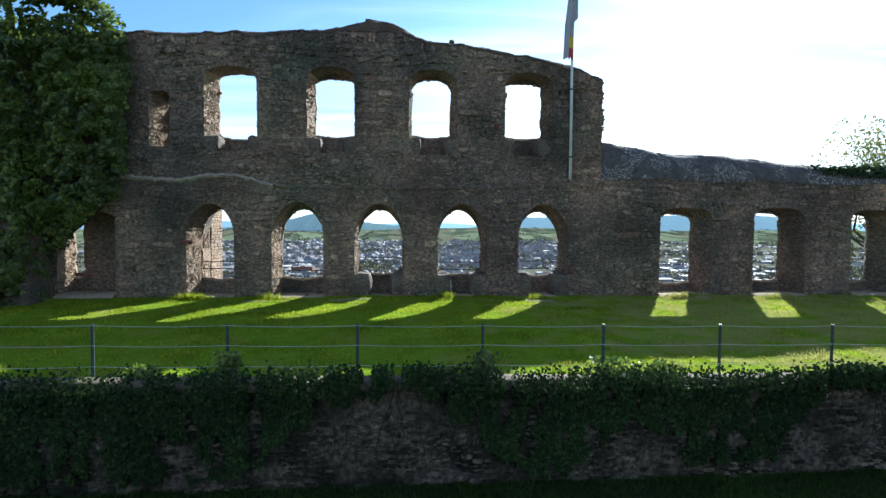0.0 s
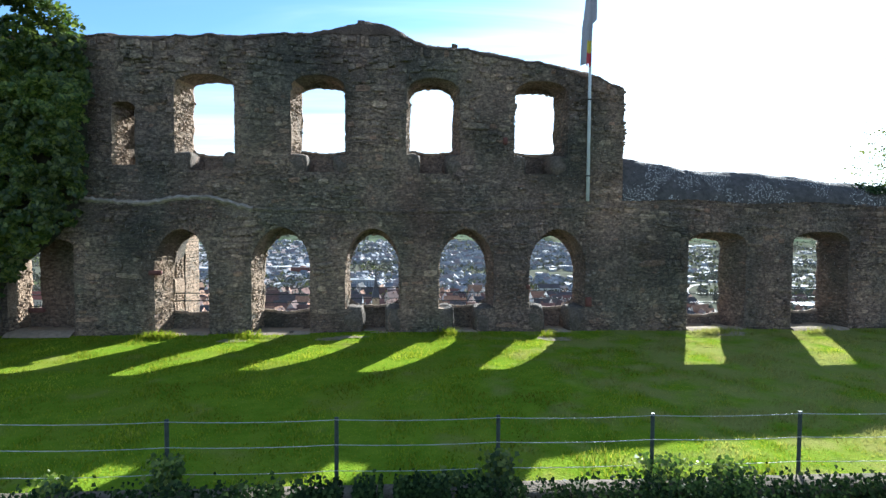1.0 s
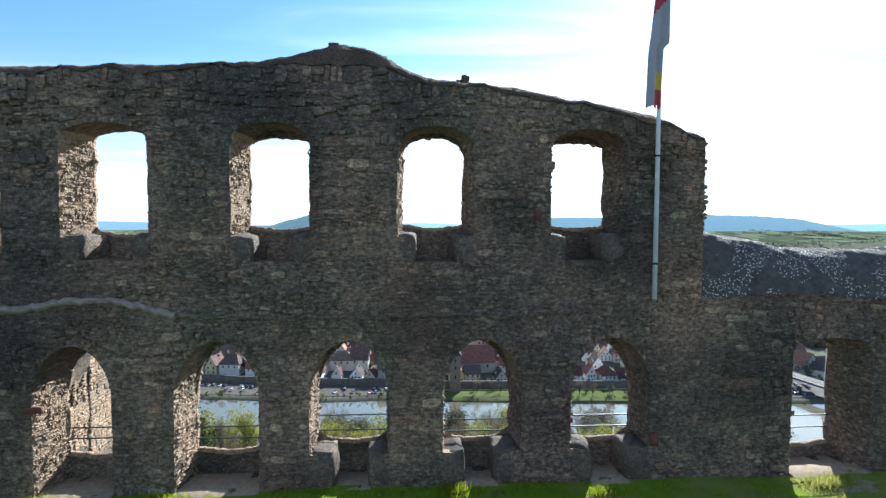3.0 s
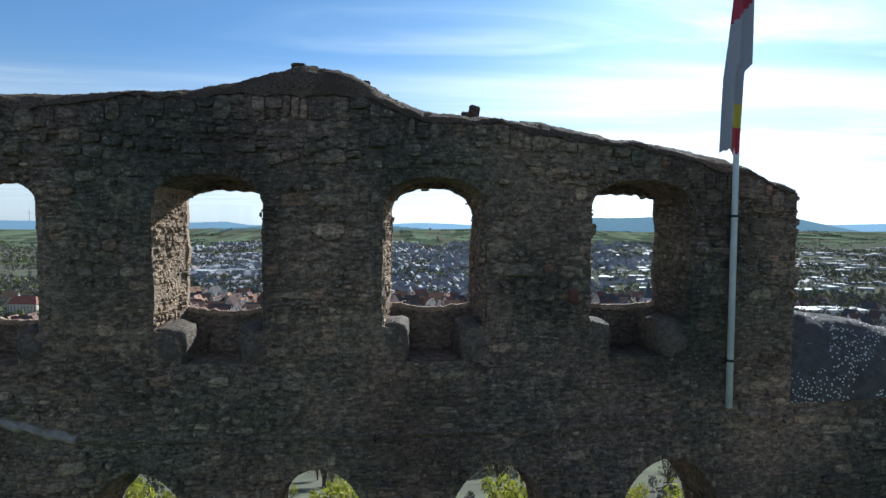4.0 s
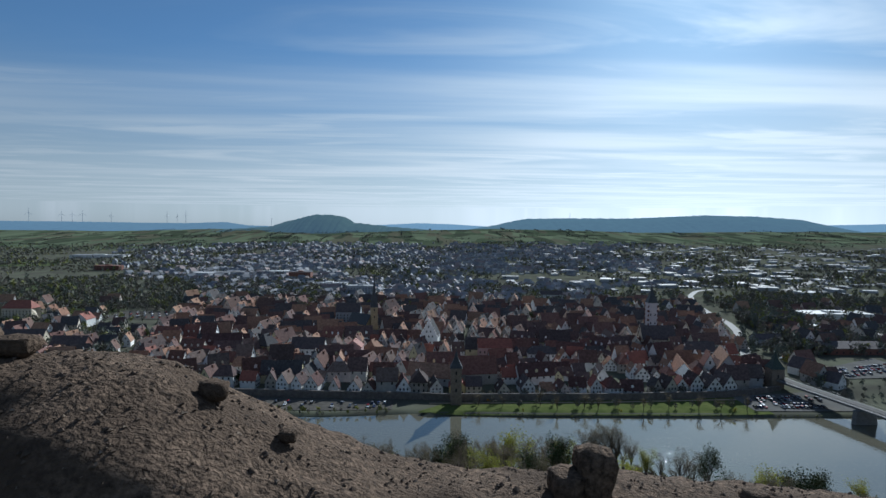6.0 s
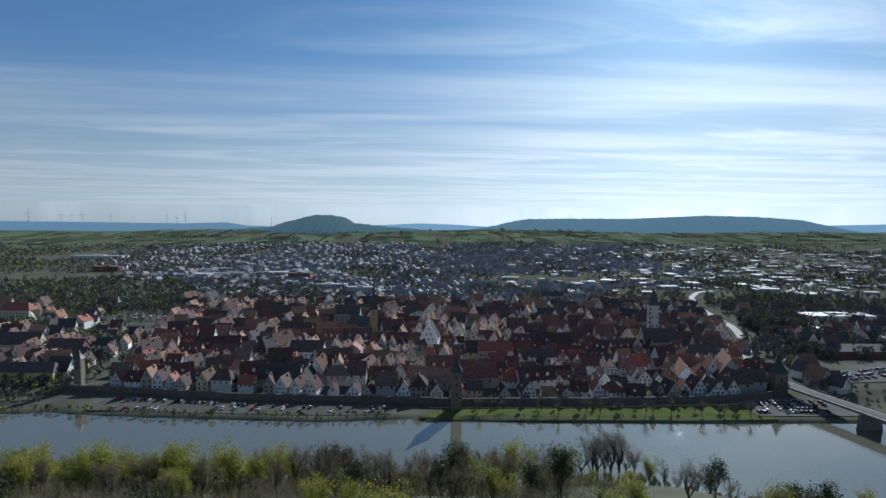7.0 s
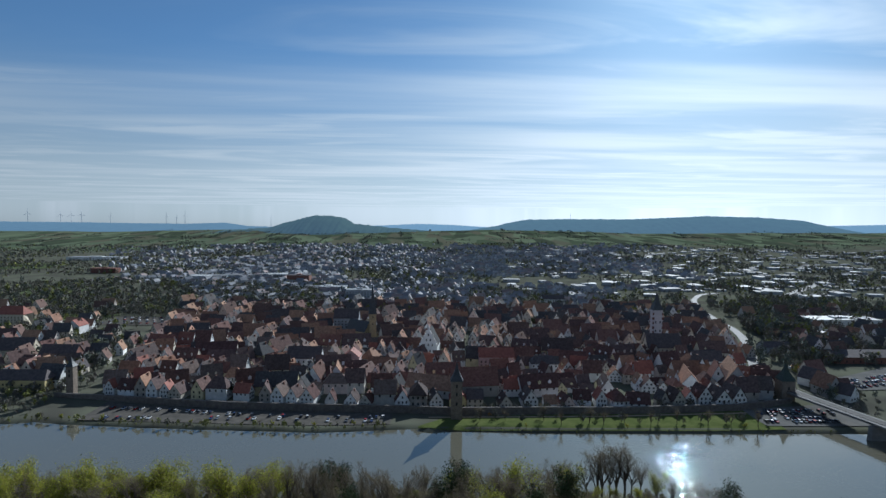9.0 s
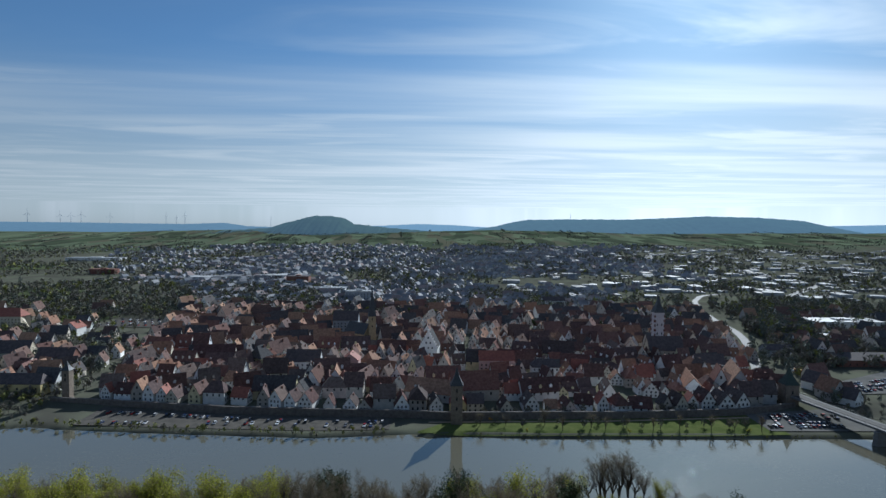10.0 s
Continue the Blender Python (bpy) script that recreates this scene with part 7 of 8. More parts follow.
KINDS = [
    tree(1, 27, 0.85, False, "tall bare deciduous tree on the river bank"),
    tree(2, 29, 0.7, False, "slender bare tree with upright branches on the river bank"),
    tree(3, 25, 0.95, False, "wide bare tree with fine twigs on the river bank"),
    tree(4, 25, 0.6, True, "tree in fresh yellow-green spring leaf on the river bank", None, 0.47),
    tree(5, 22, 0.72, True, "rounded tree in yellow-green spring leaf on the river bank", None, 0.46, 0.05, 3200),
    tree(6, 22, 0.7, True, "dark leafy tree among bare ones", M_DARK_LEAF, 0.46),
]
used = set()


def put_tree(k, u, v, scale=1.0, z=None):
    m = placed(u, v, (ground_z(u, v) if z is None else z) - 0.2, r.uniform(0, 6.28), scale)
    if k not in used:
        used.add(k)
        KINDS[k].matrix_world = m
    else:
        copy_thing(KINDS[k], m)


r = random.Random(77)
for i in range(175):
    u = -250 + 300 * ((i * 0.618) % 1)
    v = r.uniform(165, 234)
    put_tree(r.choice((0, 1, 2, 0, 1, 3, 2, 1, 2, 5)) if u > -60 else r.choice((0, 1, 3, 4, 3, 4, 1, 3, 4)), u, v, r.uniform(0.68, 1.0))
for u, v, k, s in ((48, 248, 4, 0.5), (58, 250, 4, 0.45), (64, 246, 2, 1.0), (68, 243, 0, 1.08), (74, 244, 2, 1.2), (80, 243, 0, 1.22), (86, 240, 2, 1.0), (92, 238, 3, 0.7), (97, 234, 1, 0.7), (102, 232, 2, 0.7),
                   (108, 228, 0, 0.75), (113, 226, 1, 0.7), (120, 222, 0, 0.65), (128, 214, 2, 0.7), (136, 210, 5, 0.7), (142, 208, 0, 0.7), (150, 206, 5, 0.75), (163, 204, 3, 0.7), (178, 200, 2, 0.7), (190, 198, 0, 0.7),
                   (70, 225, 4, 0.42), (78, 221, 4, 0.45), (60, 215, 3, 0.4), (83, 243, 2, 1.1), (77, 245, 0, 1.15), (71, 246, 0, 1.15), (205, 198, 5, 0.7), (225, 195, 0, 0.8)):
    put_tree(k, u, v, s)
for i in range(40):
    v = r.uniform(70, 165)
    put_tree(r.choice((0, 1, 2, 0, 3, 5)), r.uniform(-0.75, 0.55) * (v + 40), v, r.uniform(0.55, 0.8))
# twiggy undergrowth between the bank trees
g = np.random.default_rng(55)
k = 30000
uu, vv = g.uniform(-260, 60, k), g.uniform(140, 237, k)
zz = np.array([ground_z(a, b_) for a, b_ in zip(uu[::20], vv[::20])]).repeat(20)[:k]
uu, vv = uu[::20].repeat(20)[:k] + g.normal(0, 1.6, k), vv[::20].repeat(20)[:k] + g.normal(0, 1.6, k)
hh = g.uniform(2, 9, k)
base = np.stack([1.7 + uu * CT + vv * ST, 28.43 - uu * ST + vv * CT, zz + g.uniform(0, 1, k) * hh * 0.6], 1)
tip = base + np.stack([g.normal(0, 1.2, k), g.normal(0, 1.2, k), hh * 0.5], 1)
side = np.stack([np.full(k, 0.05), np.zeros(k), np.zeros(k)], 1)
tagged(soup("thicket", np.stack([base - side, base + side, tip], 1), 3, M_THICKET), "brown leafless thicket under the bank trees", "bushes", kind="stuff")
# along the meadow and the quay
for u in (25, 38, 60, 72, 88, 98, 112, 128, 143, 160, 175, 190):
    put_tree(r.choice((0, 2, 1)), u + r.uniform(-3, 3), 338 + r.uniform(-3, 6), r.uniform(0.42, 0.58))
for u in (-245, -232, -205, -198, -185, -150, -143, -118, -108, -100, -75, -52, -40, 50, 110, 180):
    put_tree(r.choice((4, 4, 2)), u, shore_far(u) + 3.5, r.uniform(0.14, 0.28))
for i in range(26):
    v = r.uniform(380, 740)
    u = r.uniform(-0.55, 0.62) * v
    put_tree(r.choice((0, 2, 3, 5, 5, 4)), u, v, r.uniform(0.4, 0.7))

# ---- far suburbs: a mass of small houses, halls and trees ----
def many_houses(name, spots, size, mats, label, detail=False):
    """Small gabled houses as one mesh: spots (u, v, turn, scale)."""
    verts, faces, mi = [], [], []
    for u, v, a, s in spots:
        w, d, h, rh = size[0] * s, size[1] * s, size[2] * s, size[3] * s
        c, sn = math.cos(a), math.sin(a)
        z0 = ground_z(u, v)
        pts = [(-w, -d, -2), (w, -d, -2), (w, d, -2), (-w, d, -2), (-w, -d, h), (w, -d, h), (w, d, h), (-w, d, h), (0, -d, h + rh), (0, d, h + rh)]
        o = len(verts)
        verts += [tuple(at(u + x * c - y * sn, v + x * sn + y * c, z0 + z)) for x, y, z in pts]
        faces += [tuple(o + i for i in f) for f in ((0, 1, 5, 8, 4), (2, 3, 7, 9, 6), (1, 2, 6, 5), (3, 0, 4, 7))]
        mi += [0] * 4
        o = len(verts)
        e = 0.6 * s
        k = e * rh / w
        pts = [(-w - e, -d - e, h - k), (0, -d - e, h + rh + .2), (0, d + e, h + rh + .2), (-w - e, d + e, h - k), (w + e, -d - e, h - k), (w + e, d + e, h - k)]
        verts += [tuple(at(u + x * c - y * sn, v + x * sn + y * c, z0 + z)) for x, y, z in pts]
        faces += [tuple(o + i for i in f) for f in ((0, 1, 2, 3), (1, 4, 5, 2))]
        mi += [1] * 2
        if detail:
            # chimney and the windows of the two sides towards the river
            boxes = [(w * 0.25, d * 0.3, h + rh * 0.75, 0.45, 0.45, 1.6, 1)]
            boxes += [(x, -d, z, 0.55, 0.08, 0.75, 2) for x, z in ((-w * 0.5, 2), (w * 0.5, 2), (-w * 0.5, 4.6), (w * 0.5, 4.6), (0, h + rh * 0.35))]
            boxes += [(-w, y, 4.2, 0.08, 0.55, 0.75, 2) for y in (-d * 0.55, 0, d * 0.55)]
            for bx, by, bz, hx, hy, hz, k in boxes:
                o = len(verts)
                verts += [tuple(at(u + x * c - y * sn, v + x * sn + y * c, z0 + z)) for x, y, z in ((bx - hx, by - hy, bz - hz), (bx + hx, by - hy, bz - hz), (bx + hx, by + hy, bz - hz), (bx - hx, by + hy, bz - hz), (bx - hx, by - hy, bz + hz), (bx + hx, by - hy, bz + hz), (bx + hx, by + hy, bz + hz), (bx - hx, by + hy, bz + hz))]
                faces += [tuple(o + i for i in f) for f in ((0, 1, 5, 4), (1, 2, 6, 5), (2, 3, 7, 6), (3, 0, 4, 7), (4, 5, 6, 7))]
                mi += [k] * 5
    ob = pydata(name, verts, faces, None)
    for m in mats:
        ob.data.materials.append(m)
    ob.data.polygons.foreach_set("material_index", mi)
    return tagged(ob, label, "houses", kind="stuff")


M_TOWN_WALL = palette("town_render", [(0.76, 0.75, 0.73), (0.5, 0.45, 0.38), (0.6, 0.53, 0.47), (0.4, 0.38, 0.36), (0.55, 0.5, 0.43), (0.78, 0.77, 0.75)], 0.95, True, 0.3, 0.12)
M_TOWN_ROOF = palette("town_roofs", muted([(0.12, 0.075, 0.068), (0.18, 0.095, 0.078), (0.09, 0.08, 0.08), (0.27, 0.14, 0.085), (0.08, 0.08, 0.085), (0.14, 0.085, 0.068), (0.30, 0.17, 0.10)], 0.2), 0.8, True, 0.6, 0.3, 0.0, 0.04)
# Bluish low-contrast greys: distance haze is mixed into the suburb's own colours.
M_SUB_WALL = palette("hazed_suburb_render", [(0.33, 0.35, 0.37), (0.39, 0.40, 0.42), (0.5, 0.51, 0.52), (0.3, 0.31, 0.33), (0.39, 0.39, 0.38), (0.33, 0.34, 0.35)], 0.95, True, 0.05, 0.15)
M_SUB_ROOF = palette("hazed_suburb_roofs", [(0.18, 0.185, 0.2), (0.24, 0.2, 0.195), (0.18, 0.19, 0.21), (0.27, 0.22, 0.21), (0.23, 0.235, 0.26), (0.19, 0.195, 0.207), (0.28, 0.28, 0.29)], 0.8, True, 0.05, 0.25, 0.0, 0.06)
M_FLAT = palette("hall_roofs", [(0.2, 0.2, 0.205), (0.15, 0.15, 0.155), (0.13, 0.13, 0.135), (0.24, 0.24, 0.24), (0.42, 0.42, 0.42), (0.16, 0.15, 0.14)], 0.7, True, 0.02, 0.1, 0.0, 0.12)
g = np.random.default_rng(8)
spots = []
while len(spots) < 6200:
    v = 790 + 1350 * g.random() ** 1.15
    u = g.uniform(-0.62, 0.5) * v
    if u > 0.30 * v and v < 1000 or (u < -0.45 * v and v < 1050):
        continue
    if g.random() < min(1.0, max(0.0, (abs(u / v + 0.06) - 0.30) / 0.26)):
        continue
    if fbm(u * 0.004, v * 0.004, 9) > 0.28:
        continue
    if any(abs(u - a) < 16 and abs(v - b) < 30 for a, b in ((362, 787), (394, 879), (442, 954), (-539, 800), (-585, 896))):
        continue
    grid_turn = 0.5 * math.sin(u * 0.004) + (math.pi / 2 if g.random() < 0.5 else 0)
    spots.append((round(u / 12) * 12 + g.uniform(-4, 4), round(v / 21) * 21 + g.uniform(-6, 6), grid_turn + g.uniform(-0.3, 0.3), g.choice((0.45, 0.52, 0.6, 0.68, 0.76, 0.9, 1.2))))
joined_houses = [q for q in joined_houses if off_road(q[0], q[1], 30)]
spots = [q for q in spots if off_road(q[0], q[1], 30)]
many_houses("old_town_roofs", joined_houses, (4.3, 6.6, 5.6, 6.8), (M_TOWN_WALL, M_TOWN_ROOF, M_GLASS), "close-set gabled old-town houses with tiled roofs", True)
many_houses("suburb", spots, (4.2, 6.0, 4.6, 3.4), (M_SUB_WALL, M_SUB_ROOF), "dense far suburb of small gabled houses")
spots = []
while len(spots) < 620:
    v = g.uniform(900, 2100)
    u = g.uniform(0.12, 0.85) * v
    spots.append((u, v, g.uniform(-0.3, 0.3) + (1.57 if g.random() < 0.5 else 0), g.choice((0.22, 0.3, 0.36, 0.42, 0.5, 0.62, 0.9))))
spots += [(-0.42 * 1150 + 28 * k, 1130 + 8 * k, 1.5, 1.2) for k in range(7)]
spots = [q for q in spots if off_road(q[0], q[1], 60)]
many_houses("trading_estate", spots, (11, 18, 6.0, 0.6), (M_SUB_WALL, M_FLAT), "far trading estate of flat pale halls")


def far_trees(name, spots, tufts, mat, label, tall=1.0):
    """Tree crowns far off: many small ragged tufts each, thinner towards the outside, on a thin stem, in one mesh."""
    sp = np.array(spots)
    n = len(sp)
    z0 = np.array([ground_z(a, b) for a, b in sp[:, :2]])
    d = g.normal(0, 1, (n, tufts, 3))
    d /= np.linalg.norm(d, axis=2)[:, :, None]
    rad = g.uniform(0.25, 1.0, (n, tufts, 1)) ** 0.6 * g.uniform(0.75, 1.15, (n, 1, 1))
    s = sp[:, 2][:, None, None]
    c = d * rad * s * np.array([0.52, 0.52, 0.62 * tall])
    c[:, :, 2] += s[:, :, 0] * (0.35 + 0.6 * tall)
    tri = g.normal(0, 1, (n, tufts, 3, 3)) * (s * 1.05 / math.sqrt(tufts))[:, :, None] * np.array([1, 1, 1.15])
    p = c[:, :, None, :] + tri
    stem = np.zeros((n, 1, 3, 3))
    stem[:, 0, 0, 0], stem[:, 0, 1, 0] = -0.05 * sp[:, 2], 0.05 * sp[:, 2]
    stem[:, 0, :2, 2] = -1.0
    stem[:, 0, 2, 2] = sp[:, 2] * (0.4 + tall)
    p = np.concatenate([p, stem], 1)
    u, v = p[..., 0] + sp[:, 0][:, None, None], p[..., 1] + sp[:, 1][:, None, None]
    w = np.stack([1.7 + u * CT + v * ST, 28.43 - u * ST + v * CT, p[..., 2] + z0[:, None, None]], -1)
    return tagged(soup(name, w.reshape(-1, 3, 3), 3, mat), label, "trees", kind="stuff")


# Brown and dark crowns, lightened and greyed in colour for the missing haze.
M_FAR_TREE = palette("hazed_tree_crowns", [(0.115, 0.112, 0.096), (0.15, 0.136, 0.12), (0.17, 0.152, 0.134), (0.132, 0.136, 0.096), (0.16, 0.164, 0.10), (0.185, 0.165, 0.142)], 0.95, True, 0.04, 0.2)
M_FAR_DARK = palette("hazed_conifer_crowns", [(0.10, 0.112, 0.098), (0.118, 0.132, 0.11), (0.135, 0.148, 0.12)], 0.95, True, 0.04, 0.2)
M_FAR_GREEN = palette("spring_crowns", [(0.19, 0.2, 0.06), (0.24, 0.24, 0.075), (0.15, 0.16, 0.06)], 0.95, True, 0.04, 0.2)
brown, dark, green = [], [], []


def grow_far(u, v, s):
    k = g.random()
    (brown if k < 0.72 else dark if k < 0.86 else green).append((u, v, s))


for k in range(17000):
    v = 780 + 1420 * g.random() ** 1.05
    u = g.uniform(-0.8, 0.85) * v
    wood = fbm(u * 0.005, v * 0.005, 14)
    if wood < (-0.15 if u < -0.42 * v else -0.12):
        continue
    grow_far(u, v, g.uniform(2.2, 5.2) + (1.5 if wood > 0.2 else 0))
far_brown, far_dark, far_green = brown, dark, green
brown, dark, green = [], [], []
# bushes along the quay and the shore, trees on the meadow and behind the town wall
for k in range(150):
    u = g.uniform(-330, -28)
    (green if g.random() < 0.7 else brown).append((u, shore_far(u) + g.uniform(0.5, 4.5), g.uniform(0.6, 2.0) * (1.7 if g.random() < 0.22 else 1.0)))
for k in range(140):
    u = g.uniform(-8, 235)
    (green if g.random() < 0.35 else brown).append((u, shore_far(u) + g.uniform(0.2, 2.0), g.uniform(0.35, 1.0)))
for k in range(15):
    u = 22 + 12.5 * k + g.uniform(-3, 3)
    brown.append((u, 341 + g.uniform(-3, 6), g.uniform(2.6, 4.2)))
for k in range(90):
    u = g.uniform(262, 430)
    (dark if k % 4 == 0 else brown).append((u, 360 + 0.28 * (u - 262) + g.uniform(-12, 26), g.uniform(1.5, 3.6)))
for k in range(26):
    u = g.uniform(20, 225)
    brown.append((u, wall_v(u) + g.uniform(4, 9), g.uniform(2.5, 5.0)))
for k in range(240):
    grow_far(g.uniform(370, 640), g.uniform(690, 930), g.uniform(3, 6.5))
for k in range(120):
    u, v = g.uniform(252, 430), g.uniform(385, 560)
    if not in_road(u, v) and not (298 < u < 374 and v < 472):
        brown.append((u, v, g.uniform(1.8, 4.0)))
for k in range(150):
    u = g.uniform(-350, -259)
    (brown if k % 3 else green).append((u, g.uniform(348, 386), g.uniform(1.2, 4.0)))
# a belt of bare trees between the old town and the suburb, and round its flanks
for k in range(520):
    v = g.uniform(690, 830)
    grow_far(g.uniform(-0.62, 0.02) * v if g.random() < 0.72 else g.uniform(0.3, 0.75) * v, v, g.uniform(5, 9))
for k in range(2300):
    v = g.uniform(380, 820)
    u = g.choice((-1, 1)) * (262 + 0.33 * (v - 385) + abs(g.normal(0, 0.25)) * v)
    if u > 0 and (in_road(u, v) or 295 < u < 400 and v < 475):
        continue
    if u < 0 and 600 < v < 720 and u > -420 and g.random() < 0.8:
        continue
    grow_far(u, v, g.uniform(2.0, 6.5))
for k in range(170):
    grow_far(g.normal(372, 16), g.normal(625, 14), g.uniform(6, 10))
    v = g.uniform(395, 760)
    grow_far(g.uniform(-0.5, 0.5) * v, v, g.uniform(2, 4.5))
for k in range(1000):
    v = g.uniform(690, 1050)
    grow_far(g.uniform(-0.85, -0.22) * v, v, g.uniform(4, 8))
for k in range(900):
    v = g.uniform(470, 900)
    u = 0.46 * v + 60 + abs(g.normal(0, 0.18)) * v
    if not (u < 400 and v < 480):
        grow_far(u, v, g.uniform(3, 8))
for k in range(150):
    v = g.uniform(383, 560)
    grow_far(-272 - 0.3 * (v - 385) + g.normal(0, 16), v, g.uniform(3, 6.5))
for k in range(130):
    # hedges between the fields
    v, u = g.uniform(2050, 2850), g.uniform(-0.8, 0.8) * 2400
    du, dv = (g.uniform(3, 6), g.uniform(-1, 1)) if k % 3 else (g.uniform(-1, 1), g.uniform(6, 12))
    for i in range(int(g.uniform(15, 45))):
        (far_dark if i % 2 else far_brown).append((u + du * i + g.uniform(-2, 2), v + dv * i + g.uniform(-2, 2), g.uniform(2.0, 5.0)))
brown, dark, green, far_brown, far_dark, far_green = ([q for q in k if off_road(q[0], q[1])] for k in (brown, dark, green, far_brown, far_dark, far_green))
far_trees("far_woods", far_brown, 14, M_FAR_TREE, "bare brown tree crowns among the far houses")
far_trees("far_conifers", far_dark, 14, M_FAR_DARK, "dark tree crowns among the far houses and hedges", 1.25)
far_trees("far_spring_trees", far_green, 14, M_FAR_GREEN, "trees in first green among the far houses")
far_trees("bare_woods", brown, 70, M_FAR_TREE, "bare brown trees round the old town")
far_trees("conifers", dark, 70, M_FAR_DARK, "dark evergreen trees round the old town", 1.35)
far_trees("spring_trees", green, 70, M_FAR_GREEN, "trees in first green round the old town")
M_SCRUB = palette("bank_scrub", [(0.12, 0.10, 0.07), (0.15, 0.125, 0.085), (0.12, 0.115, 0.055), (0.17, 0.175, 0.055), (0.10, 0.085, 0.06)], 0.95, True, 0.1, 0.25, 0.3)
bank = [(u, v, q) for u, v, q in zip(g.uniform(-262, 46, 240), g.uniform(178, 236, 240), g.uniform(3.5, 6.5, 240))]
# lower scrub on the spit where the bank bends back
for u in g.uniform(44, 235, 130):
    bank.append((u, shore_near(u) - g.uniform(3, 50), g.uniform(1.4, 3.4)))
far_trees("bank_scrub", bank, 190, M_SCRUB, "brown and greenish budding scrub under the bank trees", 1.1)
slope = []
for k in range(170):
    v = g.uniform(16, 120)
    slope.append((g.uniform(-0.85, 0.85) * (v + 12), v, g.uniform(1.2, 3.2)))
far_trees("slope_bushes", slope[:110], 260, M_TWIG_GREEN, "bushes in fresh yellow-green leaf on the castle slope")
far_trees("slope_thicket", slope[110:], 260, M_FAR_TREE, "bare brown bushes on the castle slope")
for u, v, h in ((263, 462, 9.5), (275, 447, 7.0), (286, 520, 8.0)):
    far_trees("tall_conifer", [(u, v, h), (u + 0.6, v, h * 0.9)], 130, M_FAR_DARK, "tall narrow dark conifer beside the road", 1.9)["category"] = "tree"

M_FORSYTHIA = palette("orange_blossom", [(0.34, 0.17, 0.03), (0.42, 0.22, 0.04), (0.25, 0.15, 0.04)], 0.9, True, 0.3, 0.2, 0.2)
for u, v, h in ((30, 350.5, 1.9), (-262, 379, 1.6), (-268, 376, 1.3)):
    far_trees("flowering_bush", [(u, v, h), (u + 1.4, v + 0.4, h * 0.7)], 110, M_FORSYTHIA, "orange flowering bush on the grass by the town wall", 0.8)["category"] = "bush"
far_trees("blossom_tree", [(-271, 398, 5.5), (-268, 400, 4.2), (-274.5, 401, 4.4)], 150, M_BLOSSOM, "white blossoming tree behind the slim corner tower", 0.8)["category"] = "tree"


def lorry(u, v, turn, box_mat, label):
    """A small box van: chassis, cab, load box and wheels."""
    t = tagged(new("lorry"), label, "lorry", "lorries in the yard")
    for name, dims, mat in (("chassis", (-1.1, 1.1, -3.6, 3.6, 0.55, 0.85), M_STEEL), ("cab", (-1.1, 1.1, 2.0, 3.6, 0.85, 2.5), M_WHITE), ("load_box", (-1.2, 1.2, -3.6, 1.8, 0.9, 3.4), box_mat)):
        bm = bmesh.new()
        box(bm, *dims)
        bmesh.ops.bevel(bm, geom=bm.edges, offset=0.07, segments=1, affect="EDGES")
        part(name, bm, mat, t)
    for x in (-1.0, 1.0):
        for y in (-2.4, 2.7):
            bm = bmesh.new()
            tube(bm, [(x - 0.14, y, 0.45), (x + 0.14, y, 0.45)], [0.45, 0.45], 10)
            part("wheel", bm, M_TYRE, t)
    t.matrix_world = placed(u, v, ground_z(u, v) + 0.4, turn)


M_ORANGE = material("orange_paint", (0.5, 0.24, 0.05), (0.6, 0.3, 0.08), 0.5, 0.6)
lorry(291, 462, 1.3, M_ORANGE, "orange box lorry parked in a yard by the road")
lorry(296, 453, 1.3, M_WHITE, "white box lorry parked in a yard by the road")
lorry(303, 460, 1.3, M_WHITE, "white box lorry parked in a yard by the road")

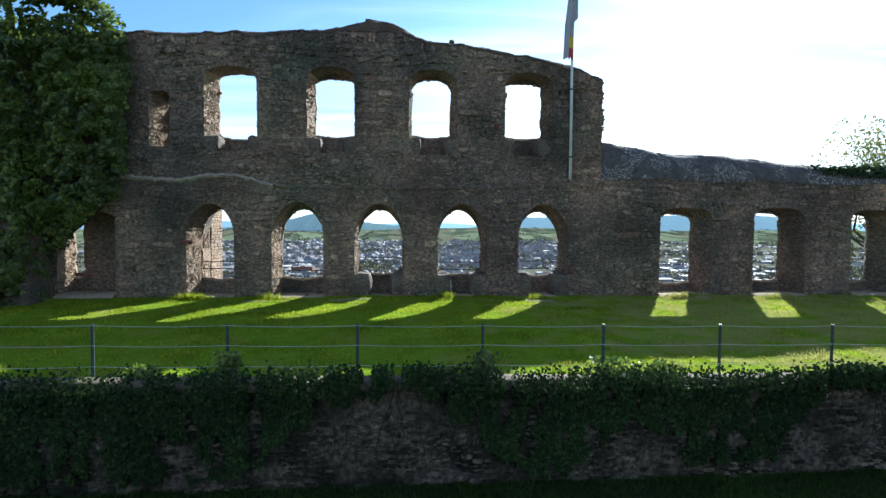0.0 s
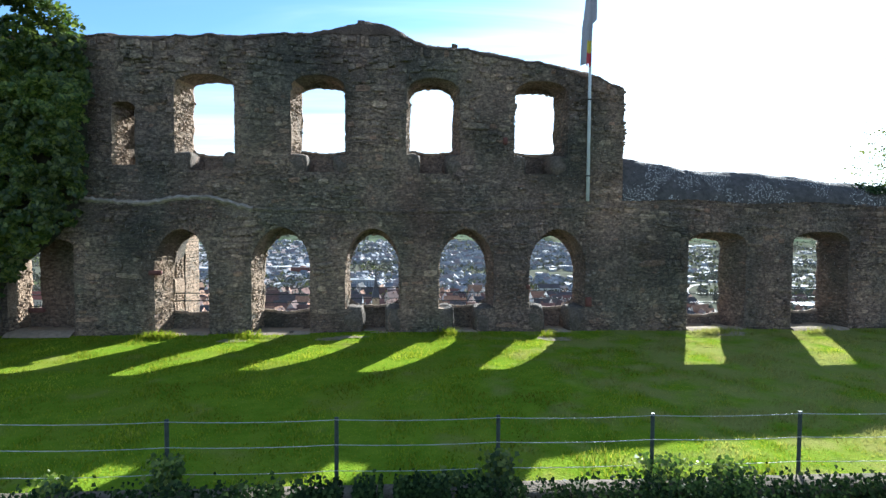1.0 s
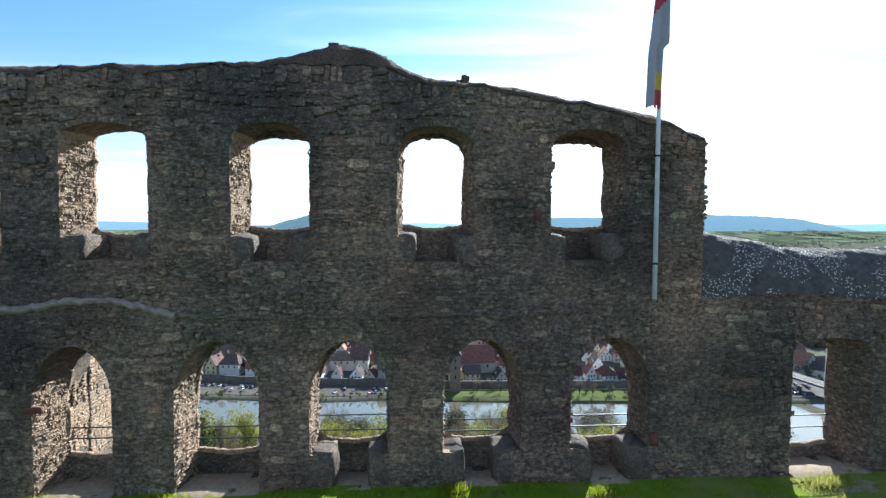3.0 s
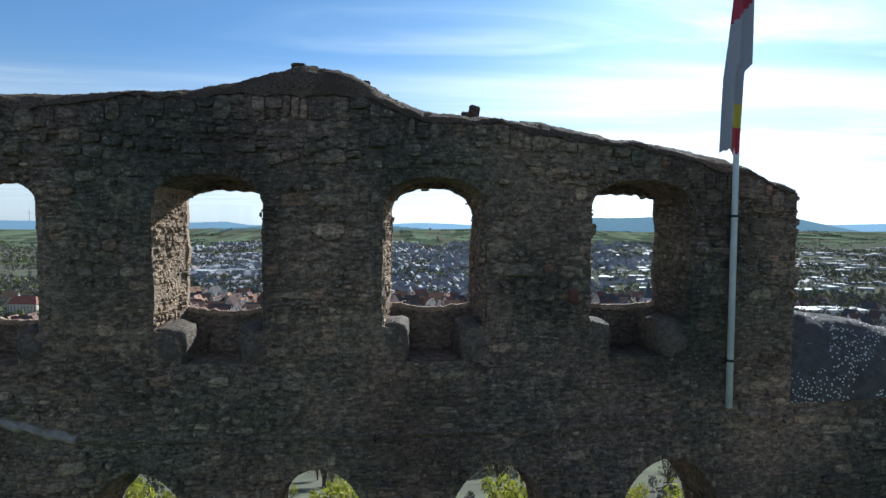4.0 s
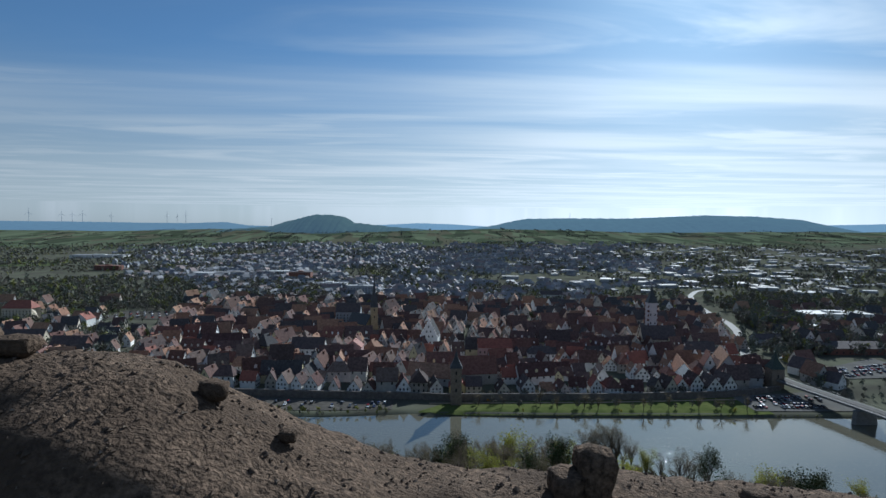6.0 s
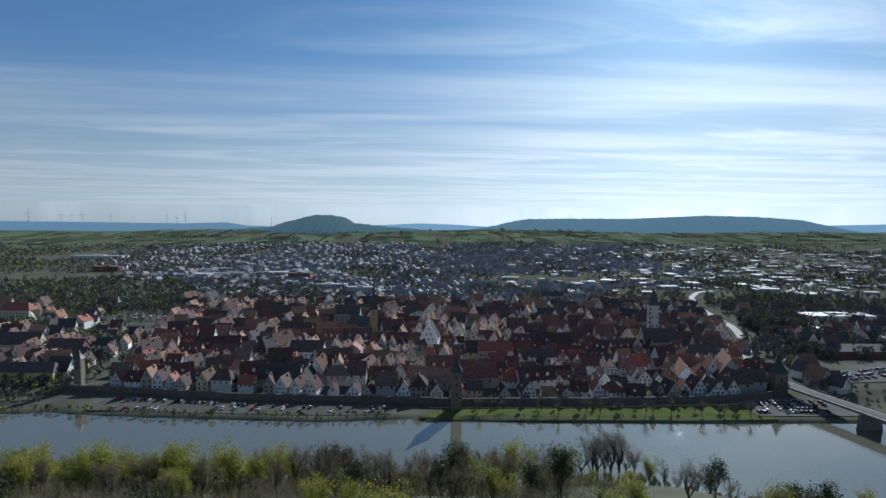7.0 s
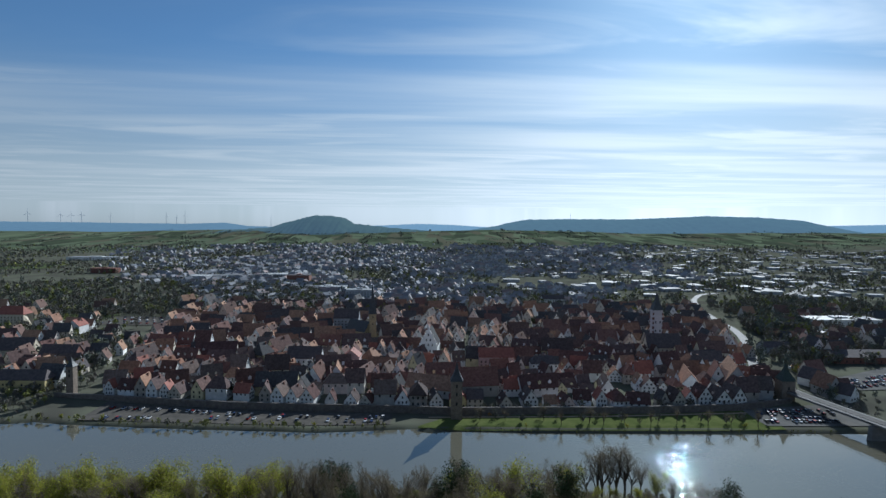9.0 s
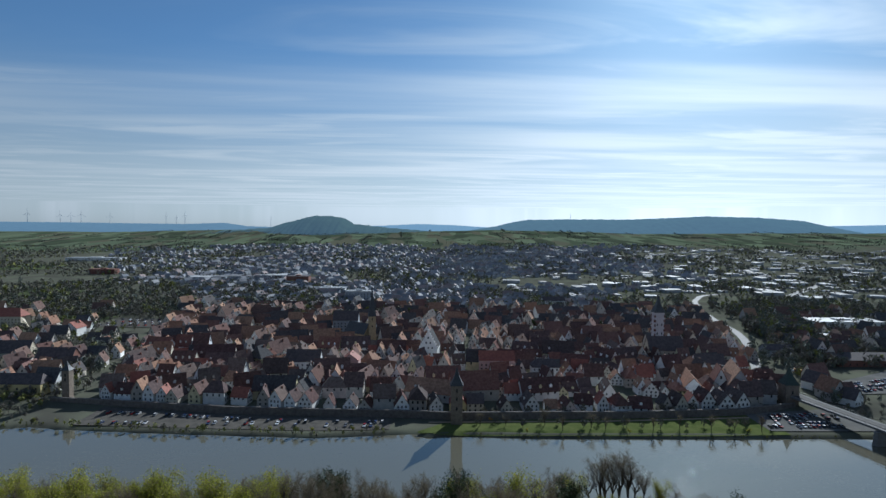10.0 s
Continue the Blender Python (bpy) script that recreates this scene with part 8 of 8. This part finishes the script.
# tree beyond the low wall, and a bright bush on the slope
ext = tree(9, 11.5, 1.05, True, "tree in pale young leaf behind the low wall", M_BLOSSOM_GREEN, 0.12, 0.0, 7500)
ext["group"] = ""
ext.matrix_world = Matrix.Translation((25.9, 27.0, -0.4))
g = np.random.default_rng(61)
k = 5200
d = g.normal(0, 1, (k, 3))
c = np.array([21.0, 26.0, 1.6]) + d / np.linalg.norm(d, axis=1)[:, None] * g.uniform(0.3, 1, (k, 1)) ** 0.5 * np.array([1.5, 0.9, 1.9])
bush = tagged(new("bush"), "leafy yellow-green bush growing behind the low wall", "bush")
soup("leaves", leaves(c, d, 0.12, 62), 5, M_BLOSSOM_GREEN, bush)
bm = bmesh.new()
for a in range(7):
    tube(bm, [(21, 26, -0.9), (21 + 0.5 * math.cos(a), 26 + 0.3 * math.sin(a), 1.0), (21 + 1.0 * math.cos(a), 26 + 0.6 * math.sin(a), 2.6)], [0.05, 0.035, 0.01], 5)
part("branch_tangle", bm, M_BARK, bush)
k = 9000
x = 17.3 + g.uniform(0, 1, k) ** 0.8 * 9.5
yk = g.uniform(0, 1, k)
top_z = np.array([crest_low(a) for a in x]) - 0.5 * (1 - yk) ** 2
keep = np.array([fbm(a * 1.1, b * 2, 4) for a, b in zip(x, yk)]) > 0.12 - 0.09 * (x - 17)
c = np.stack([x, FRONT - 0.1 + 0.9 * yk, top_z + np.abs(g.normal(0, 0.07, k)) * np.clip((x - 17) / 4, 0.2, 1)], 1)[keep]
creeper = tagged(new("wall_creeper"), "low green creeper and grass on the cap of the low wall", "creeper")
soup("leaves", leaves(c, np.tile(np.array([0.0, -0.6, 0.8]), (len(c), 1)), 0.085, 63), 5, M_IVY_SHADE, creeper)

# ---- single stones set apart, last ----
for wall, verts_of in ((wall_high, singles), (ret, ret_single)):
    for verts in verts_of:
        o = verts[0]
        me = bpy.data.meshes.new("stone")
        me.from_pydata([tuple(q - o) for q in verts], [], faces_of(verts))
        me.materials.append(M_STONE_OB if wall is wall_high else M_STONE_DARK)
        st = new("stone", me)
        st.location = o
        st.parent = wall
